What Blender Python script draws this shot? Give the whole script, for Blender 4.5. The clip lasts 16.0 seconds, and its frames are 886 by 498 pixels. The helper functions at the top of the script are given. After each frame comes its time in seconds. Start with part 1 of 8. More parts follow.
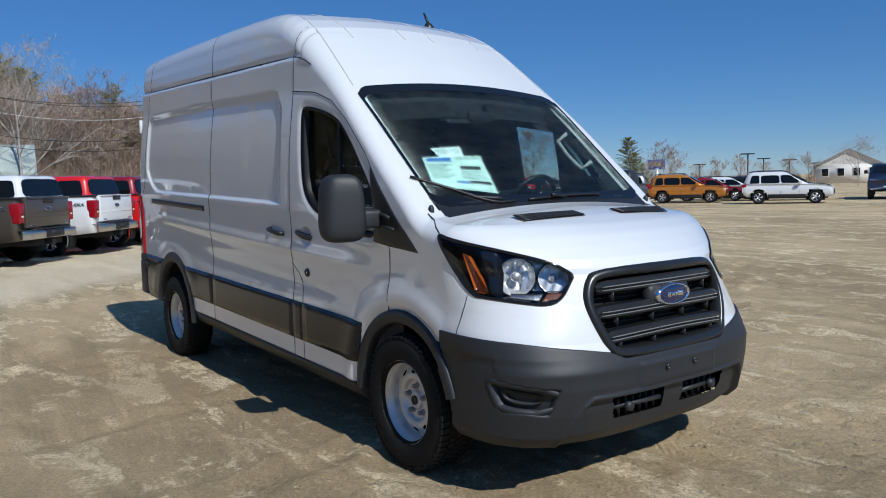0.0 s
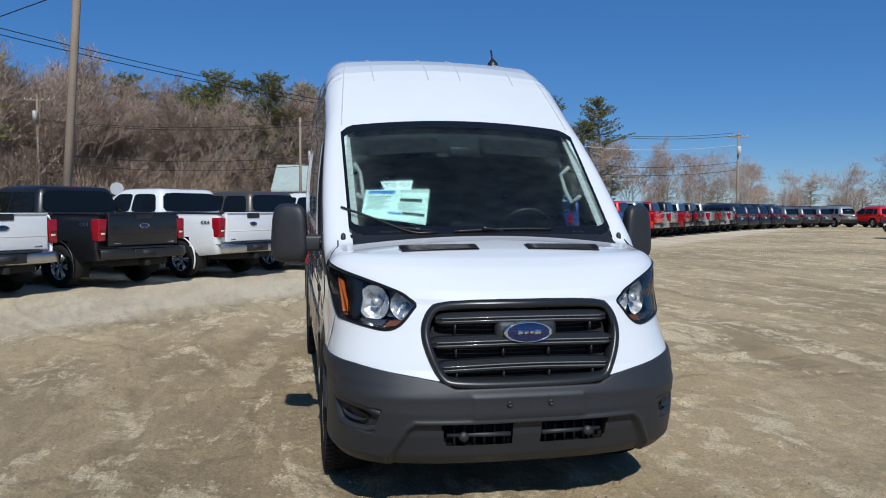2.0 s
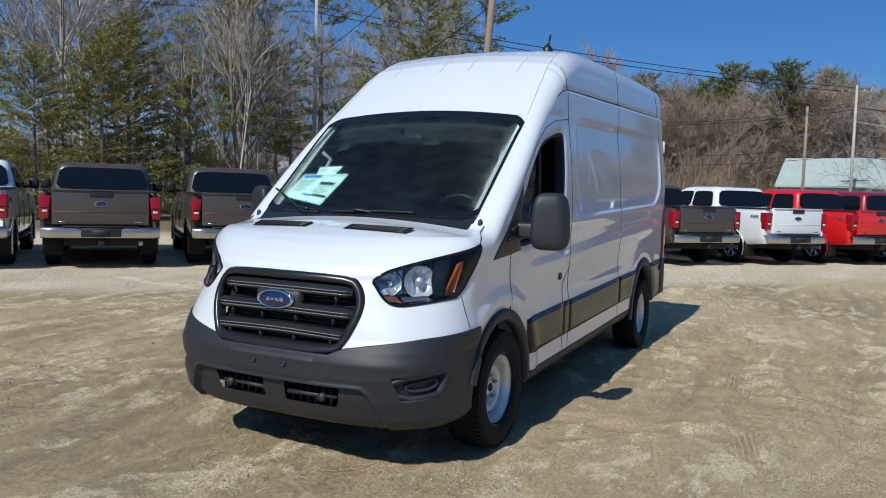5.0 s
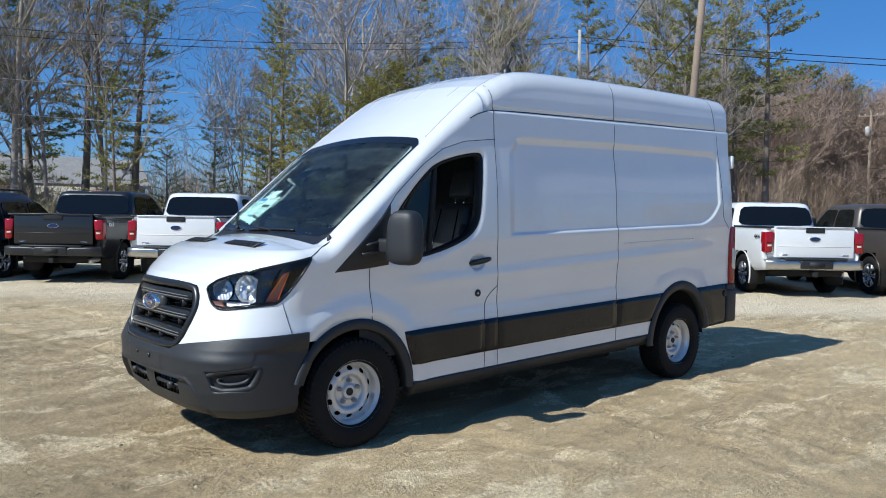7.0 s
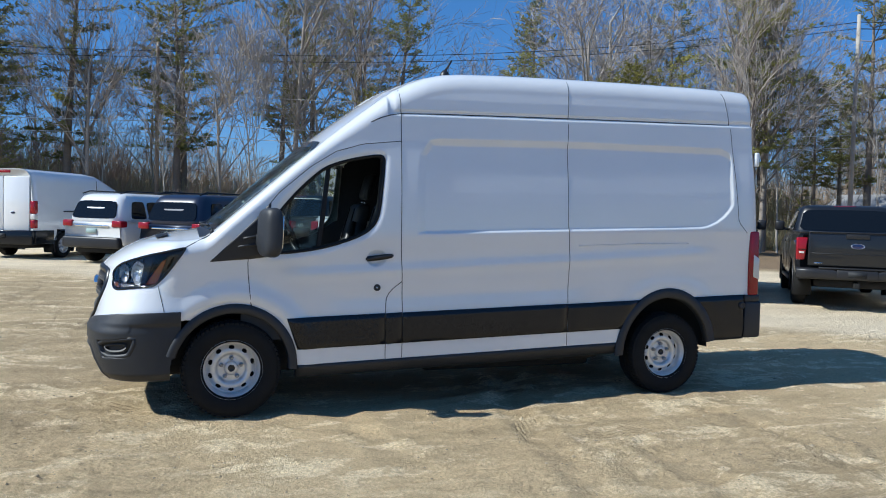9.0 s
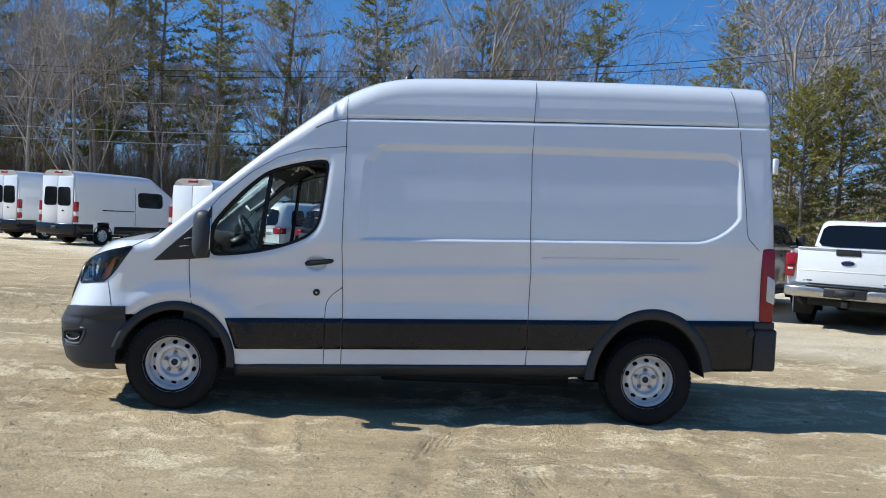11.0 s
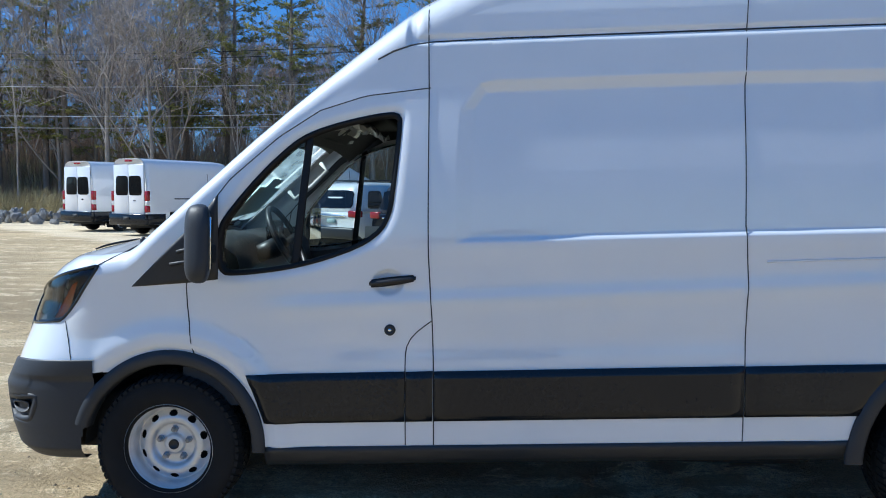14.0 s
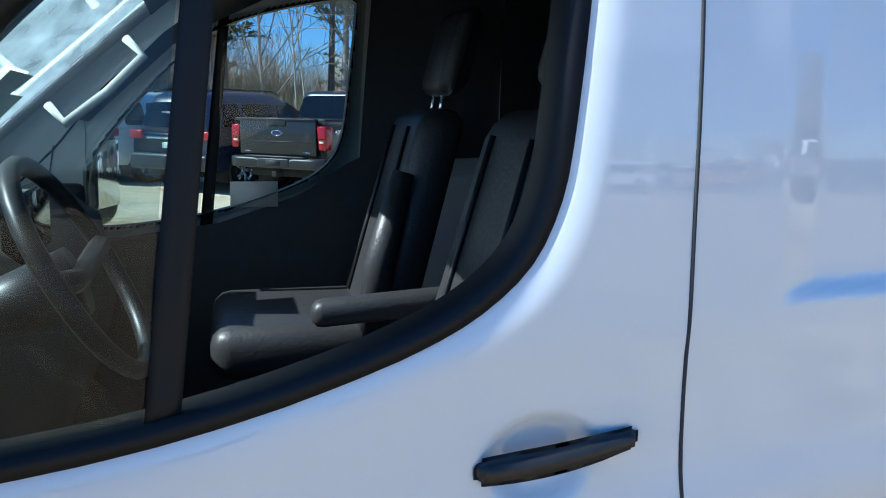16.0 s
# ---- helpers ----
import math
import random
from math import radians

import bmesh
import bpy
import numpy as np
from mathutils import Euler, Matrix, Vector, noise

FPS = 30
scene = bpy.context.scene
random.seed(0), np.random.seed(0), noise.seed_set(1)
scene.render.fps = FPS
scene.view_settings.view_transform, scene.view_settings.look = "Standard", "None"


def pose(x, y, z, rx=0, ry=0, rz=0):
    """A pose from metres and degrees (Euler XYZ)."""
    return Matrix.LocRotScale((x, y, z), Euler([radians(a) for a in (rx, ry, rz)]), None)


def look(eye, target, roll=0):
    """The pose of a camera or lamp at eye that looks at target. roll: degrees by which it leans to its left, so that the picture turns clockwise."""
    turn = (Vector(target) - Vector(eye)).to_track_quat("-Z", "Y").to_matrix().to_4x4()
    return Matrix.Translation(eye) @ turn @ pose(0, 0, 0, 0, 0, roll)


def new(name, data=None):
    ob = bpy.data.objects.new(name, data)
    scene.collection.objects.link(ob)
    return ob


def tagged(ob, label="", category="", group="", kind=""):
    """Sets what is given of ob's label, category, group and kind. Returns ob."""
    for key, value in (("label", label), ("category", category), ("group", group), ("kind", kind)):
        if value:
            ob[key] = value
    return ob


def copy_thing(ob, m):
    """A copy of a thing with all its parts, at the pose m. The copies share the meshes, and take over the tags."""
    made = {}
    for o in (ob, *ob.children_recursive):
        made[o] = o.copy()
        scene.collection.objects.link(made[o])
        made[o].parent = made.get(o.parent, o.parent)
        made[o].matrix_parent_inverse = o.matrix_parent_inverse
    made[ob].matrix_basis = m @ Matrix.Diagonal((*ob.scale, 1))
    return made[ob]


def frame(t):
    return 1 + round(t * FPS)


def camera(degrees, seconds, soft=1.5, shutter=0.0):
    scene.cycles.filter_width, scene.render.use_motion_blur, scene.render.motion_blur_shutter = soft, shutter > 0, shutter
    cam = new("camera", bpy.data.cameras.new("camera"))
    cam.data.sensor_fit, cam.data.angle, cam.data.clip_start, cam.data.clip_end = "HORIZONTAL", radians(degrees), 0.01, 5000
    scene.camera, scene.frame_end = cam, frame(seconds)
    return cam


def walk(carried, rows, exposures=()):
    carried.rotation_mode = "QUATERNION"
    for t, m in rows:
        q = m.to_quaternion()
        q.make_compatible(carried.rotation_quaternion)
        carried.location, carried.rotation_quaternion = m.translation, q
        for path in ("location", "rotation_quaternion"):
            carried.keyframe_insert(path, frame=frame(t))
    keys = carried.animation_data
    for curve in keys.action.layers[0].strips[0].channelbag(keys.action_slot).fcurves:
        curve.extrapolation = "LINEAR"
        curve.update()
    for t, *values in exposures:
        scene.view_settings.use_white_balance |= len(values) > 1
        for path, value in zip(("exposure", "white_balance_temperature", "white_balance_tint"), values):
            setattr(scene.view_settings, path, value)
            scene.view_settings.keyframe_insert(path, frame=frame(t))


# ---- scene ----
cam = camera(59.2, 16.0, soft=1.0)
PATH = [
    (0, (-3.362, 3.116, 1.49), (-1.754, 1.938, 1.322), -1.5),
    (0.5, (-3.63, 2.709, 1.467), (-1.933, 1.669, 1.276), -0.8),
    (1, (-3.979, 2.267, 1.486), (-2.174, 1.422, 1.315), -0.5),
    (1.5, (-4.29, 1.748, 1.498), (-2.403, 1.097, 1.373), -0.3),
    (2, (-4.583, 1.133, 1.523), (-2.624, 0.745, 1.419), 0.2),
    (2.5, (-4.739, 0.482, 1.548), (-2.745, 0.365, 1.453), 1.1),
    (3, (-4.865, -0.167, 1.541), (-2.87, -0.076, 1.435), 1.6),
    (3.5, (-4.864, -0.815, 1.541), (-2.887, -0.528, 1.441), 0.9),
    (4, (-4.746, -1.483, 1.534), (-2.814, -0.975, 1.433), 0.4),
    (4.2, (-4.663, -1.726, 1.516), (-2.758, -1.129, 1.404), 0.5),
    (6.3, (-3.544, -4.335, 1.527), (-2.041, -3.021, 1.413), 2.4),
    (6.5, (-3.359, -4.571, 1.521), (-1.911, -3.195, 1.419), 2.0),
    (7, (-2.862, -5.108, 1.518), (-1.559, -3.593, 1.433), 1.0),
    (7.5, (-2.352, -5.658, 1.525), (-1.213, -4.017, 1.429), 1.2),
    (8, (-1.737, -6.086, 1.518), (-0.774, -4.335, 1.422), 1.4),
    (8.2, (-1.492, -6.255, 1.523), (-0.585, -4.475, 1.432), 1.4),
    (10.3, (1.115, -7.13, 1.534), (1.374, -5.149, 1.438), 2.5),
    (10.5, (1.306, -7.121, 1.551), (1.513, -5.134, 1.457), 2.7),
    (11, (1.703, -7.035, 1.551), (1.818, -5.039, 1.481), 2.8),
    (11.5, (2.0, -6.945, 1.559), (2.041, -4.947, 1.489), 2.6),
    (12, (2.114, -6.77, 1.551), (2.106, -4.771, 1.466), 2.2),
    (12.5, (2.11, -6.416, 1.568), (2.106, -4.417, 1.499), 2.6),
    (13, (2.041, -5.904, 1.59), (2.046, -3.906, 1.515), 2.9),
    (13.5, (1.807, -5.304, 1.595), (1.775, -3.307, 1.482), 2.1),
    (14, (1.505, -4.597, 1.605), (1.413, -2.604, 1.463), 0.4),
    (14.5, (1.19, -3.88, 1.638), (1.116, -1.889, 1.468), -1.1),
    (15, (0.98, -3.126, 1.625), (1.066, -1.14, 1.406), -0.3),
    (15.5, (0.776, -2.414, 1.628), (1.046, -0.451, 1.357), -0.3),
    (16, (0.708, -1.787, 1.615), (1.225, 0.113, 1.265), 1.1),
]
walk(cam, [(t, look(eye, target, roll)) for t, eye, target, roll in PATH],
     exposures=[(0, 0.17, 5900, 7), (1.5, 0.13, 5900, 7), (4, 0.12, 5950, 6), (6.5, 0.48, 5900, 5), (8, 0.58, 5850, 4), (10.5, 0.66, 5900, 5), (12.5, 0.70, 5750, 4), (14, 0.82, 5550, 4), (15.5, 1.0, 5420, 3), (16, 1.36, 5480, 2)])

# ---- light ----
SUN_ELEVATION = radians(43)
world = bpy.data.worlds.new("sky")
scene.world = world
world.use_nodes = True
_nt = world.node_tree
_sky = _nt.nodes.new("ShaderNodeTexSky")
_sky.sky_type = "NISHITA"
_sky.sun_disc = False
_sky.sun_elevation = SUN_ELEVATION
_sky.sun_rotation = radians(270)
_sky.air_density, _sky.dust_density, _sky.ozone_density = 0.8, 0.0, 6.0
_bg = _nt.nodes["Background"]
_bg.inputs["Strength"].default_value = 0.070
_deep = _nt.nodes.new("ShaderNodeHueSaturation")
_deep.inputs["Saturation"].default_value = 1.2
_deep.inputs["Hue"].default_value = 0.508
_nt.links.new(_sky.outputs["Color"], _deep.inputs["Color"])
_even = _nt.nodes.new("ShaderNodeMix")
_even.data_type = "RGBA"
_even.inputs["Factor"].default_value = 0.36
_even.inputs[7].default_value = (1.15, 2.95, 6.1, 1)
_nt.links.new(_deep.outputs["Color"], _even.inputs[6])
_nt.links.new(_even.outputs[2], _bg.inputs["Color"])
sun = new("sun", bpy.data.lights.new("sun", "SUN"))
sun.data.energy = 3.5
sun.data.angle = radians(0.53)
sun.data.color = (1.0, 0.95, 0.87)
SUN_SIDE = radians(2.8)
sun.matrix_world = look((-40 * math.cos(SUN_ELEVATION) * math.cos(SUN_SIDE), 40 * math.cos(SUN_ELEVATION) * math.sin(SUN_SIDE), 40 * math.sin(SUN_ELEVATION)), (0, 0, 0))


# ---- materials ----
def mat(name, color, rough=0.6, metal=0.0, coat=0.0, vary=0.12, grain=30.0, blotch=1.5, bump=0.0, bump_scale=60.0, spec=0.5, per_object=0.0):
    """A painted, plastic, stone or wood surface with colour variation at two scales and a fine relief."""
    m = bpy.data.materials.new(name)
    m.use_nodes = True
    nt = m.node_tree
    b = nt.nodes["Principled BSDF"]
    b.inputs["Roughness"].default_value = rough
    b.inputs["Metallic"].default_value = metal
    b.inputs["Coat Weight"].default_value = coat
    b.inputs["Coat Roughness"].default_value = 0.03
    b.inputs["Specular IOR Level"].default_value = spec
    tc = nt.nodes.new("ShaderNodeTexCoord")
    n1 = nt.nodes.new("ShaderNodeTexNoise")
    n1.inputs["Scale"].default_value = grain
    n1.inputs["Detail"].default_value = 5
    n2 = nt.nodes.new("ShaderNodeTexNoise")
    n2.inputs["Scale"].default_value = blotch
    n2.inputs["Detail"].default_value = 3
    for n in (n1, n2):
        nt.links.new(tc.outputs["Object"], n.inputs["Vector"])
    add = nt.nodes.new("ShaderNodeMath")
    add.operation = "ADD"
    nt.links.new(n1.outputs["Fac"], add.inputs[0])
    nt.links.new(n2.outputs["Fac"], add.inputs[1])
    last = add.outputs[0]
    if per_object:
        oi = nt.nodes.new("ShaderNodeObjectInfo")
        mul = nt.nodes.new("ShaderNodeMath")
        mul.operation = "MULTIPLY_ADD"
        mul.inputs[1].default_value = per_object
        nt.links.new(oi.outputs["Random"], mul.inputs[0])
        nt.links.new(last, mul.inputs[2])
        last = mul.outputs[0]
    mr = nt.nodes.new("ShaderNodeMapRange")
    mr.inputs["From Min"].default_value, mr.inputs["From Max"].default_value = 0.55, 1.45 + per_object
    mr.inputs["To Min"].default_value, mr.inputs["To Max"].default_value = 1 - vary, 1 + vary
    nt.links.new(last, mr.inputs["Value"])
    mix = nt.nodes.new("ShaderNodeVectorMath")
    mix.operation = "SCALE"
    mix.inputs[0].default_value = color
    nt.links.new(mr.outputs["Result"], mix.inputs["Scale"])
    nt.links.new(mix.outputs["Vector"], b.inputs["Base Color"])
    if bump:
        n3 = nt.nodes.new("ShaderNodeTexNoise")
        n3.inputs["Scale"].default_value = bump_scale
        n3.inputs["Detail"].default_value = 6
        nt.links.new(tc.outputs["Object"], n3.inputs["Vector"])
        bp = nt.nodes.new("ShaderNodeBump")
        bp.inputs["Strength"].default_value = bump
        bp.inputs["Distance"].default_value = 0.01
        nt.links.new(n3.outputs["Fac"], bp.inputs["Height"])
        nt.links.new(bp.outputs["Normal"], b.inputs["Normal"])
    return m


def paint(name, color, flake=0.0, rough=0.35, coat=1.0):
    return mat(name, color, rough=rough, metal=flake, coat=coat, vary=0.03, grain=3.0, blotch=0.4)


def glass(name, color, rough=0.0, dust=0.0):
    """Clear or tinted car glass: a mirror layer over see-through tint."""
    m = bpy.data.materials.new(name)
    m.use_nodes = True
    nt = m.node_tree
    nt.nodes.remove(nt.nodes["Principled BSDF"])
    out = nt.nodes["Material Output"]
    tr = nt.nodes.new("ShaderNodeBsdfTransparent")
    tr.inputs["Color"].default_value = (*color, 1)
    gl = nt.nodes.new("ShaderNodeBsdfGlossy")
    gl.inputs["Roughness"].default_value = rough
    fr = nt.nodes.new("ShaderNodeFresnel")
    fr.inputs["IOR"].default_value = 1.5
    mx = nt.nodes.new("ShaderNodeMixShader")
    nt.links.new(fr.outputs["Fac"], mx.inputs["Fac"])
    nt.links.new(tr.outputs["BSDF"], mx.inputs[1])
    nt.links.new(gl.outputs["BSDF"], mx.inputs[2])
    last = mx.outputs["Shader"]
    if dust:
        df = nt.nodes.new("ShaderNodeBsdfTranslucent")
        df.inputs["Color"].default_value = (0.75, 0.85, 0.85, 1)
        nz = nt.nodes.new("ShaderNodeTexNoise")
        nz.inputs["Scale"].default_value = 9
        mu = nt.nodes.new("ShaderNodeMath")
        mu.operation = "MULTIPLY"
        mu.inputs[1].default_value = dust * 2
        nt.links.new(nz.outputs["Fac"], mu.inputs[0])
        m2 = nt.nodes.new("ShaderNodeMixShader")
        nt.links.new(mu.outputs[0], m2.inputs["Fac"])
        nt.links.new(last, m2.inputs[1])
        nt.links.new(df.outputs["BSDF"], m2.inputs[2])
        last = m2.outputs["Shader"]
    nt.links.new(last, out.inputs["Surface"])
    return m


WHITE = paint("white_paint", (0.78, 0.79, 0.80))
WHITE.node_tree.nodes["Principled BSDF"].inputs["Coat IOR"].default_value = 1.75
WHITE.node_tree.nodes["Principled BSDF"].inputs["Coat Roughness"].default_value = 0.015
BUMPER = mat("grained_grey_plastic", (0.021, 0.023, 0.027), rough=0.5, vary=0.10, grain=90, bump=0.12, bump_scale=420)
BLACK = mat("black_plastic", (0.016, 0.016, 0.018), rough=0.42, vary=0.2, grain=60)
GLOSS_BLACK = mat("gloss_black", (0.008, 0.008, 0.009), rough=0.08, vary=0.1)
SEAL = mat("rubber_seal", (0.006, 0.006, 0.007), rough=0.5, vary=0.2, spec=0.3)
CLADDING = mat("side_cladding", (0.008, 0.010, 0.014), spec=0.4, rough=0.17, vary=0.12, grain=50, bump=0.04, bump_scale=300)
LINER = mat("wheel_liner", (0.012, 0.012, 0.012), rough=0.9, vary=0.3)
TYRE = mat("tyre_rubber", (0.011, 0.011, 0.011), spec=0.25, rough=0.8, vary=0.35, grain=14, bump=0.15, bump_scale=120)
STEEL = mat("silver_steel_wheel", (0.66, 0.66, 0.66), rough=0.33, metal=0.45, vary=0.16, grain=24)
NUT = mat("dull_steel_nut", (0.33, 0.33, 0.33), rough=0.35, metal=0.8, vary=0.2, grain=60)
ALLOY = mat("machined_alloy", (0.62, 0.63, 0.65), rough=0.25, metal=0.85, vary=0.12, grain=15)
CHROME = mat("chrome", (0.82, 0.83, 0.85), rough=0.07, metal=1.0, vary=0.04)
REFLECTOR = mat("lamp_reflector", (0.86, 0.87, 0.88), rough=0.27, metal=0.72, vary=0.15, grain=120)
DULL_AMBER = mat("dull_amber_lens", (0.16, 0.055, 0.022), rough=0.2, coat=1.0, vary=0.2, grain=90)
LAMP_CHROME = mat("ribbed_lamp_chrome", (0.62, 0.63, 0.65), rough=0.28, metal=0.7, vary=0.2, grain=70)
DARK_REFLECTOR = mat("dull_lamp_chrome", (0.30, 0.30, 0.31), rough=0.25, metal=0.9, vary=0.2, grain=90, bump=0.3, bump_scale=90)
AMBER = mat("amber_lens", (0.44, 0.095, 0.008), rough=0.12, coat=1.0, vary=0.15, grain=90)
RED_LENS = mat("red_lens", (0.27, 0.005, 0.012), rough=0.16, coat=0.15, vary=0.2, grain=60)
CLEAR_LENS = mat("clear_lens", (0.66, 0.64, 0.60), rough=0.12, coat=1.0, vary=0.12, grain=80)
LAMP_COVER = glass("lamp_cover", (0.93, 0.95, 0.97))
WINDSCREEN = glass("windscreen_glass", (0.50, 0.66, 0.68), dust=0.30)
DOOR_GLASS = glass("door_glass", (0.62, 0.72, 0.72))
TINTED = glass("tinted_glass", (0.10, 0.12, 0.13))
NAVY = mat("navy_badge", (0.006, 0.012, 0.065), rough=0.15, coat=1.0, vary=0.1)
GRILLE_BLACK = mat("satin_black_plastic", (0.015, 0.016, 0.017), rough=0.30, vary=0.15, grain=70)
EDGE_GLINT = mat("glossy_bar_edge", (0.17, 0.175, 0.18), rough=0.12, vary=0.1, coat=1.0)
GROOVE = mat("sealed_groove", (0.48, 0.49, 0.50), rough=0.6, vary=0.1)
SEAM = mat("panel_gap", (0.035, 0.037, 0.04), rough=0.8, vary=0.1)
INTERIOR = mat("dark_interior_trim", (0.030, 0.032, 0.036), rough=0.75, vary=0.2, bump=0.1, bump_scale=200)
HEADLINER = mat("light_grey_trim", (0.60, 0.60, 0.57), rough=0.9, vary=0.08)
SEAT = mat("charcoal_vinyl", (0.034, 0.035, 0.037), rough=0.42, vary=0.2, grain=40, bump=0.15, bump_scale=90)
FILM = mat("crumpled_film", (0.62, 0.62, 0.57), rough=0.25, vary=0.2, grain=12, coat=0.6)
PAPER = mat("pale_green_paper", (0.60, 0.78, 0.70), rough=0.7, vary=0.05)
WHITE_PAPER = mat("white_paper", (0.72, 0.82, 0.78), rough=0.7, vary=0.04)
INK = mat("black_ink", (0.02, 0.022, 0.025), rough=0.7)
GREY_INK = mat("grey_ink", (0.35, 0.46, 0.44), rough=0.7)
BLUE_INK = mat("blue_ink", (0.05, 0.18, 0.50), rough=0.7)


def leafy(name, color, rough=0.85, vary=0.45, through_=0.0):
    m = bpy.data.materials.new(name)
    m.use_nodes = True
    nt = m.node_tree
    b = nt.nodes["Principled BSDF"]
    b.inputs["Roughness"].default_value = rough
    b.inputs["Specular IOR Level"].default_value = 0.2
    g = nt.nodes.new("ShaderNodeNewGeometry")
    oi = nt.nodes.new("ShaderNodeObjectInfo")
    add = nt.nodes.new("ShaderNodeMath")
    nt.links.new(g.outputs["Random Per Island"], add.inputs[0])
    nt.links.new(oi.outputs["Random"], add.inputs[1])
    mr = nt.nodes.new("ShaderNodeMapRange")
    mr.inputs["From Max"].default_value = 2.0
    mr.inputs["To Min"].default_value, mr.inputs["To Max"].default_value = 1 - vary, 1 + vary
    nt.links.new(add.outputs[0], mr.inputs["Value"])
    sc = nt.nodes.new("ShaderNodeVectorMath")
    sc.operation = "SCALE"
    sc.inputs[0].default_value = color
    nt.links.new(mr.outputs["Result"], sc.inputs["Scale"])
    nt.links.new(sc.outputs["Vector"], b.inputs["Base Color"])
    if through_:
        tl = nt.nodes.new("ShaderNodeBsdfTranslucent")
        nt.links.new(sc.outputs["Vector"], tl.inputs["Color"])
        mx = nt.nodes.new("ShaderNodeMixShader")
        mx.inputs["Fac"].default_value = through_
        nt.links.new(b.outputs["BSDF"], mx.inputs[1])
        nt.links.new(tl.outputs["BSDF"], mx.inputs[2])
        nt.links.new(mx.outputs["Shader"], nt.nodes["Material Output"].inputs["Surface"])
    return m


STONE = leafy("tan_stone", (0.47, 0.38, 0.255), 0.9, 0.6)


# ---- mesh helpers ----
def finish(name, bm, material, parent=None, label="", smooth=True):
    me = bpy.data.meshes.new(name)
    bm.to_mesh(me)
    bm.free()
    me.materials.append(material)
    if smooth:
        me.polygons.foreach_set("use_smooth", [True] * len(me.polygons))
    ob = new(name, me)
    if parent is not None:
        ob.parent = parent
    if label:
        ob["label"] = label
    return ob


def part(name, bm, material, parent, label="", smooth=True):
    return finish(name, bm, material, parent, label, smooth)


def raw(name, verts, faces, material, parent=None, label="", smooth=True):
    me = bpy.data.meshes.new(name)
    me.from_pydata([tuple(v) for v in verts], [], [tuple(f) for f in faces])
    me.materials.append(material)
    if smooth:
        me.polygons.foreach_set("use_smooth", [True] * len(me.polygons))
    ob = new(name, me)
    if parent is not None:
        ob.parent = parent
    if label:
        ob["label"] = label
    return ob


def empty(name, m=None, label="", category="", group="", kind=""):
    ob = new(name)
    if m is not None:
        ob.matrix_world = m
    return tagged(ob, label, category, group, kind)


def box(bm, x0, x1, y0, y1, z0, z1, bevel=0.0, seg=2):
    r = bmesh.ops.create_cube(bm, size=1.0)
    for v in r["verts"]:
        v.co = ((x0 + x1) / 2 + v.co.x * (x1 - x0), (y0 + y1) / 2 + v.co.y * (y1 - y0), (z0 + z1) / 2 + v.co.z * (z1 - z0))
    if bevel:
        es = {e for v in r["verts"] for e in v.link_edges}
        bmesh.ops.bevel(bm, geom=list(es), offset=bevel, segments=seg, affect="EDGES", profile=0.5)
    return bm


def boxed(*a, **k):
    return box(bmesh.new(), *a, **k)


def lathe(bm, outline, n=48, axis="y", centre=(0, 0, 0), flip=1.0):
    """Turns an outline of (radius, along) about an axis."""
    rings = []
    for i in range(n):
        a = 2 * math.pi * i / n
        ring = []
        for r, d in outline:
            c, s_ = r * math.cos(a), r * math.sin(a)
            p = (c, d * flip, s_) if axis == "y" else ((d * flip, c, s_) if axis == "x" else (c, s_, d * flip))
            ring.append(bm.verts.new((p[0] + centre[0], p[1] + centre[1], p[2] + centre[2])))
        rings.append(ring)
    for i in range(n):
        a, b = rings[i], rings[(i + 1) % n]
        for j in range(len(outline) - 1):
            bm.faces.new((a[j], a[j + 1], b[j + 1], b[j]))
    return rings


def tube(bm, pts, radius, sides=6, cap=True):
    """A tube along points; radius a number or one for each point."""
    pts = [Vector(p) for p in pts]
    rad = radius if isinstance(radius, (list, tuple)) else [radius] * len(pts)
    rings = []
    side = None
    for i, p in enumerate(pts):
        d = (pts[min(i + 1, len(pts) - 1)] - pts[max(i - 1, 0)])
        d = d.normalized() if d.length > 1e-9 else Vector((0, 0, 1))
        if side is None or abs(side.dot(d)) > 0.95:
            side = d.orthogonal().normalized()
        side = (side - d * side.dot(d)).normalized()
        up = d.cross(side)
        rings.append([bm.verts.new(p + (side * math.cos(2 * math.pi * k / sides) + up * math.sin(2 * math.pi * k / sides)) * rad[i]) for k in range(sides)])
    for a, b in zip(rings, rings[1:]):
        for k in range(sides):
            bm.faces.new((a[k], a[(k + 1) % sides], b[(k + 1) % sides], b[k]))
    if cap:
        bm.faces.new(rings[0][::-1])
        bm.faces.new(rings[-1])
    return bm


def inside(p, poly):
    """Which points (n x 2) lie within a polygon."""
    x, y = p[:, 0], p[:, 1]
    r = np.zeros(len(x), bool)
    q = np.array(poly, float)
    for (x0, y0), (x1, y1) in zip(q, np.roll(q, -1, 0)):
        c = (y0 > y) != (y1 > y)
        with np.errstate(divide="ignore", invalid="ignore"):
            r ^= c & (x < (x1 - x0) * (y - y0) / (y1 - y0 + 1e-12) + x0)
    return r


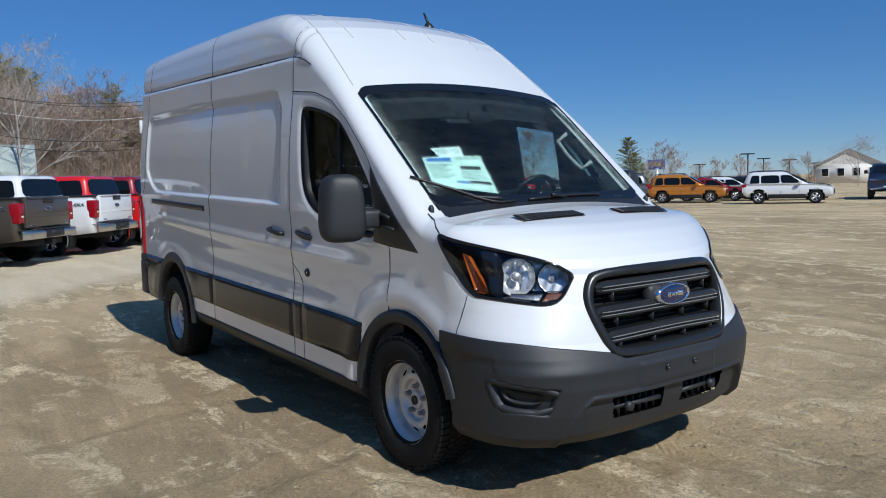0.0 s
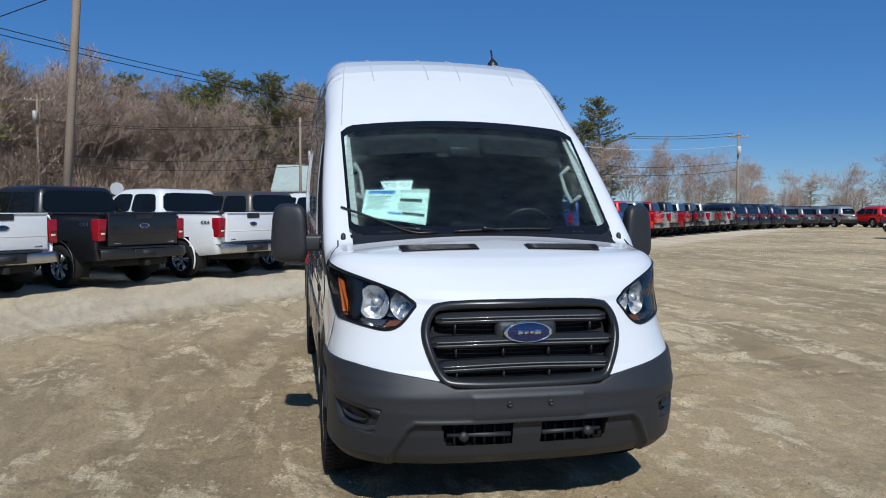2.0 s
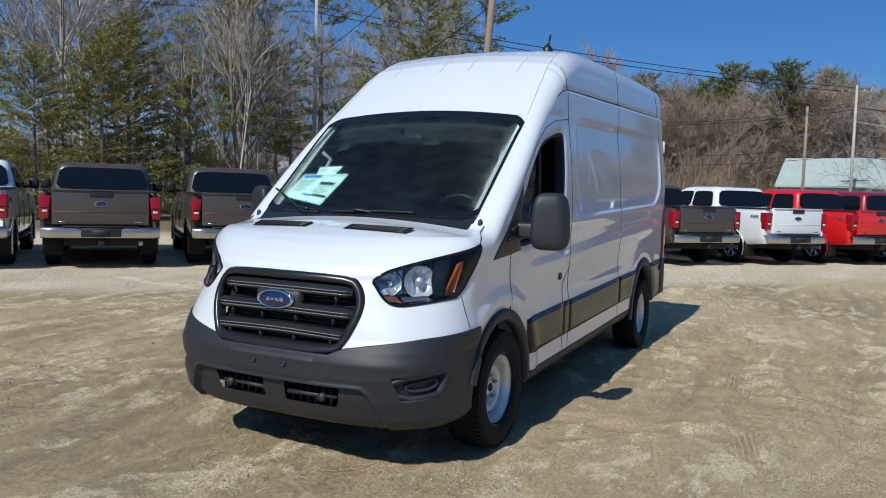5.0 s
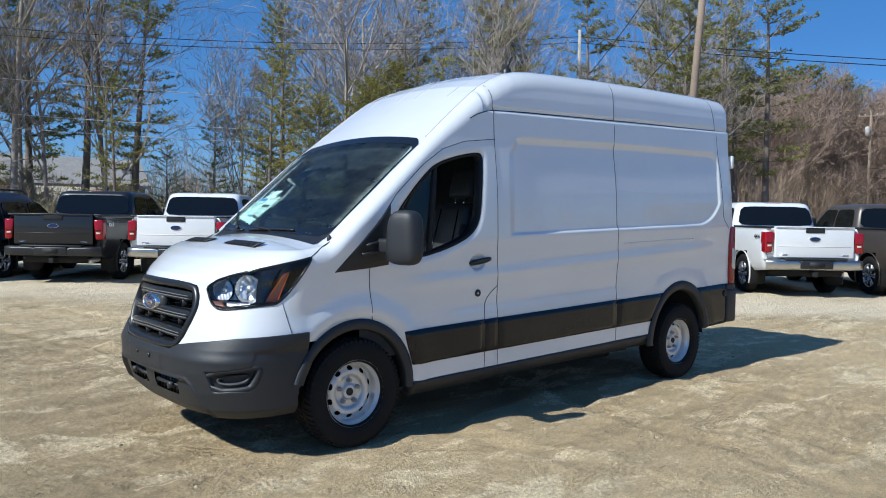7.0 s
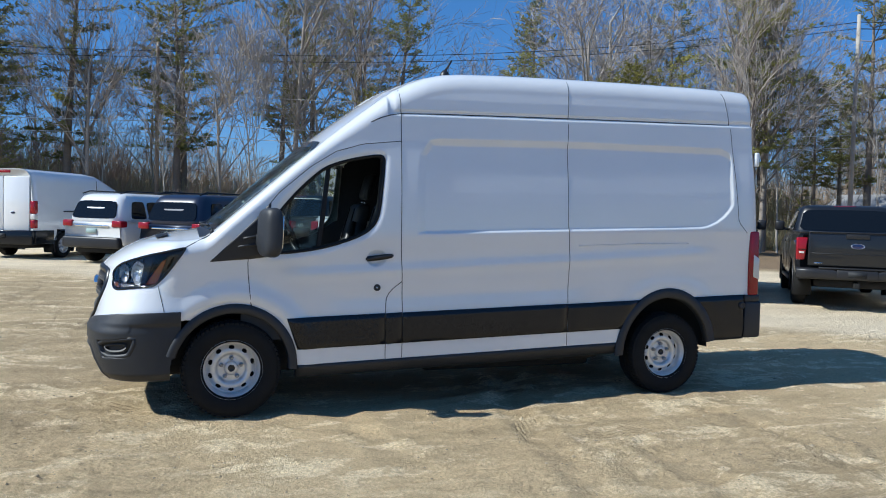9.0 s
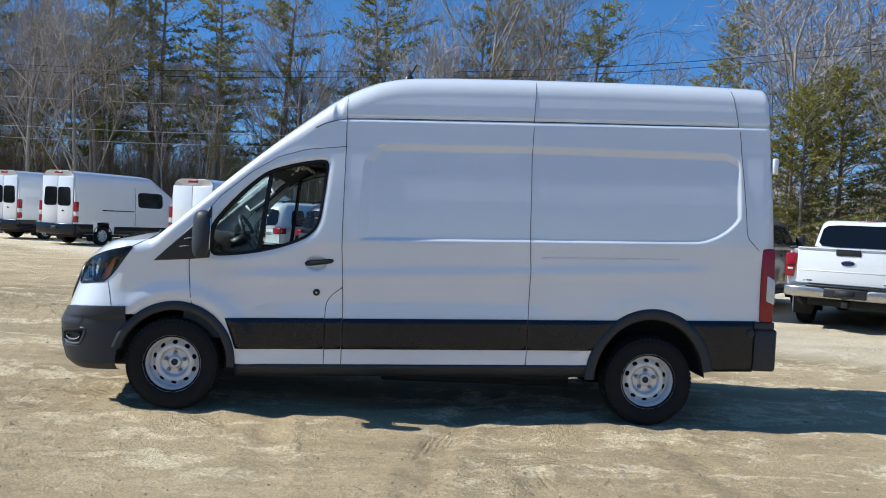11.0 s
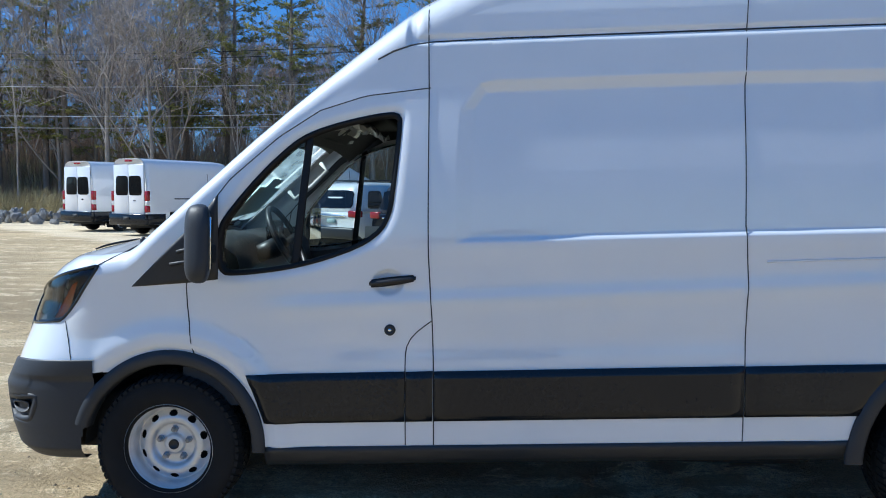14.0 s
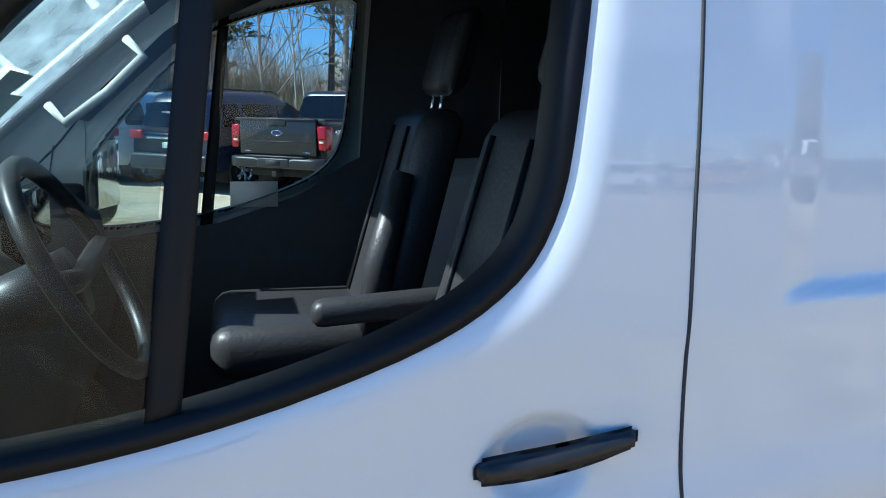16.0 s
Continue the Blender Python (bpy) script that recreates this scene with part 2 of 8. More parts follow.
def edge_distance(p, poly):
    """Signed distance of points (n x 2) to a polygon's edge, positive inside."""
    q = np.array(poly, float)
    best = np.full(len(p), 1e9)
    for a, b in zip(q, np.roll(q, -1, 0)):
        ab = b - a
        t = np.clip(((p - a) @ ab) / (ab @ ab + 1e-12), 0, 1)
        best = np.minimum(best, np.linalg.norm(p - (a + t[:, None] * ab), axis=1))
    return np.where(inside(p, q), best, -best)


def smooth_poly(poly, rounds=2):
    """Corner cutting: a rounder closed outline."""
    for _ in range(rounds):
        out = []
        for a, b in zip(poly, poly[1:] + poly[:1]):
            out += [(0.75 * a[0] + 0.25 * b[0], 0.75 * a[1] + 0.25 * b[1]), (0.25 * a[0] + 0.75 * b[0], 0.25 * a[1] + 0.75 * b[1])]
        poly = out
    return poly


def resample(line, n):
    q = np.array(line, float)
    d = np.concatenate([[0], np.cumsum(np.linalg.norm(np.diff(q, axis=0), axis=1))])
    t = np.linspace(0, d[-1], n)
    return np.stack([np.interp(t, d, q[:, k]) for k in range(q.shape[1])], 1)

# ---- the white van (nose to -x, wheels at x = 0 and x = 3.75) ----
RAKE = 0.034  # the body sits higher at the tail
WID = np.array([(0.20, 0.80), (0.26, 0.885), (0.31, 0.915), (0.36, 0.928), (0.47, 0.928), (0.60, 0.928), (0.72, 0.925), (0.90, 0.922), (1.10, 0.926), (1.22, 0.932),
                (1.30, 0.939), (1.335, 0.939), (1.37, 0.938), (1.43, 0.936), (1.55, 0.932), (1.65, 0.926), (1.75, 0.917), (1.85, 0.906), (1.95, 0.893), (2.06, 0.880), (2.20, 0.873), (2.262, 0.871),
                (2.276, 0.852), (2.292, 0.851), (2.31, 0.858), (2.40, 0.852), (2.50, 0.836), (2.60, 0.81), (2.80, 0.75)])
TOP = np.array([(-0.36, 1.358), (-0.27, 1.368), (-0.20, 1.380), (-0.15, 1.412), (0.0, 1.540), (0.20, 1.712), (0.43, 1.910), (0.63, 2.074), (0.80, 2.205), (0.93, 2.302), (1.10, 2.425), (1.22, 2.508), (1.36, 2.574),
                (1.50, 2.620), (1.65, 2.648), (1.80, 2.661), (2.1, 2.668), (2.6, 2.670), (3.4, 2.664), (4.1, 2.653), (4.5, 2.640), (4.62, 2.632)])
ROUND = np.array([(-0.36, 0.10), (0.0, 0.09), (0.6, 0.10), (0.95, 0.14), (1.3, 0.17), (1.8, 0.17), (4.7, 0.17)])
CROWN = np.array([(-0.36, 0.055), (0.0, 0.055), (0.6, 0.055), (1.0, 0.045), (1.36, 0.038), (1.6, 0.027), (4.7, 0.025)])
FRONT = np.array([(0.20, -0.86), (0.28, -0.925), (0.36, -0.965), (0.46, -1.000), (0.58, -1.018), (0.66, -1.016), (0.73, -0.998), (0.78, -0.985), (0.95, -0.975), (1.06, -0.958), (1.11, -0.940),
                  (1.15, -0.905), (1.20, -0.835), (1.25, -0.755), (1.29, -0.665), (1.325, -0.545), (1.345, -0.440), (1.358, -0.36)])
SQUARE = np.array([(0.2, 3.0), (0.65, 3.3), (0.75, 2.9), (0.95, 2.15), (1.08, 1.85), (1.2, 1.95), (1.36, 2.1)])
XC, XE = -0.36, 4.62


def at(table, v):
    return np.interp(v, table[:, 0], table[:, 1])


TALL_PANEL = [(1.38, 1.0), (4.43, 1.0), (4.43, 1.55), (4.415, 1.95), (4.395, 2.02), (4.31, 2.06), (2.8, 2.085), (1.60, 2.085), (1.50, 2.065), (1.44, 2.01), (1.40, 1.93)]


def side_extra(x, z):
    """Pressings in the side: the recessed panel, the swollen arches, the shallow door swage."""
    p = np.stack([np.ravel(x), np.ravel(z)], 1)
    d = edge_distance(p, TALL_PANEL).reshape(np.shape(x))
    foot = np.interp(x, [1.3, 1.52, 4.08, 4.16, 4.25, 4.33, 4.39, 4.44], [1.330, 1.330, 1.334, 1.348, 1.382, 1.432, 1.49, 1.56])
    front = x - np.interp(z, [1.0, 1.7, 1.95, 2.06], [1.398, 1.398, 1.415, 1.49])
    top = np.interp(x, [1.3, 2.8, 4.31, 4.44], [2.085, 2.085, 2.06, 2.0]) - z
    s_ = np.clip(np.minimum(d / 0.016, (z - foot) / 0.016), 0, 1)
    out = -0.018 * np.minimum(np.minimum(s_ * s_ * (3 - 2 * s_), np.clip(front / 0.065, 0, 1)), np.clip(top / 0.055, 0, 1))
    for cx, cz, a, swell in ((0.0, 0.345, 0.56, 0.018), (3.755, 0.232, 0.62, 0.006)):
        r = np.hypot(x - cx, z - cz)
        out = out + swell * np.exp(-(((r - a) / 0.07) ** 2)) * (z > cz) * np.clip((r - a) / 0.02 + 3, 0, 1)
    out = out + 0.010 * np.exp(-(((z - 1.02 - 0.02 * x) / 0.05) ** 2)) * np.clip((x - 0.25) / 0.4, 0, 1) * np.clip((4.4 - x) / 0.4, 0, 1)
    out = out - 0.008 * np.exp(-(((z - 0.84) / 0.07) ** 2)) * np.clip((x - 0.5) / 0.4, 0, 1) * np.clip((3.1 - x) / 0.4, 0, 1)
    near = (p[:, 0] > 0.1) & (p[:, 0] < 1.35) & (p[:, 1] > 1.05) & (p[:, 1] < 2.1)
    if near.any():
        roll = np.zeros(len(p))
        roll[near] = np.clip(1 + edge_distance(p[near], WINDOW) / 0.048, 0, 1.5) ** 2
        out = out - 0.011 * roll.reshape(np.shape(x))
    for hx, hz in ((1.075, 1.145),):
        out = out - 0.020 * np.exp(-((((x - hx) / 0.070) ** 2 + ((z - hz) / 0.056) ** 2) ** 4))
    return out


def wide(x, z):
    """Half width of the flank at x and z."""
    return at(WID, z) + side_extra(x, z)


N_SIDE, N_ARC, N_TOP = 240, 14, 16


def section(x):
    """Half outline of the body across x, from the sill over the roof's edge to the middle."""
    t, r, c = at(TOP, x), at(ROUND, x), at(CROWN, x)
    z0 = t - c - r
    zs = np.linspace(0.22, z0, N_SIDE)
    ys = wide(np.full(N_SIDE, x), zs)
    w0 = ys[-1]
    a = np.linspace(0, math.pi / 2, N_ARC + 1)[1:]
    ya, za = w0 - r + r * np.cos(a), z0 + r * np.sin(a)
    yt = np.linspace(w0 - r, 0, N_TOP + 1)[1:]
    zt = t - c * (yt / (w0 - r)) ** 2
    return np.concatenate([ys, ya, yt]), np.concatenate([zs, za, zt])


def top_z(x, y):
    """Height of hood, windscreen or roof at x and y (arrays or numbers)."""
    x, y = np.asarray(x, float), np.abs(np.asarray(y, float))
    t, r, c = at(TOP, x), at(ROUND, x), at(CROWN, x)
    z0 = t - c - r
    flat = wide(x, z0) - r
    over = np.clip((y - flat) / r, 0, 1)
    return np.where(y <= flat, t - c * (y / flat) ** 2, z0 + r * np.sqrt(np.clip(1 - over**2, 0, 1)))


def flank(x, z):
    """Half width at x and z, round the edge of the roof too, and round the nose."""
    x, z = np.asarray(x, float), np.asarray(z, float)
    xs = np.maximum(x, XC)
    t, r, c = at(TOP, xs), at(ROUND, xs), at(CROWN, xs)
    z0 = t - c - r
    base = wide(xs, np.minimum(z, z0))
    u = np.clip((z - z0) / r, 0, 1)
    w = base - np.where(z > z0, r * (1 - np.sqrt(np.clip(1 - u * u, 0, 1))), 0)
    n = at(SQUARE, z)
    q = np.clip((XC - x) / (XC - at(FRONT, z)), 0, 1)
    return np.where(x < XC, w * (1 - q**n) ** (1 / n), w)


def nose_x(y, z):
    """x of the nose's skin at y and z."""
    y, z = np.abs(np.asarray(y, float)), np.asarray(z, float)
    n = at(SQUARE, z)
    w = flank(np.full_like(y, XC), z)
    return XC - (XC - at(FRONT, z)) * (1 - np.clip(y / w, 0, 1) ** n) ** (1 / n)


def raked(v):
    return (v[0], v[1], v[2] + RAKE * v[0])


def body_grid():
    xs = np.concatenate([np.arange(XC, 0.98, 0.02), np.arange(0.98, 1.24, 0.006), np.arange(1.24, 1.36, 0.02), np.arange(1.36, 1.56, 0.009), np.arange(1.56, 4.0, 0.035), np.arange(4.0, 4.44, 0.011), np.arange(4.44, XE, 0.026), [XE]])
    cols = []
    ycs, zcs = section(XC)
    n = at(SQUARE, zcs)
    for ph in np.linspace(0, math.pi / 2, 120)[:-1]:
        y = ycs * np.sin(ph) ** (2 / n)
        x = XC - (XC - at(FRONT, zcs)) * np.cos(ph) ** (2 / n)
        cols.append(np.stack([x, y, zcs], 1))
    for x in xs:
        y, z = section(x)
        cols.append(np.stack([np.full_like(y, x), y, z], 1))
    y, z = section(XE)
    end = 4.750 - 0.065 * np.clip(z - 1.3, 0, 3) - 0.03 * np.clip(z - 2.45, 0, 1)
    for a in np.linspace(0, math.pi / 2, 8)[1:]:
        r = 0.10
        cols.append(np.stack([XE + (end - XE) * math.sin(a), np.maximum(y - r * (1 - math.cos(a)), 0), z - 0.10 * np.clip((z - 2.3) / 0.35, 0, 1) * (1 - math.cos(a))], 1))
    last = cols[-1].copy()
    last[:, 1] = 0
    cols.append(last)
    return np.array(cols)


WINDOW = smooth_poly([(0.245, 1.20), (0.36, 1.19), (0.656, 1.222), (0.931, 1.304), (1.047, 1.380), (1.090, 1.465), (1.105, 1.555), (1.140, 1.895), (1.132, 1.942), (1.078, 1.955), (0.868, 1.920), (0.672, 1.862), (0.56, 1.775), (0.45, 1.67), (0.33, 1.535), (0.245, 1.42)], 2)
DOOR = [(0.17, 1.468), (0.322, 1.657), (0.554, 1.850), (0.747, 1.968), (0.963, 2.030), (1.271, 2.060), (1.281, 1.30), (1.279, 0.952), (1.168, 0.853), (1.157, 0.71), (1.162, 0.358), (0.10, 0.358), (0.13, 0.80), (0.104, 1.05), (0.10, 1.158)]
SAIL = [(-0.165, 1.150), (0.245, 1.178), (0.25, 1.45), (0.262, 1.575), (0.17, 1.478)]
GRILLE = [(-0.41, 1.104), (0.41, 1.104), (0.482, 1.038), (0.508, 0.93), (0.438, 0.750), (0.37, 0.706), (-0.37, 0.706), (-0.438, 0.750), (-0.508, 0.93), (-0.482, 1.038)]
LAMP_TOP = [(-0.832, 1.075), (-0.815, 1.100), (-0.785, 1.128), (-0.725, 1.157), (-0.60, 1.198), (-0.48, 1.228), (-0.335, 1.256)]
LAMP_LOW = [(-0.834, 1.055), (-0.836, 0.995), (-0.826, 0.962), (-0.80, 0.951), (-0.737, 0.962), (-0.62, 0.978), (-0.52, 0.988), (-0.335, 1.248)]


def eased(line, rounds=2):
    """An open line with its corners cut."""
    for _ in range(rounds):
        out = [line[0]]
        for a, b in zip(line, line[1:]):
            out += [(a[0] * 0.75 + b[0] * 0.25, a[1] * 0.75 + b[1] * 0.25), (a[0] * 0.25 + b[0] * 0.75, a[1] * 0.25 + b[1] * 0.75)]
        line = out + [line[-1]]
    return line


LAMP_TOP, LAMP_LOW = eased(LAMP_TOP), eased(LAMP_LOW)
FRONT_ARCH, REAR_ARCH = (0.0, 0.352, 0.412, 0.416), (3.755, 0.230, 0.442, 0.490)


def patch(name, low, high, material, parent, side=1, lift=0.0, n=24, m=8, thick=0.012, label="", skin=None):
    """A panel that follows the skin between two lines of (x, z): lifted off it, with its edge turned in."""
    skin = skin or flank
    a, b = resample(low, n), resample(high, n)
    vs, fs = [], []
    rows = []
    for j in range(m + 1):
        t = j / m
        p = a * (1 - t) + b * t
        rows.append(np.stack([p[:, 0], (skin(p[:, 0], p[:, 1]) + lift), p[:, 1]], 1))
    g = np.array(rows)
    rim = [g[0], g[:, -1], g[-1][::-1], g[::-1, 0]]
    for j in range(m + 1):
        for i in range(n):
            vs.append(raked((g[j, i, 0], side * g[j, i, 1], g[j, i, 2])))
    for j in range(m):
        for i in range(n - 1):
            f = (j * n + i, j * n + i + 1, (j + 1) * n + i + 1, (j + 1) * n + i)
            fs.append(f if side < 0 else f[::-1])
    if thick:
        ring = [i for i in range(n)] + [j * n + n - 1 for j in range(1, m + 1)] + [m * n + i for i in range(n - 2, -1, -1)] + [j * n for j in range(m - 1, 0, -1)]
        base = len(vs)
        for k in ring:
            x, y, z = vs[k]
            vs.append((x, y - side * (lift + thick), z))
        for k in range(len(ring)):
            a_, b_ = ring[k], ring[(k + 1) % len(ring)]
            f = (b_, a_, base + k, base + (k + 1) % len(ring))
            fs.append(f if side < 0 else f[::-1])
    return raw(name, vs, fs, material, parent, label)


def skin_line(name, line, material, parent, side=1, radius=0.004, lift=0.0, closed=False, step=0.04, label=""):
    """A thin bead or gap that follows the skin along points of (x, z)."""
    q = list(line) + ([line[0]] if closed else [])
    ln = sum(math.dist(a, b) for a, b in zip(q, q[1:]))
    p = resample(q, max(3, int(ln / step)))
    y = flank(p[:, 0], p[:, 1]) + lift
    return part(name, tube(bmesh.new(), [raked((x, side * yy, z)) for (x, z), yy in zip(p, y)], radius, 5), material, parent, label)


def ribbon(name, outer, inner, material, parent, side=1, lift=0.004, depth=0.03, n=96, label=""):
    """A closed band on the flank between two outlines of (x, z), with an inward return on its inner edge."""
    a, b = resample(outer + outer[:1], n + 1)[:-1], resample(inner + inner[:1], n + 1)[:-1]
    ya, yb = flank(a[:, 0], a[:, 1]), flank(b[:, 0], b[:, 1])
    vs, fs = [], []
    for i in range(n):
        vs += [raked((a[i, 0], side * (ya[i] - 0.004), a[i, 1])), raked((a[i, 0], side * (ya[i] + lift), a[i, 1])), raked((b[i, 0], side * (yb[i] + lift), b[i, 1])), raked((b[i, 0], side * (yb[i] - depth), b[i, 1]))]
    for i in range(n):
        k, l = i * 4, ((i + 1) % n) * 4
        for j in range(3):
            fs.append((k + j, k + j + 1, l + j + 1, l + j))
    return raw(name, vs, fs, material, parent, label)


def shrink(poly, d):
    """An outline moved inwards by d."""
    q = np.array(poly)
    nxt, prv = np.roll(q, -1, 0), np.roll(q, 1, 0)
    t = nxt - prv
    nrm = np.stack([-t[:, 1], t[:, 0]], 1) / (np.linalg.norm(t, axis=1)[:, None] + 1e-9)
    area = np.sum(q[:, 0] * nxt[:, 1] - nxt[:, 0] * q[:, 1])
    return [tuple(v) for v in q + nrm * d * (1 if area > 0 else -1)]


def build_shell(van):
    """The painted skin: one grid, from which each panel takes its own faces."""
    g = body_grid()
    nc, ns = g.shape[:2]
    right = g.reshape(-1, 3)
    left = right * (1, -1, 1)
    verts = np.concatenate([right, left])
    i, j = np.meshgrid(np.arange(nc - 1), np.arange(ns - 1), indexing="ij")
    a = (i * ns + j).ravel()
    quads = np.stack([a, a + ns, a + ns + 1, a + 1], 1)
    quads = np.concatenate([quads, (quads + nc * ns)[:, ::-1]])
    c = verts[quads].mean(1)
    x, ay, z = c[:, 0], np.abs(c[:, 1]), c[:, 2]
    xz, yz = np.stack([x, z], 1), np.stack([c[:, 1], z], 1)
    gone = np.zeros(len(c), bool)
    for cx, cz, ra, rb in (FRONT_ARCH, REAR_ARCH):
        gone |= (ay > 0.5) & (((x - cx) / (ra + 0.03)) ** 2 + ((z - cz) / (rb + 0.03)) ** 2 < 1)
    gone |= (ay > 0.6) & (x > 0) & (x < 1.3) & inside(xz, shrink(WINDOW, 0.012))
    gone |= (x > -0.155) & (x < 0.60) & (ay < 0.772) & (z > 1.3)
    gone |= (x < -0.8) & inside(yz, shrink(GRILLE, 0.02))
    gone |= (x < -0.30) & (z < 0.735)
    lamp = [*LAMP_LOW, *LAMP_TOP[::-1]]
    gone |= (x < -0.3) & (ay > 0.4) & inside(xz, shrink(lamp, 0.001))
    gone |= (z < 0.31) & ((x < 0.5) | (x > 4.15))
    gone |= (x > 4.585) & (z < 0.69)
    gone |= (z < 0.34) & (x > 0.3) & (x < 3.45)
    flat = at(TOP, np.maximum(x, XC)) - at(CROWN, np.maximum(x, XC)) - 0.02
    door = (ay > 0.6) & inside(xz, DOOR)
    hood = (x < -0.17) & (z > np.interp(x, [-0.95, -0.835, -0.815, -0.785, -0.725, -0.60, -0.48, -0.34, -0.17], [1.085, 1.088, 1.100, 1.128, 1.157, 1.198, 1.228, 1.254, 1.335]))
    slide = (ay > 0.6) & (x > 1.30) & (x < 2.745) & (c[:, 1] > 0) & (z > 0.36) & (z < 2.25)
    tail = (x > 4.70) & (ay < 0.83)
    me = bpy.data.meshes.new("tmp")
    vr = verts.copy()
    vr[:, 2] += RAKE * vr[:, 0]
    bm = bmesh.new()
    me.from_pydata(vr.tolist(), [], quads.tolist())
    bm.from_mesh(me)
    bpy.data.meshes.remove(me)
    bm.faces.ensure_lookup_table()
    tag = np.zeros(len(c), int)
    tag[hood] = 1
    tag[door & (c[:, 1] < 0)] = 2
    tag[door & (c[:, 1] > 0)] = 3
    tag[slide] = 4
    tag[tail] = 5
    tag[gone] = -1
    layer = bm.faces.layers.int.new("panel")
    for f, t in zip(bm.faces, tag):
        f[layer] = int(t)
    bmesh.ops.remove_doubles(bm, verts=bm.verts, dist=1e-5)
    bmesh.ops.recalc_face_normals(bm, faces=bm.faces)
    bm.normal_update()
    bm.verts.index_update()
    co = [tuple(v.co) for v in bm.verts]
    no = [tuple(v.normal) for v in bm.verts]
    groups = {}
    for f in bm.faces:
        groups.setdefault(f[layer], []).append([v.index for v in f.verts])
    bm.free()
    names = {0: ("body", ""), 1: ("hood", ""), 2: ("door", ""), 3: ("door", ""), 4: ("sliding_door", ""), 5: ("rear_door", "")}
    made = {}
    for t, fs in groups.items():
        if t < 0:
            continue
        used = sorted({k for f in fs for k in f})
        idx = {k: q for q, k in enumerate(used)}
        ob = raw(names[t][0], [co[k] for k in used], [[idx[k] for k in f] for f in fs], WHITE, van, names[t][1])
        ob.data.normals_split_custom_set_from_vertices([no[k] for k in used])
        made[t] = ob
    return made


def wheel(van, x, side, name="wheel"):
    """A steel wheel with its tyre."""
    w = new(name)
    w.parent = van
    w.location = (x, side * 0.83, 0.352)
    f = side
    bm = bmesh.new()
    lathe(bm, [(0.205, -0.09), (0.225, -0.108), (0.27, -0.118), (0.31, -0.117), (0.335, -0.108), (0.347, -0.095), (0.354, -0.06), (0.356, 0.0), (0.354, 0.06), (0.347, 0.095), (0.335, 0.108), (0.31, 0.117), (0.27, 0.118), (0.225, 0.108), (0.205, 0.09)], 72, flip=f)
    part("tyre", bm, TYRE, w, "black all-season rubber tyre")
    bm = bmesh.new()
    for k in range(60):
        a0 = 2 * math.pi * k / 60
        for row, (d0, d1, sk) in enumerate(((-0.112, -0.068, 0.03), (-0.062, -0.024, -0.03), (-0.018, 0.018, 0.03), (0.024, 0.062, -0.03), (0.068, 0.112, 0.03))):
            a = a0 + (row % 2) * math.pi / 60
            vs = []
            for r in (0.345 if abs(d0 + d1) > 0.15 else 0.353, 0.3615):
                for d, s_ in ((d0, -1), (d1, 1)):
                    rr = r - (0.012 if abs(d) > 0.1 else 0)
                    for e in (-0.036, 0.036):
                        an = a + e + sk * s_ * 0.6
                        vs.append(bm.verts.new((rr * math.cos(an), d * f, rr * math.sin(an))))
            for q in ((4, 5, 7, 6), (0, 4, 6, 2), (1, 3, 7, 5), (0, 1, 5, 4), (2, 6, 7, 3)):
                bm.faces.new([vs[i] for i in q])
    part("tread", bm, TYRE, w, smooth=False)
    bm = bmesh.new()
    prof_ = [(0.219, 0.106), (0.225, 0.101), (0.222, 0.088), (0.207, 0.086), (0.203, 0.072), (0.199, 0.066), (0.193, 0.060), (0.189, 0.034), (0.184, 0.014), (0.180, 0.010)]
    prof_ += [(r, 0.012 + 0.030 * math.sin(math.pi / 2 * (0.178 - r) / 0.045)) for r in np.arange(0.178, 0.133, -0.003)]
    prof_ += [(0.130, 0.042), (0.122, 0.041), (0.114, 0.037), (0.108, 0.029), (0.103, 0.019), (0.099, 0.014), (0.092, 0.013), (0.056, 0.013), (0.051, 0.016), (0.048, 0.026), (0.044, 0.031), (0.034, 0.032), (0.0, 0.032)]
    n = 240
    rings = []
    for k in range(n):
        a = 2 * math.pi * k / n
        rings.append([bm.verts.new((r * math.cos(a), d * f, r * math.sin(a))) for r, d in prof_])
    for k in range(n):
        p, q = rings[k], rings[(k + 1) % n]
        ang = ((k + 0.5) % 24) - 12
        for j in range(len(prof_) - 1):
            rm = (prof_[j][0] + prof_[j + 1][0]) / 2
            if ((rm - 0.158) / 0.0135) ** 2 + abs(ang * 2 * math.pi / n * rm / 0.0205) ** 3 < 1:
                continue
            if prof_[j + 1][0] == 0.0 and prof_[j][0] == 0.0:
                continue
            bm.faces.new((p[j], p[j + 1], q[j + 1], q[j]))
    part("rim", bm, STEEL, w, "silver painted steel rim with round vents")
    bm = bmesh.new()
    lathe(bm, [(0.205, -0.08), (0.19, -0.02), (0.0, -0.02)], 40, flip=f)
    part("brake_disc", bm, LINER, w)
    for k in range(5):
        a = 2 * math.pi * k / 5 + 0.3
        bm = bmesh.new()
        lathe(bm, [(0.018, 0.010), (0.0175, 0.020), (0.0135, 0.022), (0.013, 0.042), (0.008, 0.047), (0.0, 0.047)], 6, centre=(0.075 * math.cos(a), 0, 0.075 * math.sin(a)), flip=f)
        part("wheel_nut", bm, NUT, w, smooth=False)
    bm = bmesh.new()
    lathe(bm, [(0.026, 0.028), (0.025, 0.040), (0.021, 0.042), (0.018, 0.036), (0.0, 0.036)], 20, flip=f)
    part("hub_cap", bm, BLACK, w, "dark centre cap")
    return w


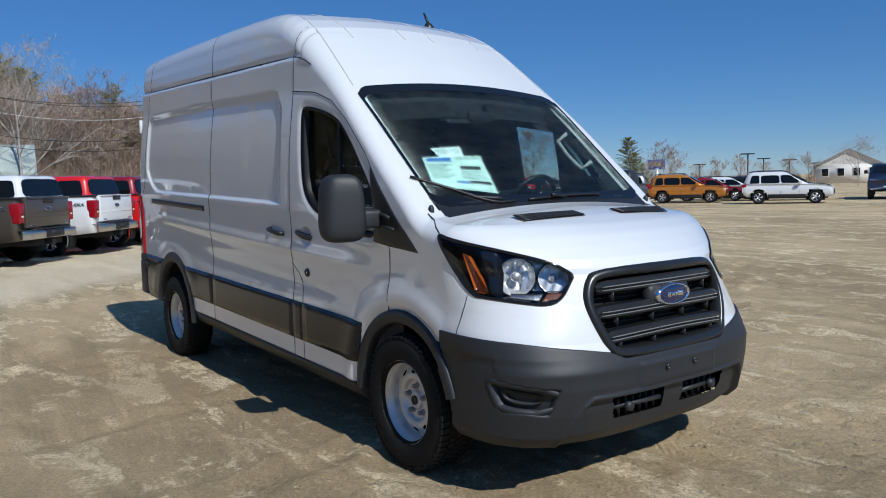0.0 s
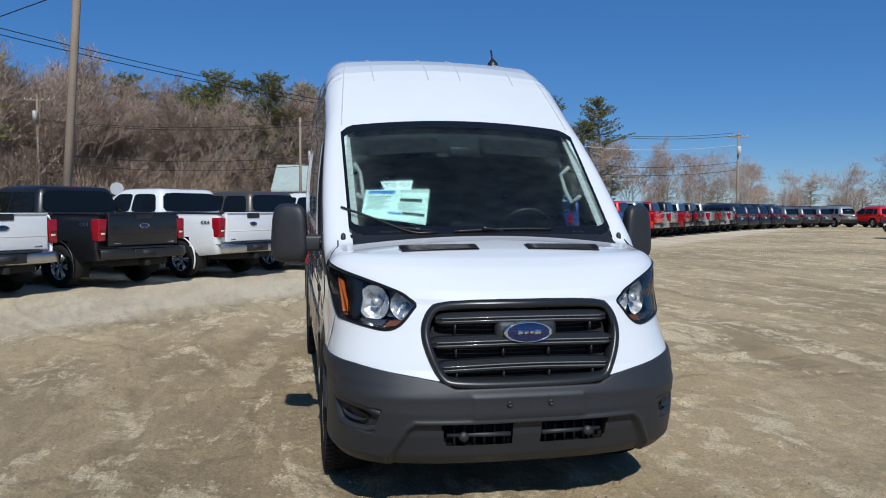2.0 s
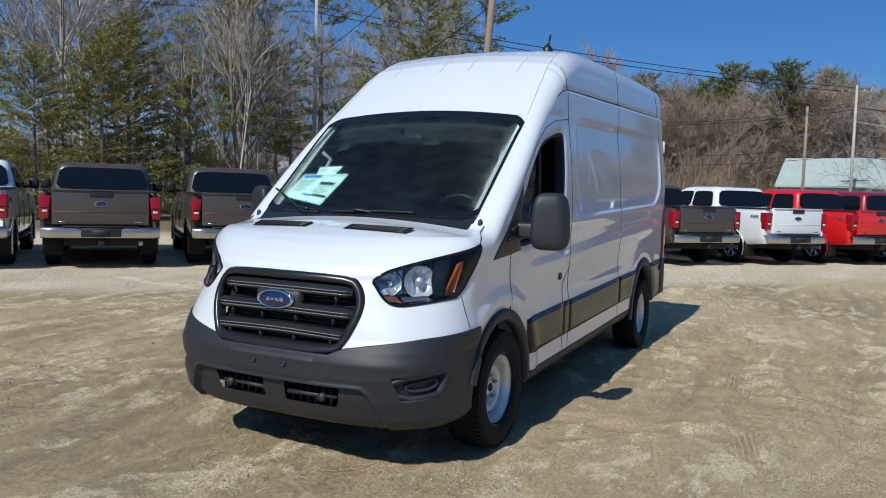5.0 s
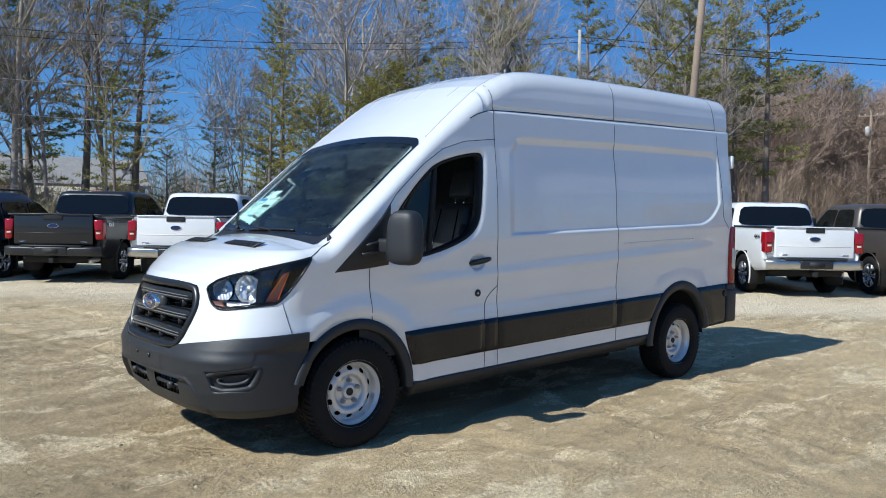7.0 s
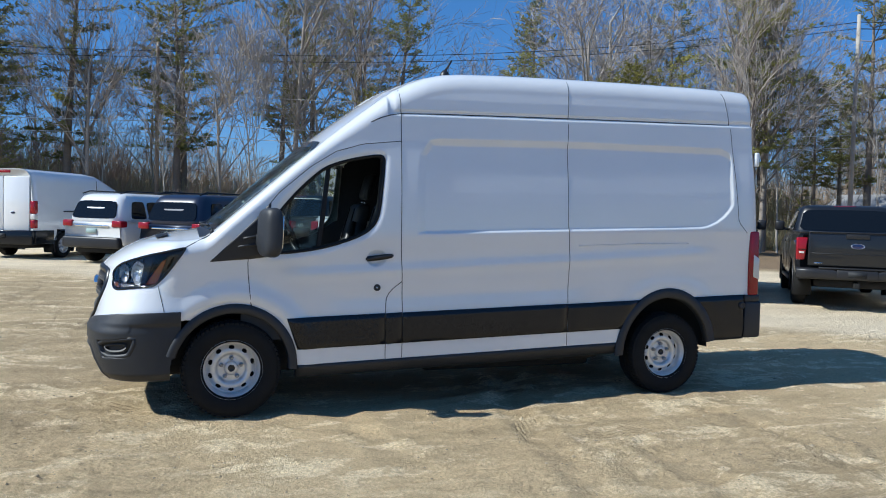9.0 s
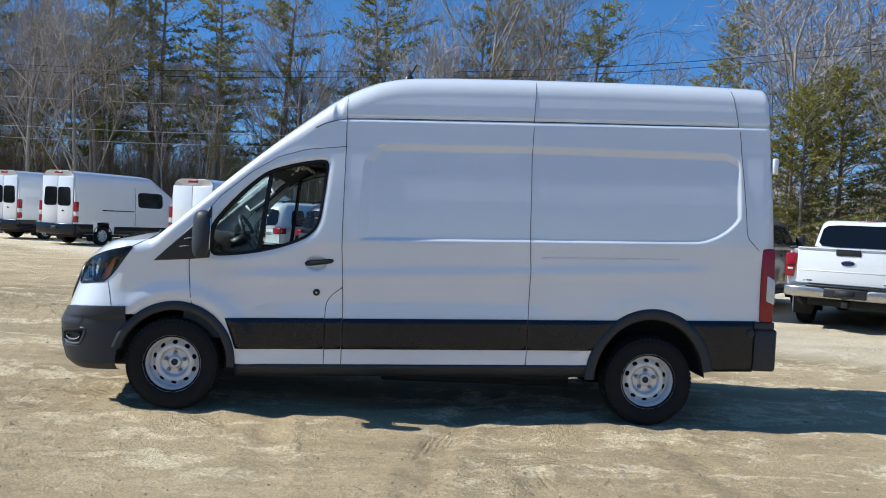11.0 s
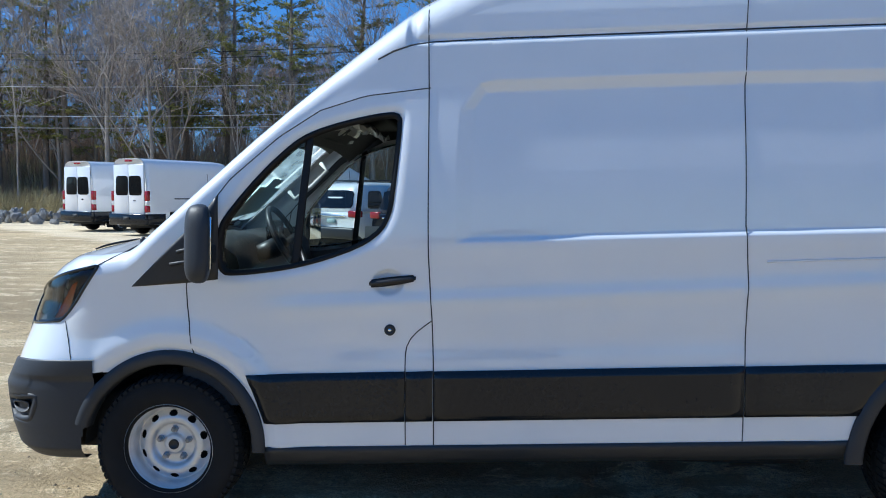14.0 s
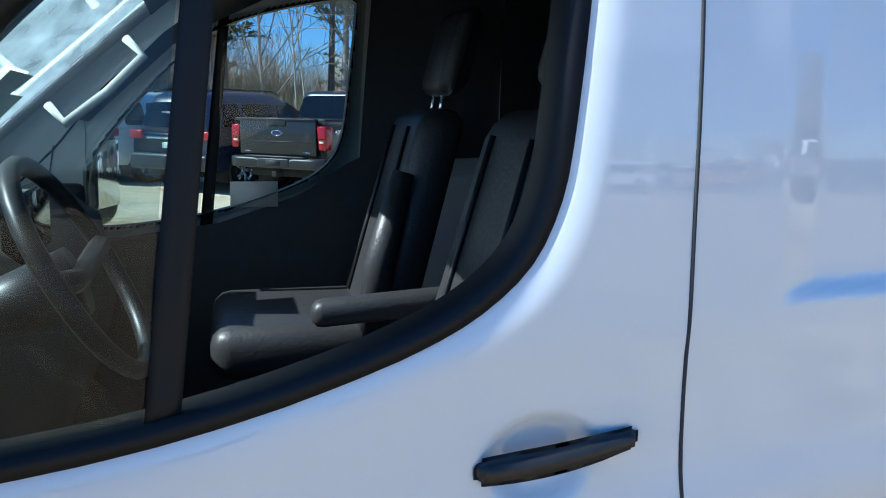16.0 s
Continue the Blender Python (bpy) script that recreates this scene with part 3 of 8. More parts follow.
def arch_band(van, arch, outer, side, name, lift=0.016):
    """The black flare round a wheel opening and the dark liner behind it."""
    cx, cz, ra, rb = arch
    oa, ob_ = outer
    n = 60
    a0, a1 = (math.radians(-3), math.radians(164)) if cx < 1 else (math.radians(8), math.radians(179))
    vs, fs = [], []
    for k in range(n + 1):
        a = a0 + (a1 - a0) * k / n
        row = []
        for t, l_ in ((1.0, -0.006), (0.96, lift * 0.7), (0.6, lift), (0.15, lift), (0.0, lift - 0.010), (-0.06, -0.05)):
            ra_, rb_ = ra + (oa - ra) * t, rb + (ob_ - rb) * t
            x, z = cx + ra_ * math.cos(a), cz + rb_ * math.sin(a)
            y = float(flank(max(x, -0.34) if cx < 1 else x, max(z, 0.40))) + l_
            if x < -0.34:
                y = float(flank(x, max(z, 0.40))) + l_ + 0.012
            row.append(raked((x, side * y, z)))
        vs += row
    m = 6
    for k in range(n):
        for j in range(m - 1):
            f = (k * m + j, k * m + j + 1, (k + 1) * m + j + 1, (k + 1) * m + j)
            fs.append(f if side > 0 else f[::-1])
    raw(name, vs, fs, BUMPER, van, "dark grey plastic wheel arch flare")
    a0, a1 = math.radians(2), math.radians(178)
    vs, fs = [], []
    for k in range(n + 1):
        a = a0 + (a1 - a0) * k / n
        for y in (0.90, 0.60):
            vs.append(raked((cx + (ra + 0.02) * math.cos(a), side * y, cz + (rb + 0.02) * math.sin(a))))
    for k in range(n):
        fs.append((2 * k, 2 * k + 1, 2 * k + 3, 2 * k + 2))
    c0 = len(vs)
    vs.append(raked((cx, side * 0.60, cz)))
    for k in range(n):
        fs.append((2 * k + 1, c0, 2 * k + 3))
    raw("wheel_housing", vs, fs, LINER, van)


def mirror(van, side):
    m = new("wing_mirror")
    m.parent = van
    bm = bmesh.new()
    r = bmesh.ops.create_cube(bm, size=1.0)
    bmesh.ops.subdivide_edges(bm, edges=list(bm.edges), cuts=11, use_grid_fill=True)
    for v in bm.verts:
        u = v.co * 2
        k = (abs(u.x) ** 4 + abs(u.y) ** 4 + abs(u.z) ** 4) ** (1 / 4)
        u = u / max(k, 1e-6)
        front = max(-u.x, 0)
        wy = 0.108 * (1 - 0.10 * front) * (1 + 0.10 * u.z * -1)
        v.co = (u.x * 0.062 + 0.004 * u.z + 0.034 * u.y, u.y * wy, u.z * 0.178 * (1 - 0.06 * front))
    for v in bm.verts:
        v.co = (0.232 + v.co.x, side * (1.128 + v.co.y), 1.372 + v.co.z)
    part("mirror_housing", bm, BUMPER, m, "dark grained plastic mirror housing")
    bm = boxed(0.287, 0.2955, *sorted((side * 1.052, side * 1.204)), 1.262, 1.492, bevel=0.002)
    for v in bm.verts:
        v.co.x += 0.034 * (abs(v.co.y) - 1.128) / 0.108 + 0.004 * (v.co.z - 1.372) / 0.172
    part("mirror_glass", bm, CHROME, m, "mirror glass")
    bm = boxed(0.155, 0.255, *sorted((side * 0.89, side * 1.08)), 1.262, 1.362, bevel=0.022, seg=3)
    for v in bm.verts:
        v.co.x += 0.10 * (abs(v.co.y) - 0.98)
    part("mirror_arm", bm, BUMPER, m)
    return m


def fluted(x, z):
    return flank(x, z) + 0.004 * np.sin(np.asarray(x) * 240.0)


def sideways(x, z):
    return 0.850 + 0.32 * (np.asarray(x) + 0.59) + 0.0 * np.asarray(z)


def build_van():
    van = empty("cargo_van", label="white high-roof cargo van with grey lower trim on packed dirt", category="van")
    build_shell(van)
    for s_ in (-1, 1):
        wheel(van, 0.0, s_)
        wheel(van, 3.75, s_)
        arch_band(van, FRONT_ARCH, (0.478, 0.488), s_, "front_arch_flare")
        arch_band(van, REAR_ARCH, (0.525, 0.578), s_, "rear_arch_flare")
        # cladding band and the white strip below it
        for x0, x1 in ((0.40, 1.155), (1.161, 1.290), (1.298, 2.752), (2.760, 3.29)):
            lo0 = 0.472
            a = [(x0 + (0.075 if x0 < 0.5 else 0), lo0), (x1 + (0.0 if x1 < 3 else 0.012), lo0)]
            b = [(x0 - (0.01 if x0 < 0.5 else 0), 0.712), (x1 + (0.0 if x1 < 3 else 0.21), 0.714)]
            patch("side_cladding", a, b, CLADDING, van, s_, lift=0.010, n=max(4, int((x1 - x0) / 0.06)), m=6, label="smooth dark grey side cladding")
        patch("rear_quarter_cladding", [(4.215, 0.305), (4.60, 0.305)], [(4.03, 0.716), (4.60, 0.716)], CLADDING, van, s_, lift=0.010, n=14, m=8, label="dark grey rear corner cladding")
        patch("sill", [(0.47, 0.245), (3.30, 0.245)], [(0.47, 0.352), (3.30, 0.352)], BUMPER, van, s_, lift=0.004, n=50, m=3, thick=0.08, label="dark grey sill")
        # gaps between panels
        skin_line("panel_gap", [(1.271, 2.058), (0.963, 2.030), (0.747, 1.968), (0.554, 1.850), (0.322, 1.657), (0.17, 1.470), (-0.165, 1.152)], SEAM, van, s_, 0.0031)
        skin_line("panel_gap", [(0.165, 1.478), (0.10, 1.158), (0.104, 1.05), (0.128, 0.82), (0.16, 0.76)], SEAM, van, s_, 0.0031)
        skin_line("panel_gap", [(1.256, 2.47), (1.263, 2.06), (1.265, 1.45), (1.267, 1.27), (1.279, 1.06), (1.286, 0.95), (1.294, 0.71), (1.296, 0.355)], SEAM, van, s_, 0.0031)
        skin_line("panel_gap", [(1.283, 0.955), (1.215, 0.905), (1.168, 0.853), (1.158, 0.79), (1.157, 0.71), (1.160, 0.355)], SEAM, van, s_, 0.0031)
        skin_line("panel_gap", [(2.748, 2.60), (2.735, 2.29), (2.732, 1.95), (2.742, 1.33), (2.758, 1.12), (2.757, 0.71), (2.755, 0.355)], SEAM, van, s_, 0.0031)
        skin_line("panel_gap", [(4.335, 2.60), (4.395, 2.29), (4.415, 2.17), (4.49, 1.39), (4.59, 1.285)], SEAM, van, s_, 0.0031)
        skin_line("roof_gutter", [(1.02, 2.20), (1.09, 2.235), (1.18, 2.262), (1.28, 2.275), (1.6, 2.281), (2.9, 2.283), (4.40, 2.276)], SEAM, van, s_, 0.0055, lift=-0.002)
        skin_line("panel_gap", [(-0.338, 1.257), (-0.30, 1.278), (-0.22, 1.318), (-0.165, 1.345)], SEAM, van, s_, 0.004)
        skin_line("panel_gap", [(-0.517, 0.985), (-0.49, 0.87), (-0.465, 0.76)], SEAM, van, s_, 0.0025)
        if s_ < 0:
            skin_line("swage_bead", [(2.84, 1.204), (3.4, 1.208), (3.95, 1.203)], WHITE, van, s_, 0.006, lift=-0.001)
        # door window
        ribbon("window_seal", WINDOW, shrink(WINDOW, 0.024), SEAL, van, s_, lift=0.004, depth=0.05, label="black rubber window seal")
        glass_low = [(0.25, 1.21), (0.36, 1.20), (0.60, 1.222)]
        glass_high = [(0.25, 1.41), (0.40, 1.60), (0.56, 1.762), (0.672, 1.85)]
        patch("quarter_glass", glass_low, glass_high, DOOR_GLASS, van, s_, lift=-0.022, n=14, m=8, thick=0)
        patch("window_divider", [(0.600, 1.200), (0.640, 1.205)], [(0.680, 1.87), (0.715, 1.885)], SEAL, van, s_, lift=-0.008, n=4, m=10, thick=0.02, label="black window divider bar")
        if s_ > 0:
            patch("door_glass", [(0.63, 1.22), (0.93, 1.30), (1.13, 1.40)], [(0.70, 1.87), (0.87, 1.91), (1.15, 1.95)], DOOR_GLASS, van, s_, lift=-0.03, n=14, m=10, thick=0)
        patch("mirror_sail", [(-0.16, 1.152), (0.10, 1.164), (0.255, 1.178)], [(-0.16, 1.156), (0.10, 1.408), (0.175, 1.480), (0.262, 1.585)], BLACK, van, s_, lift=0.005, n=18, m=10, label="black plastic mirror corner panel")
        for q in (0.30, 0.52):
            skin_line("corner_slat", [(-0.02 + 0.16 * q, 1.175 + 0.27 * q), (0.10, 1.185 + 0.27 * q), (0.235, 1.20 + 0.27 * q)], BUMPER, van, s_, 0.010, lift=0.008)
        mirror(van, s_)
        # handle, lock
        hx0, hx1 = 0.985, 1.208
        bm = bmesh.new()
        yb = float(flank(1.1, 1.13)) + 0.028
        box(bm, hx0, hx1, *sorted((s_ * (yb - 0.010), s_ * (yb + 0.010))), 1.132, 1.172, bevel=0.0)
        bmesh.ops.subdivide_edges(bm, edges=[e for e in bm.edges if abs(e.verts[0].co.x - e.verts[1].co.x) > 0.1], cuts=12, use_grid_fill=True)
        bmesh.ops.bevel(bm, geom=[e for e in bm.edges if e.calc_face_angle(0) > 1.0], offset=0.010, segments=3, affect="EDGES")
        for v in bm.verts:
            u = (v.co.x - hx0) / (hx1 - hx0)
            v.co.y += s_ * (0.012 * math.sin(math.pi * u) - 0.004)
            v.co.z = 1.152 + (v.co.z - 1.152) * (0.82 + 0.30 * math.sin(math.pi * min(1.0, u * 1.15)) ** 0.5 * (1 - 0.35 * u)) + 0.022 * (u - 0.5) + RAKE * v.co.x
        part("door_handle", bm, BLACK, van, "black plastic pull handle")
        for hx in (hx0 + 0.015, hx1 - 0.015):
            part("handle_mount", boxed(hx - 0.013, hx + 0.013, *sorted((s_ * (yb - 0.04), s_ * (yb - 0.002))), 1.142 + 0.1 * (hx - 1.096) + RAKE * hx, 1.162 + 0.1 * (hx - 1.096) + RAKE * hx, bevel=0.005), BLACK, van)
        bm = bmesh.new()
        ly = float(flank(1.084, 0.916))
        lathe(bm, [(0.027, -0.004), (0.027, 0.008), (0.022, 0.012), (0.013, 0.012), (0.010, 0.007), (0.0, 0.007)], 24, centre=raked((1.084, s_ * ly, 0.916)), flip=s_)
        part("door_lock", bm, BLACK, van, "round black lock barrel")
        bm = bmesh.new()
        lathe(bm, [(0.009, 0.008), (0.007, 0.011), (0.0, 0.011)], 12, centre=raked((1.084, s_ * ly, 0.916)), flip=s_)
        part("key_slot", bm, CHROME, van)
        bm = bmesh.new()
        lathe(bm, [(0.033, 0.0), (0.031, 0.010), (0.022, 0.013), (0.012, 0.007), (0.0, 0.007)], 24, centre=raked((4.56, s_ * (float(flank(4.5, 0.62)) + 0.012), 0.618)), flip=s_)
        part("parking_sensor", bm, BLACK, van)
        # tail lamp
        for nm, z0, z1, mt in (("tail_lamp", 0.705, 1.300, RED_LENS), ("reversing_lamp", 0.86, 1.075, CLEAR_LENS)):
            bm = boxed(4.632 if mt is RED_LENS else 4.664, 4.742 if mt is RED_LENS else 4.745, *sorted((s_ * 0.80, s_ * (0.944 if nm != "reversing_lamp" else 0.948))), z0 + RAKE * 4.7, z1 + RAKE * 4.7, bevel=0.018, seg=3)
            for v in bm.verts:
                v.co.x -= 0.05 * max(0, v.co.z - 1.20)
                if mt is CLEAR_LENS:
                    v.co.z -= 0.6 * (v.co.x - 4.70) * (1 if v.co.z > 1.1 else 0.6)
            part(nm, bm, mt, van)
        bm = boxed(4.655, 4.70, *sorted((s_ * 0.86, s_ * 0.90)), 1.90 + RAKE * 4.7, 2.03 + RAKE * 4.7, bevel=0.012)
        for v in bm.verts:
            v.co.x += 0.03
        part("door_hinge", bm, WHITE, van)
        # headlamp
        lamp_low, lamp_top = LAMP_LOW, LAMP_TOP
        patch("lamp_housing", lamp_low, lamp_top, GLOSS_BLACK, van, s_, lift=-0.17, n=34, m=12, thick=0.003, label="black headlamp housing")
        patch("lamp_cover", lamp_low, lamp_top, LAMP_COVER, van, s_, lift=0.002, n=34, m=12, thick=0.0, label="clear headlamp cover").visible_shadow = False
        skin_line("lamp_edge", [*lamp_low, *lamp_top[::-1]], GLOSS_BLACK, van, s_, 0.0085, lift=0.0, closed=True, step=0.015)
        patch("turn_signal", [(-0.606, 0.992), (-0.528, 0.998)], [(-0.492, 1.162), (-0.462, 1.176)], AMBER, van, s_, lift=-0.030, n=6, m=10, thick=0.012, skin=sideways, label="amber turn signal")
        patch("lamp_bezel", [(-0.640, 0.984), (-0.612, 0.987)], [(-0.606, 1.186), (-0.540, 1.206)], GLOSS_BLACK, van, s_, lift=-0.008, n=5, m=10, thick=0.045, label="gloss black lamp divider")
        patch("reflector_liner", [(-0.822, 1.012), (-0.79, 1.000), (-0.72, 1.000), (-0.648, 1.004)], [(-0.822, 1.072), (-0.785, 1.112), (-0.72, 1.142), (-0.625, 1.172)], LAMP_CHROME, van, s_, lift=-0.140, n=30, m=10, thick=0.0, label="ribbed chrome lining behind the lamp bowls", skin=fluted)
        patch("side_marker", [(-0.826, 0.978), (-0.785, 0.966)], [(-0.828, 1.006), (-0.792, 1.002)], DULL_AMBER, van, s_, lift=-0.016, n=6, m=4, thick=0.01, label="dull amber marker lens")
        patch("lower_reflector", [(-0.775, 0.968), (-0.735, 0.974), (-0.68, 0.982)], [(-0.775, 1.002), (-0.735, 0.998), (-0.68, 1.000)], DARK_REFLECTOR, van, s_, lift=-0.022, n=24, m=3, thick=0.02, label="dull chromed lower lamp strip")
        for bx, bz, br, turn, inset in ((-0.694, 1.066, 0.092, 36, 0.060), (-0.796, 1.062, 0.074, 30, 0.060)):
            by = float(flank(bx, bz))
            ang = -s_ * math.radians(turn)
            for nm, rings, mt, sm in (("reflector_bowl", [(1.0, 0.010), (0.96, 0.004), (0.86, -0.014), (0.70, -0.030), (0.50, -0.042), (0.30, -0.048), (0.0, -0.050)], REFLECTOR, False), ("bulb_shield", [(0.27, -0.046), (0.27, -0.006), (0.20, 0.004), (0.0, 0.006)], REFLECTOR, True), ("bowl_rim", [(1.02, -0.01), (1.05, 0.008), (1.0, 0.013), (0.97, 0.008)], GLOSS_BLACK, True)):
                bm = bmesh.new()
                lathe(bm, [(r_ * br, d_) for r_, d_ in rings], 26, axis="x", flip=-1)
                for v in bm.verts:
                    if nm == "reflector_bowl":
                        a_ = math.atan2(v.co.z, v.co.y)
                        v.co.x += 0.004 * math.sin(a_ * 9) * min(1.0, math.hypot(v.co.y, v.co.z) / br)
                    x, y = v.co.x, v.co.y
                    v.co.x, v.co.y = x * math.cos(ang) - y * math.sin(ang), x * math.sin(ang) + y * math.cos(ang)
                    v.co += Vector(raked((bx + inset * 0.8, s_ * (by - inset * 0.6), bz)))
                part(nm, bm, mt, van, "chromed headlamp bowl" if mt is REFLECTOR else "", smooth=sm)
        # hood vent, washer jet
        vs, fs, n = [], [], 16
        for i in range(n + 1):
            y = 0.135 + (0.425) * i / n
            fr = -0.552 + 0.018 * (i / n) ** 2 + (0.03 if i == n else 0)
            for x in (fr, -0.462 + 0.008 * i / n):
                vs.append(raked((x, s_ * y, float(top_nose(x, y)) + 0.004)))
        for i in range(n):
            k = 2 * i
            fs.append((k, k + 1, k + 3, k + 2))
        raw("hood_vent", vs, fs, BLACK, van, "black slatted hood vent")
        for q in range(6):
            t = (q + 0.5) / 6
            pts = [raked((-0.548 + 0.082 * t + 0.012 * (i / 8) ** 2, s_ * (0.145 + 0.405 * i / 8), float(top_nose(-0.548 + 0.082 * t, 0.145 + 0.405 * i / 8)) + 0.007)) for i in range(9)]
            part("slat", tube(bmesh.new(), pts, 0.0045, 4), BLACK, van)
        bm = bmesh.new()
        lathe(bm, [(0.016, 0.0), (0.014, 0.03), (0.006, 0.042), (0.0, 0.042)], 12, axis="z", centre=raked((-0.15, s_ * 0.83, 1.345)))
        part("hood_bumper", bm, BLACK, van)
    return van


def top_nose(x, y):
    """Height of the nose's top at x and y, by searching the skin."""
    if x >= XC:
        return float(top_z(x, y))
    lo, hi = 1.05, 1.358
    for _ in range(30):
        mid = (lo + hi) / 2
        if float(nose_x(np.array(y), np.array(mid))) < x and abs(y) < float(flank(np.array(XC), np.array(mid))):
            lo = mid
        else:
            hi = mid
    return lo


VAN = build_van()


def outline_at(z, n, lift=0.0):
    """Half of the nose's plan outline at a height, from the middle to the wheel, evenly spaced, with outward normals."""
    ph = np.linspace(0, math.pi / 2, 500)
    e = at(SQUARE, z)
    w = float(flank(np.array(XC), np.array(z)))
    x = XC - (XC - at(FRONT, z)) * np.cos(ph) ** (2 / e)
    y = w * np.sin(ph) ** (2 / e)
    p = resample(np.stack([x, y], 1), n)
    t = np.gradient(p, axis=0)
    nr = np.stack([-t[:, 1], t[:, 0]], 1)
    nr /= np.linalg.norm(nr, axis=1)[:, None]
    nr[0] = (-1, 0)
    return p + nr * lift, nr


FOG = [(-0.945, 0.600), (-0.70, 0.632), (-0.652, 0.612), (-0.690, 0.510), (-0.725, 0.478), (-0.90, 0.468)]
CHIN = [(-0.55, 0.530), (0.55, 0.530), (0.585, 0.50), (0.66, 0.36), (0.67, 0.20), (-0.67, 0.20), (-0.66, 0.36), (-0.585, 0.50)]
INTAKE = [(-0.425, 0.530), (0.425, 0.530), (0.40, 0.412), (-0.40, 0.412)]


def build_bumper(van):
    n, m = 150, 68
    zs = np.linspace(0.300, 0.802, m)
    grid, norm = [], []
    for z in zs:
        p, nr = outline_at(z, n, 0.012)
        g = np.concatenate([np.stack([p[::-1, 0], -p[::-1, 1]], 1), p[1:]])
        k = np.concatenate([np.stack([nr[::-1, 0], -nr[::-1, 1]], 1), nr[1:]])
        grid.append(np.column_stack([g, np.full(len(g), z)]))
        norm.append(np.column_stack([k, np.zeros(len(k))]))
    g, k = np.array(grid), np.array(norm)
    x, y, z = g[..., 0], g[..., 1], g[..., 2]
    flatten = lambda a, b: np.stack([a.ravel(), b.ravel()], 1)
    ramp = lambda d, w: np.clip(d / w, 0, 1).reshape(x.shape)
    d = 0.005 * np.exp(-(((z - 0.68) / 0.04) ** 2)) * (np.abs(y) < 0.9)
    d = d - 0.026 * ramp(edge_distance(flatten(y, z), CHIN), 0.014) + 0.010 * np.exp(-((edge_distance(flatten(y, z), CHIN).reshape(x.shape) + 0.008) / 0.010) ** 2)
    plate = edge_distance(flatten(y, z), [(-0.285, 0.548), (0.285, 0.548), (0.285, 0.672), (-0.285, 0.672)])
    d = d + 0.007 * ramp(plate, 0.012)
    fog = edge_distance(flatten(x, z), FOG)
    out = np.where(np.abs(y) > 0.5, 1, 0)
    d = d - out * 0.050 * ramp(fog - 0.008, 0.012)
    d = d - 0.03 * np.clip((0.35 - z) / 0.06, 0, 1)
    g = g + k * d[..., None]
    top = g[-1] - k[-1] * 0.035
    g = np.concatenate([g, top[None] + (0, 0, 0.004)])
    lowr = g[0] - k[0] * 0.06
    g = np.concatenate([lowr[None], g])
    rows, cols = g.shape[:2]
    mid_low = 0.700
    gx, gy, gz = g[..., 0], g[..., 1], g[..., 2]
    cap = np.interp(np.abs(gy), [0.0, 0.36, 0.44, 0.56, 0.70, 0.82, 0.95], [0.700, 0.700, 0.735, 0.755, 0.774, 0.792, 0.80])
    g[..., 2] = np.minimum(gz, cap)
    vs = [raked(v) for v in g.reshape(-1, 3)]
    fs = []
    c = (g[:-1, :-1] + g[1:, 1:]) / 2
    cut = inside(flatten(c[..., 1], c[..., 2]), INTAKE).reshape(c.shape[:2]) & (np.abs(c[..., 1]) > 0.074)
    cx, cz, ra, rb = FRONT_ARCH
    cut |= (((c[..., 0] - cx) / (ra + 0.02)) ** 2 + ((c[..., 2] - cz) / (rb + 0.02)) ** 2 < 1)
    for j in range(rows - 1):
        for i in range(cols - 1):
            if not cut[j, i]:
                fs.append((j * cols + i, (j + 1) * cols + i, (j + 1) * cols + i + 1, j * cols + i + 1))
    b = raw("front_bumper", vs, fs, BUMPER, van, "dark grey grained plastic front bumper")
    for s_ in (-1, 1):
        ring, hole = smooth_poly(FOG, 1), smooth_poly(shrink(FOG, 0.028), 1)
        f_ = ribbon("fog_surround", smooth_poly(shrink(FOG, -0.004), 1), hole, BUMPER, b, s_, lift=0.013, depth=0.045, label="moulded fog-lamp surround")
        patch("fog_blank", [(-0.905, 0.512), (-0.86, 0.490), (-0.735, 0.498)], [(-0.915, 0.580), (-0.72, 0.605), (-0.685, 0.595)], BUMPER, b, s_, lift=-0.028, n=16, m=6, thick=0.0)
        ribbon("fog_inner_ring", smooth_poly([(-0.885, 0.572), (-0.715, 0.590), (-0.735, 0.525), (-0.865, 0.515)], 2), smooth_poly([(-0.870, 0.562), (-0.728, 0.578), (-0.745, 0.535), (-0.855, 0.526)], 2), BUMPER, b, s_, lift=-0.004, depth=0.03)
    # air intake behind the cut
    part("intake_back", boxed(-0.915, -0.905, -0.42, 0.42, 0.36, 0.50), LINER, b)
    for s_ in (-1, 1):
        bm = bmesh.new()
        tube(bm, [(-0.968, s_ * 0.08, 0.428), (-0.962, s_ * 0.2, 0.429), (-0.945, s_ * 0.39, 0.430)], 0.013, 6)
        part("intake_bar", bm, BUMPER, b)
        for k_ in range(6):
            yy = s_ * (0.105 + 0.05 * k_)
            part("intake_fin", boxed(-0.955, -0.915, yy - 0.004, yy + 0.004, 0.375, 0.485), BLACK, b)
        bm = bmesh.new()
        lathe(bm, [(0.024, 0.0), (0.022, 0.02), (0.0, 0.02)], 16, axis="x", centre=(-0.975, s_ * 0.315, 0.428), flip=-1)
        part("tow_cap", bm, BUMPER, b)
        bm = bmesh.new()
        lathe(bm, [(0.015, 0.0), (0.013, 0.006), (0.006, 0.006), (0.005, 0.001), (0.0, 0.001)], 14, axis="x", centre=(-1.041, s_ * 0.103, 0.592), flip=-1)
        part("plate_screw", bm, CHROME if s_ > 9 else BLACK, b)
    return b


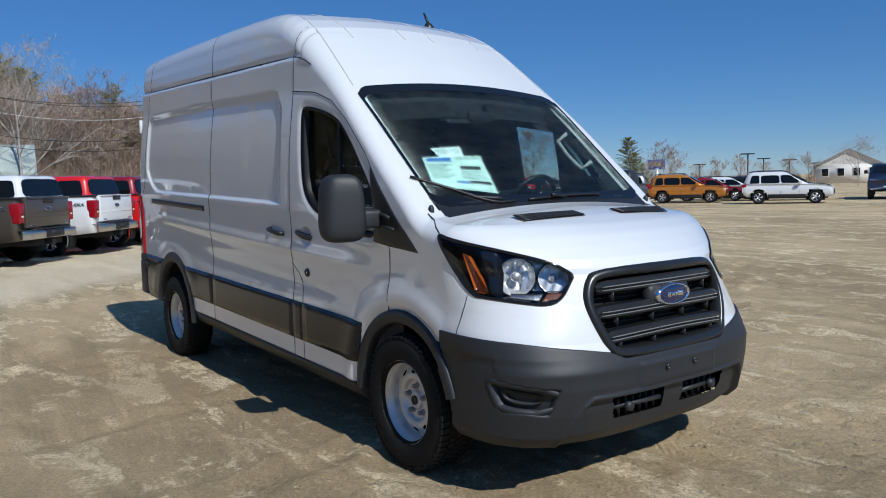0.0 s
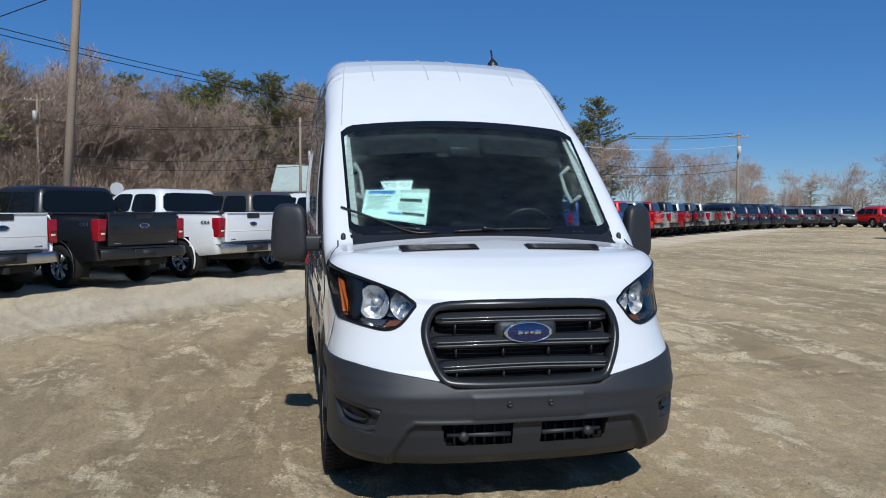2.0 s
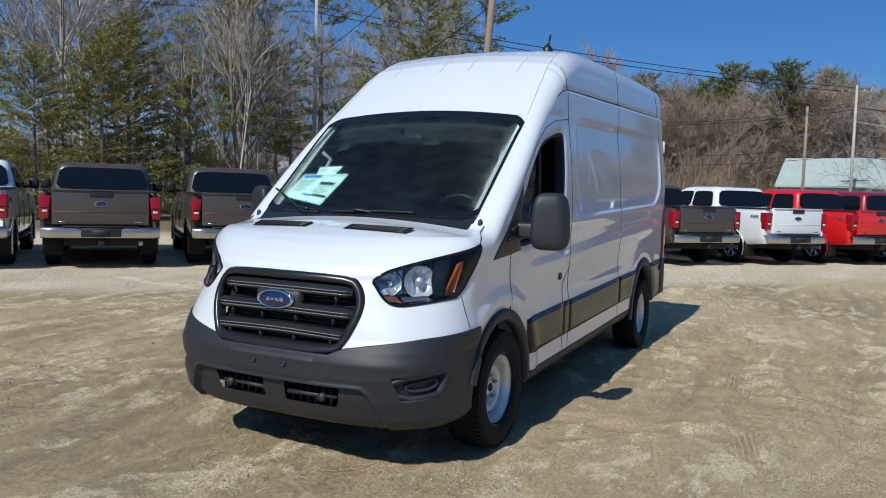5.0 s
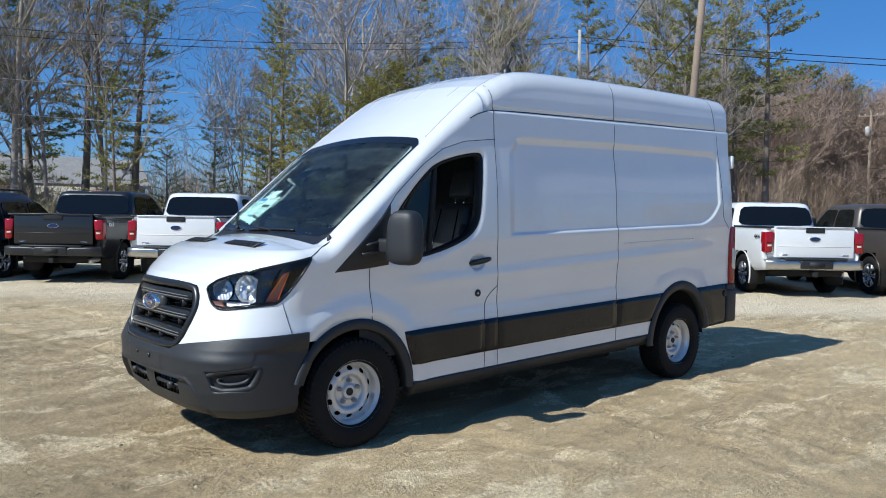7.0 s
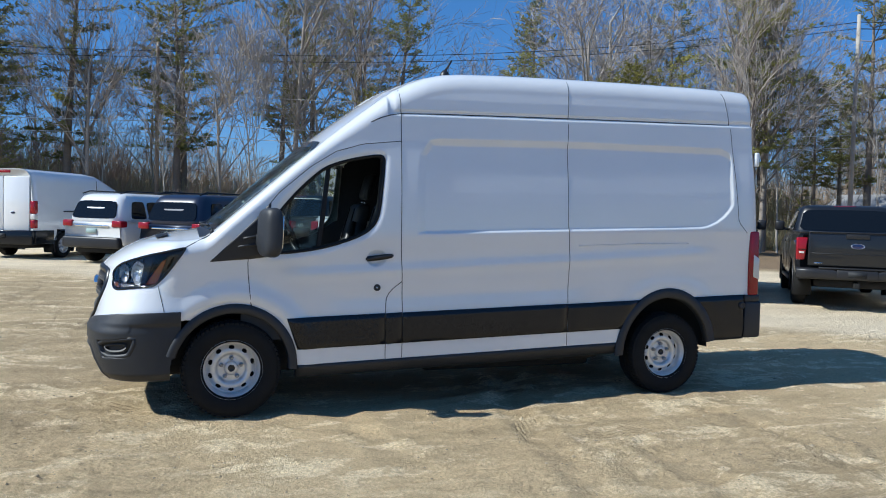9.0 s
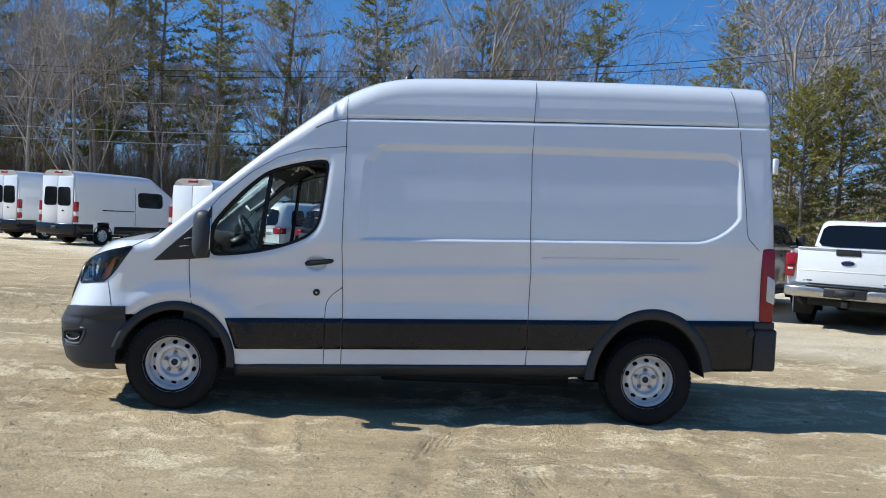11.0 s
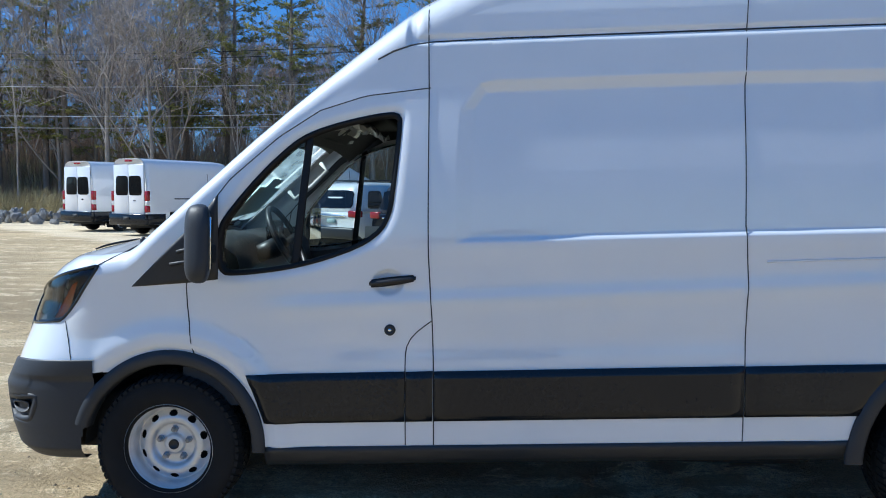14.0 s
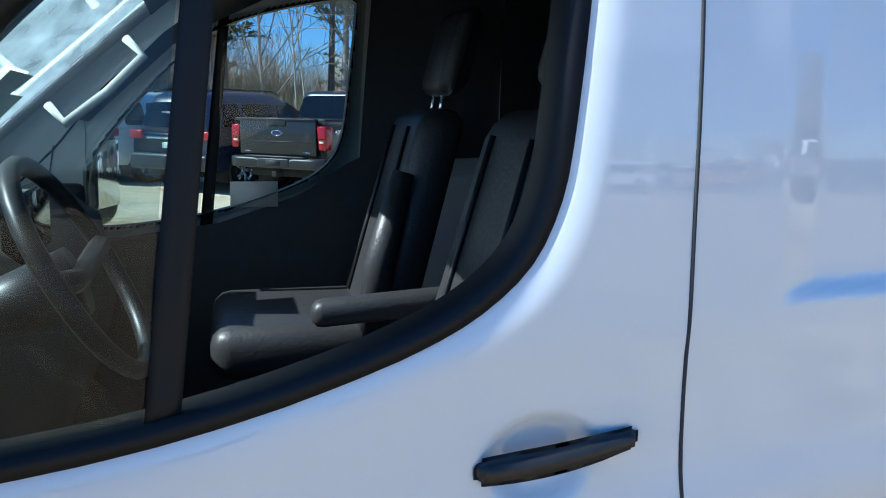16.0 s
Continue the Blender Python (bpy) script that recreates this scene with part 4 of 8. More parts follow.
def build_grille(van):
    gr = new("grille")
    gr.parent = van
    outer, inner = smooth_poly(shrink(GRILLE, -0.012), 2), smooth_poly(shrink(GRILLE, 0.030), 2)
    n = 120
    a, b = resample(outer + outer[:1], n + 1)[:-1], resample(inner + inner[:1], n + 1)[:-1]
    vs, fs = [], []
    for i in range(n):
        m_ = (a[i] + b[i]) / 2
        for p, l_ in ((a[i], 0.012), (a[i], -0.006), (a[i] * 0.8 + b[i] * 0.2, -0.016), (m_, -0.018), (b[i], -0.010), (b[i], 0.055)):
            vs.append(raked((float(nose_x(np.array(p[0]), np.array(p[1]))) + l_, p[0], p[1])))
    for i in range(n):
        k, l = i * 6, ((i + 1) % n) * 6
        for j in range(5):
            fs.append((k + j, k + j + 1, l + j + 1, l + j))
    raw("grille_surround", vs, fs, GRILLE_BLACK, gr, "dark grey grille surround")
    nx = lambda y, z: float(nose_x(np.array(abs(y)), np.array(z)))
    vs, fs = [], []
    for j in range(11):
        z = 0.69 + 0.43 * j / 10
        for i in range(25):
            y = -0.455 + 0.91 * i / 24
            vs.append(raked((nx(y, z) + 0.085, y, z)))
    for j in range(10):
        for i in range(24):
            k = j * 25 + i
            fs.append((k, k + 1, k + 26, k + 25))
    raw("grille_back", vs, fs, LINER, gr)
    for zc, hw in ((1.030, 0.438), (0.918, 0.468), (0.806, 0.440)):
        vs, fs, m = [], [], 40
        prof_ = [(0.060, 0.026), (0.002, 0.030), (-0.010, 0.020), (-0.012, 0.004), (-0.004, 0.000), (-0.004, -0.008), (-0.013, -0.012), (-0.013, -0.022), (-0.004, -0.030), (0.060, -0.026)]
        for i in range(m + 1):
            y = -hw + 2 * hw * i / m
            taper = 1 - 0.45 * max(0, (abs(y) - hw + 0.06) / 0.06) ** 2
            droop = -0.016 * (y / hw) ** 2
            x0 = nx(y, zc)
            for dx, dz in prof_:
                vs.append(raked((x0 + dx + 0.006, y, zc + dz * taper + droop)))
        k = len(prof_)
        for i in range(m):
            for j in range(k - 1):
                fs.append((i * k + j, i * k + j + 1, (i + 1) * k + j + 1, (i + 1) * k + j))
        fs += [tuple(range(k))[::-1], tuple(range(m * k, m * k + k))]
        raw("grille_bar", vs, fs, GRILLE_BLACK, gr, smooth=False)
        # thin beads whose lighter colour paints the highlight along each ridge
        for dz in (0.004, -0.012):
            pts = [raked((nx(y, zc) - 0.007, y, zc + dz - 0.016 * (y / hw) ** 2)) for y in np.linspace(-hw + 0.03, hw - 0.03, 25)]
            part("bar_edge", tube(bmesh.new(), pts, 0.0035, 5), EDGE_GLINT, gr)
    for zc in (1.082, 0.974, 0.862, 0.752):
        for q in (-3, -1, 1, 3):
            y = q * 0.115
            x0 = nx(y, zc)
            part("grille_fin", boxed(x0 + 0.015, x0 + 0.085, y - 0.004, y + 0.004, zc - 0.026 - 0.032, zc + 0.026 - 0.032), BLACK, gr)
        for dz in (-0.012, 0.008):
            pts = [raked((nx(y, zc) + 0.055, y, zc + dz)) for y in np.linspace(-0.43, 0.43, 15)]
            part("grille_rail", tube(bmesh.new(), pts, 0.004, 4), BLACK, gr)
    bm = bmesh.new()
    lathe(bm, [(1.0, 0.03), (1.0, -0.006), (0.93, -0.016), (0.86, -0.014), (0.84, -0.010)], 48, axis="x")
    for v in bm.verts:
        v.co = (-0.985 + v.co.x, v.co.y * 0.124, 0.928 + v.co.z * 0.052)
    badge = part("badge", bm, CHROME, gr, "plain oval badge with a bright rim")
    bm = bmesh.new()
    lathe(bm, [(0.86, -0.009), (0.5, -0.014), (0.0, -0.015)], 48, axis="x")
    for v in bm.verts:
        v.co = (-0.985 + v.co.x, v.co.y * 0.124, 0.928 + v.co.z * 0.052)
    part("badge_face", bm, NAVY, badge)
    bm = bmesh.new()
    for dy, w, h in ((-0.045, 0.016, 0.012), (-0.016, 0.010, 0.008), (0.012, 0.010, 0.008), (0.042, 0.012, 0.012)):
        box(bm, -1.0025, -0.999, dy - w, dy + w, 0.928 - h, 0.928 + h, bevel=0.0)
    part("badge_mark", bm, CHROME, badge)
    part("badge_mount", boxed(-0.975, -0.90, -0.155, 0.155, 0.865, 0.985, bevel=0.03), BUMPER, gr)
    return gr


def glass_point(x, y, d=0.0):
    return raked((x, y, float(top_z(x, y)) + d))


def sheet(name, x0, x1, y0, y1, material, parent, d=0.0, n=12, m=12, label="", thick=0.0):
    """A sheet lying on hood, windscreen or roof; the limits may be functions of y."""
    fx0 = x0 if callable(x0) else (lambda y: x0)
    fx1 = x1 if callable(x1) else (lambda y: x1)
    vs, fs = [], []
    for j in range(m + 1):
        y = y0 + (y1 - y0) * j / m
        for i in range(n + 1):
            x = fx0(y) + (fx1(y) - fx0(y)) * i / n
            vs.append(glass_point(x, y, d))
    for j in range(m):
        for i in range(n):
            k = j * (n + 1) + i
            fs.append((k, k + 1, k + n + 2, k + n + 1))
    return raw(name, vs, fs, material, parent, label)


def build_windscreen(van):
    low = lambda y: -0.198 + 0.055 * (y / 0.8) ** 2 + 0.05 * max(0, (abs(y) - 0.74) / 0.06)
    high = lambda y: 0.650 - 0.050 * max(0, (abs(y) - 0.735) / 0.06)
    ws = new("windscreen")
    ws.parent = van
    sheet("glass_pane", low, high, -0.795, 0.795, WINDSCREEN, ws, 0.004, 16, 32).visible_shadow = False
    sheet("black_border", low, lambda y: low(y) + 0.055, -0.795, 0.795, GLOSS_BLACK, ws, 0.006, 3, 40)
    sheet("black_border", lambda y: high(y) - 0.060, high, -0.795, 0.795, GLOSS_BLACK, ws, 0.006, 4, 40)
    for s_ in (-1, 1):
        sheet("black_border", lambda y: low(y) + 0.05, lambda y: high(y) - 0.035, s_ * 0.776, s_ * 0.795, GLOSS_BLACK, ws, 0.006, 24, 3)
    sheet("cowl", -0.238, lambda y: low(y) + 0.004, -0.78, 0.78, BLACK, van, 0.003, 3, 30, "black plastic cowl below the windscreen")
    for a, b, c in (((-0.19, 0.39), (-0.11, 0.566), (0.0, 0.745)), ((-0.195, 0.03), (-0.175, -0.10), (-0.172, -0.38))):
        w = new("wiper")
        w.parent = van
        pts = [(a[0] * (1 - t) + b[0] * t, a[1] * (1 - t) + b[1] * t) for t in np.linspace(0, 1, 6)]
        part("wiper_arm", tube(bmesh.new(), [glass_point(x, y, 0.035 - 0.006 * i) for i, (x, y) in enumerate(pts)], [0.012, 0.010, 0.009, 0.008, 0.007, 0.006], 6), BLACK, w)
        mid = Vector((b[0], b[1]))
        d = (Vector(c) - Vector(a)).normalized()
        pts = [mid + d * q for q in np.linspace(-0.30, 0.30, 12)]
        part("wiper_blade", tube(bmesh.new(), [glass_point(max(p.x, -0.19), p.y, 0.014) for p in pts], 0.008, 5), BLACK, w)
    # price sheet and hand-written card taped inside the glass
    def paper(name, corners, material, label, bars):
        th = empty(name, label=label, category="paper notice")
        bl, br, tr, tl = [Vector(q) for q in corners]
        pos = lambda u, v, d: glass_point(*((bl * (1 - u) + br * u) * (1 - v) + (tl * (1 - u) + tr * u) * v), d)
        def quad(nm, u0, u1, v0, v1, mt, d):
            vs, fs, n = [], [], 6
            for j in range(n + 1):
                for i in range(n + 1):
                    vs.append(pos(u0 + (u1 - u0) * i / n, v0 + (v1 - v0) * j / n, d))
            for j in range(n):
                for i in range(n):
                    k = j * (n + 1) + i
                    fs.append((k, k + 1, k + n + 2, k + n + 1))
            raw(nm, vs, fs, mt, th)
        quad("sheet", 0, 1, 0, 1, material, -0.006)
        for nm, u0, u1, v0, v1, mt in bars:
            quad(nm, u0, u1, v0, v1, mt, -0.004)
        return th, pos
    bars = [("heading_bar", 0.05, 0.46, 0.84, 0.95, BLUE_INK), ("heading_bar", 0.54, 0.98, 0.90, 0.96, GREY_INK), ("price_bar", 0.56, 0.90, 0.60, 0.70, INK), ("price_bar", 0.62, 0.96, 0.20, 0.28, INK), ("price_bar", 0.40, 0.60, 0.18, 0.24, BLUE_INK)]
    for k in range(9):
        bars.append(("text_bar", 0.05, 0.30 + 0.12 * ((k * 7) % 3) / 2, 0.30 + 0.055 * k, 0.325 + 0.055 * k, GREY_INK))
    for k in range(5):
        bars.append(("text_bar", 0.54, 0.80 + 0.14 * ((k * 5) % 3) / 2, 0.34 + 0.05 * k, 0.36 + 0.05 * k, GREY_INK))
    paper("price_sheet", ((-0.025, 0.720), (-0.112, 0.350), (0.122, 0.286), (0.148, 0.672)), PAPER, "pale green printed price sheet behind the windscreen glass", bars)
    th, pos = paper("stock_card", ((0.135, 0.560), (0.128, 0.398), (0.190, 0.380), (0.198, 0.580)), WHITE_PAPER, "white hand-lettered card behind the windscreen glass", [])
    cu = bpy.data.curves.new("lettering", "FONT")
    cu.body = "T20-923"
    cu.align_x, cu.align_y = "CENTER", "CENTER"
    tmp = new("lettering_tmp", cu)
    me = bpy.data.meshes.new_from_object(tmp.evaluated_get(bpy.context.evaluated_depsgraph_get()))
    bpy.data.objects.remove(tmp)
    w = max(v.co.x for v in me.vertices) - min(v.co.x for v in me.vertices)
    for v in me.vertices:
        v.co = pos(0.5 + v.co.x / w * 0.84, 0.5 + v.co.y * 0.62, -0.003)
    me.materials.append(GREY_INK)
    ob = new("lettering", me)
    ob.parent = th
    bm = bmesh.new()
    bmesh.ops.create_circle(bm, cap_ends=True, segments=28, radius=1.0)
    for v in bm.verts:
        v.co = glass_point(-0.128 + v.co.x * 0.018, 0.60 + v.co.y * 0.05, -0.003)
    ob = finish("oval_sticker", bm, WHITE_PAPER)
    tagged(ob, "small pale oval sticker at the foot of the windscreen", "sticker")


def build_inside(van):
    cab = new("cab")
    cab.parent = van
    part("floor_pan", boxed(-0.62, 3.15, -0.78, 0.78, 0.30, 0.60, bevel=0.03), LINER, van)
    part("rear_floor_pan", boxed(3.10, 4.62, -0.58, 0.58, 0.50, 0.62, bevel=0.03), LINER, van)
    part("rear_axle", tube(bmesh.new(), [(3.75, -0.74, 0.352), (3.75, 0.74, 0.352)], 0.06, 10), LINER, van)
    part("engine_tray", boxed(-0.84, -0.40, -0.46, 0.46, 0.26, 0.95, bevel=0.03), LINER, van)
    part("exhaust_box", boxed(1.6, 3.2, -0.55, 0.3, 0.20, 0.32, bevel=0.04), LINER, van)
    # dashboard, swept across the cab
    prof_ = [(-0.17, 1.33), (-0.05, 1.375), (0.12, 1.385), (0.24, 1.36), (0.31, 1.30), (0.33, 1.20), (0.36, 1.10), (0.30, 0.85), (0.15, 0.62), (-0.2, 0.62)]
    vs, fs = [], []
    for i in range(13):
        y = -0.80 + 1.6 * i / 12
        hump = 0.030 if -0.66 < y < -0.18 else 0.0
        for x, z in prof_:
            vs.append((x + (0.02 if abs(y) < 0.2 else 0), y, z + (hump if 0 < x < 0.32 and z > 1.28 else 0) - 0.02))
    k = len(prof_)
    for i in range(12):
        for j in range(k - 1):
            fs.append((i * k + j, i * k + j + 1, (i + 1) * k + j + 1, (i + 1) * k + j))
    raw("dashboard", vs, fs, INTERIOR, cab, "dark plastic dashboard")
    part("centre_screen", boxed(0.27, 0.31, -0.13, 0.13, 1.30, 1.44, bevel=0.008), GLOSS_BLACK, cab)
    bm = bmesh.new()
    pts = [(0.19 * math.cos(a), 0.19 * math.sin(a)) for a in np.linspace(0, 2 * math.pi, 33)]
    tilt = radians(28)
    tube(bm, [(0.47 - v * math.sin(tilt), -0.43 + u, 1.35 + v * math.cos(tilt)) for u, v in pts], 0.016, 8, cap=False)
    part("steering_wheel", bm, BLACK, cab, "black steering wheel")
    bm = bmesh.new()
    tube(bm, [(0.28, -0.43, 1.26), (0.46, -0.43, 1.33)], [0.045, 0.06], 12)
    tube(bm, [(0.47, -0.60, 1.36), (0.46, -0.43, 1.33), (0.47, -0.26, 1.36)], 0.02, 6)
    part("steering_column", bm, BLACK, cab)
    for s_ in (-1, 1):
        seat = new("seat")
        seat.parent = cab
        yc = s_ * 0.47
        part("seat_base", boxed(0.70, 1.18, yc - 0.22, yc + 0.22, 0.58, 0.90, bevel=0.03), BLACK, seat)
        part("cushion", boxed(0.64, 1.20, yc - 0.26, yc + 0.26, 0.90, 1.05, bevel=0.055, seg=3), SEAT, seat, "charcoal vinyl seat cushion")
        for nm, x0, x1, w, z0, z1, bv in (("backrest", 1.03, 1.17, 0.25, 0.97, 1.62, 0.06), ("headrest", 1.075, 1.165, 0.135, 1.655, 1.90, 0.045)):
            bm = boxed(x0, x1, yc - w, yc + w, z0, z1, bevel=bv, seg=3)
            for v in bm.verts:
                v.co.x += 0.27 * (v.co.z - 0.97)
                if nm == "backrest":
                    v.co.y = yc + (v.co.y - yc) * (1 - 0.22 * max(0.0, (v.co.z - 1.2) / 0.42))
            part(nm, bm, SEAT, seat)
        for dy in (-0.12, 0.12):
            bm = bmesh.new()
            tube(bm, [(1.050, yc + dy, 1.06), (1.100, yc + dy * 0.95, 1.25), (1.188, yc + dy * 0.85, 1.57)], 0.006, 5)
            part("backrest_seam", bm, BLACK, seat)
        if s_ < 0:
            bm = boxed(0.86, 1.18, yc + 0.265, yc + 0.325, 1.165, 1.225, bevel=0.024, seg=3)
            for v in bm.verts:
                v.co.z += 0.06 * (v.co.x - 1.0)
            part("armrest", bm, SEAT, seat, "padded black armrest")
        part("side_bolster", tube(bmesh.new(), [(1.06, yc - 0.225, 1.0), (1.08, yc - 0.235, 1.2), (1.15, yc - 0.215, 1.45)], [0.04, 0.045, 0.03], 10), SEAT, seat)
        for hy in (-0.05, 0.05):
            bm = bmesh.new()
            tube(bm, [(1.285, yc + hy, 1.57), (1.305, yc + hy, 1.69)], 0.007, 6)
            part("headrest_post", bm, CHROME, seat)
        part("buckle", boxed(0.99, 1.025, *sorted((yc - s_ * 0.265, yc - s_ * 0.29)), 1.10, 1.13, bevel=0.006), RED_LENS, seat, "red seat-belt buckle")
        # door card, pillar trims, grab handle
        patch("door_card", [(0.06, 0.55), (1.27, 0.55)], [(0.06, 1.185), (0.36, 1.180), (0.66, 1.210), (0.93, 1.292), (1.10, 1.40), (1.27, 1.46)], INTERIOR, cab, s_, lift=-0.045, n=26, m=8, thick=0, label="dark door lining")
        patch("pillar_trim", [(1.13, 1.40), (1.62, 1.40)], [(1.17, 2.05), (1.62, 2.20)], INTERIOR, cab, s_, lift=-0.06, n=8, m=10, thick=0)
        patch("door_frame_lining", [(0.28, 1.55), (0.56, 1.80), (0.86, 1.94), (1.2, 1.97)], [(0.24, 1.56), (0.54, 1.845), (0.86, 2.00), (1.2, 2.07)], INTERIOR, cab, s_, lift=-0.05, n=16, m=3, thick=0)
        sheet("pillar_lining", lambda y: -0.10, lambda y: 0.60, s_ * 0.735, s_ * 0.800, HEADLINER, cab, -0.035, 20, 3, "pale grey windscreen pillar lining")
        bm = bmesh.new()
        a, b = Vector(glass_point(0.20, s_ * 0.72, -0.07)), Vector(glass_point(0.42, s_ * 0.72, -0.07))
        off = Vector((0.05, -s_ * 0.04, -0.05))
        tube(bm, [a, a + off, a.lerp(b, 0.5) + off * 1.15, b + off, b], 0.014, 8)
        part("grab_handle", bm, HEADLINER, cab, "pale grab handle")
        sheet("sun_visor", 0.50, 0.66, s_ * 0.15, s_ * 0.62, BLACK, cab, -0.09, 4, 6)
    sheet("headliner", 0.60, 1.62, -0.80, 0.80, INTERIOR, cab, -0.20, 8, 10)
    part("overhead_shelf", boxed(0.66, 0.98, -0.72, 0.72, 2.02, 2.06, bevel=0.015), INTERIOR, cab)
    part("shelf_lip", boxed(0.63, 0.655, -0.72, 0.72, 1.90, 2.06, bevel=0.01), INTERIOR, cab)
    part("bulkhead", boxed(1.62, 1.65, -0.84, 0.84, 0.5, 2.30), INTERIOR, cab, "dark bulkhead behind the seats")
    part("rear_view_mirror", boxed(0.44, 0.47, -0.10, 0.10, 1.86, 1.93, bevel=0.012), BLACK, cab)
    # crumpled film left under the shelf
    rf = random.Random(5)
    vs, fs, n = [], [], 18
    for j in range(n + 1):
        for i in range(n + 1):
            u, v = i / n, j / n
            p = Vector((u * 5, v * 9, 2.0))
            vs.append((0.66 + 0.27 * u + 0.02 * noise.noise(p * 0.7), -0.42 + 0.80 * v + 0.02 * rf.random(), 1.985 + 0.05 * noise.noise(p) + 0.025 * noise.noise(p * 2.3) - 0.05 * (2 * u - 1) ** 2))
    for j in range(n):
        for i in range(n):
            k = j * (n + 1) + i
            fs.append((k, k + 1, k + n + 2, k + n + 1))
    tagged(raw("plastic_film", vs, fs, FILM, smooth=False), "crumpled pale plastic film under the cab's overhead shelf", "plastic film")
    # grey card added at the window in place of a blank licence plate
    th = boxed(0.0, 1.0, -0.001, 0.001, 0.0, 1.0)
    for v in th.verts:
        x, z = 0.70 + 0.155 * v.co.x, 1.285 + 0.085 * v.co.z
        v.co = (x, float(flank(x, 1.30)) - 0.036 + v.co.y, z)
    tagged(finish("window_sticker", th, HEADLINER), "plain grey rectangle inside the passenger window standing in for a licence plate", "sticker")


def build_van_trim(van):
    b = new("rear_bumper")
    b.parent = van
    for s_ in (-1, 1):
        part("bumper_corner", boxed(4.59, 4.785, *sorted((s_ * 0.62, s_ * 0.948)), 0.31 + 0.158, 0.655 + 0.158, bevel=0.03, seg=3), BUMPER, b)
        part("bumper_cap", boxed(4.59, 4.755, *sorted((s_ * 0.66, s_ * 0.944)), 0.65 + 0.158, 0.71 + 0.158, bevel=0.01, seg=2), BUMPER, b)
        # roof pressings, drawn as thin grey beads
        for y in (0.12, 0.52):
            pts = [(x, s_ * y) for x in np.linspace(1.10, 4.3, 30)]
            part("roof_groove", tube(bmesh.new(), [glass_point(x, yy, -0.0015) for x, yy in pts], 0.006, 5), GROOVE, van)
        part("roof_groove", tube(bmesh.new(), [glass_point(x, s_ * yy, -0.001) for x, yy in zip(np.linspace(0.67, 1.5, 20), np.linspace(0.785, 0.70, 20))], 0.005, 5), GROOVE, van)
    part("bumper_step", boxed(4.62, 4.82, -0.66, 0.66, 0.31 + 0.158, 0.60 + 0.158, bevel=0.03), BUMPER, b)
    ant = new("roof_aerial")
    ant.parent = van
    x, y = 1.73, -0.53
    z = glass_point(x, y)[2]
    bm = bmesh.new()
    lathe(bm, [(0.045, -0.01), (0.042, 0.02), (0.02, 0.05), (0.0, 0.055)], 16, axis="z", centre=(x, y, z))
    part("aerial_base", bm, BLACK, ant)
    part("aerial_mast", tube(bmesh.new(), [(x, y, z + 0.04), (x + 0.06, y, z + 0.14)], [0.012, 0.007], 6), BLACK, ant)
    # sliding-door runner and handle on the passenger side
    patch("door_runner", [(2.87, 1.218), (4.29, 1.228)], [(2.87, 1.262), (4.29, 1.272)], BLACK, van, 1, lift=0.004, n=30, m=2, label="dark sliding-door runner slot")
    bm = bmesh.new()
    yb = float(flank(1.46, 1.14)) + 0.03
    tube(bm, [raked(p) for p in ((1.39, yb - 0.03, 1.14), (1.41, yb, 1.142), (1.50, yb + 0.006, 1.15), (1.57, yb, 1.158), (1.59, yb - 0.03, 1.16))], 0.016, 10)
    part("sliding_door_handle", bm, BLACK, van, "black plastic pull handle")


build_bumper(VAN)
build_grille(VAN)
build_windscreen(VAN)
build_inside(VAN)
build_van_trim(VAN)

# ---- ground ----
ROW_N = Vector((0.689, 0.725))  # across the parked row
# tyre tracks as arcs: centre, radius, and a turn for where the print breaks off
TRACKS = [(-9.0, -14.0, 14.2, 20), (-9.0, -14.0, 15.9, 75), (4.0, -22.0, 18.3, 40), (4.0, -22.0, 20.0, 110), (30.0, -140.0, 139.2, 10), (30.0, -140.0, 137.6, 60), (-60.0, -30.0, 60.2, 35), (-60.0, -30.0, 58.5, 95),
          (-16.0, 9.5, 13.4, 50), (-16.0, 9.5, 11.7, 5), (12.0, -4.0, 10.2, 80), (9.5, -10.5, 6.2, 15),
          (2.0, -60.0, 55.5, 25), (2.0, -60.0, 57.1, 65), (-46.0, -8.0, 47.3, 0), (-46.0, -8.0, 48.9, 45), (60.0, -2.0, 56.2, 90)]


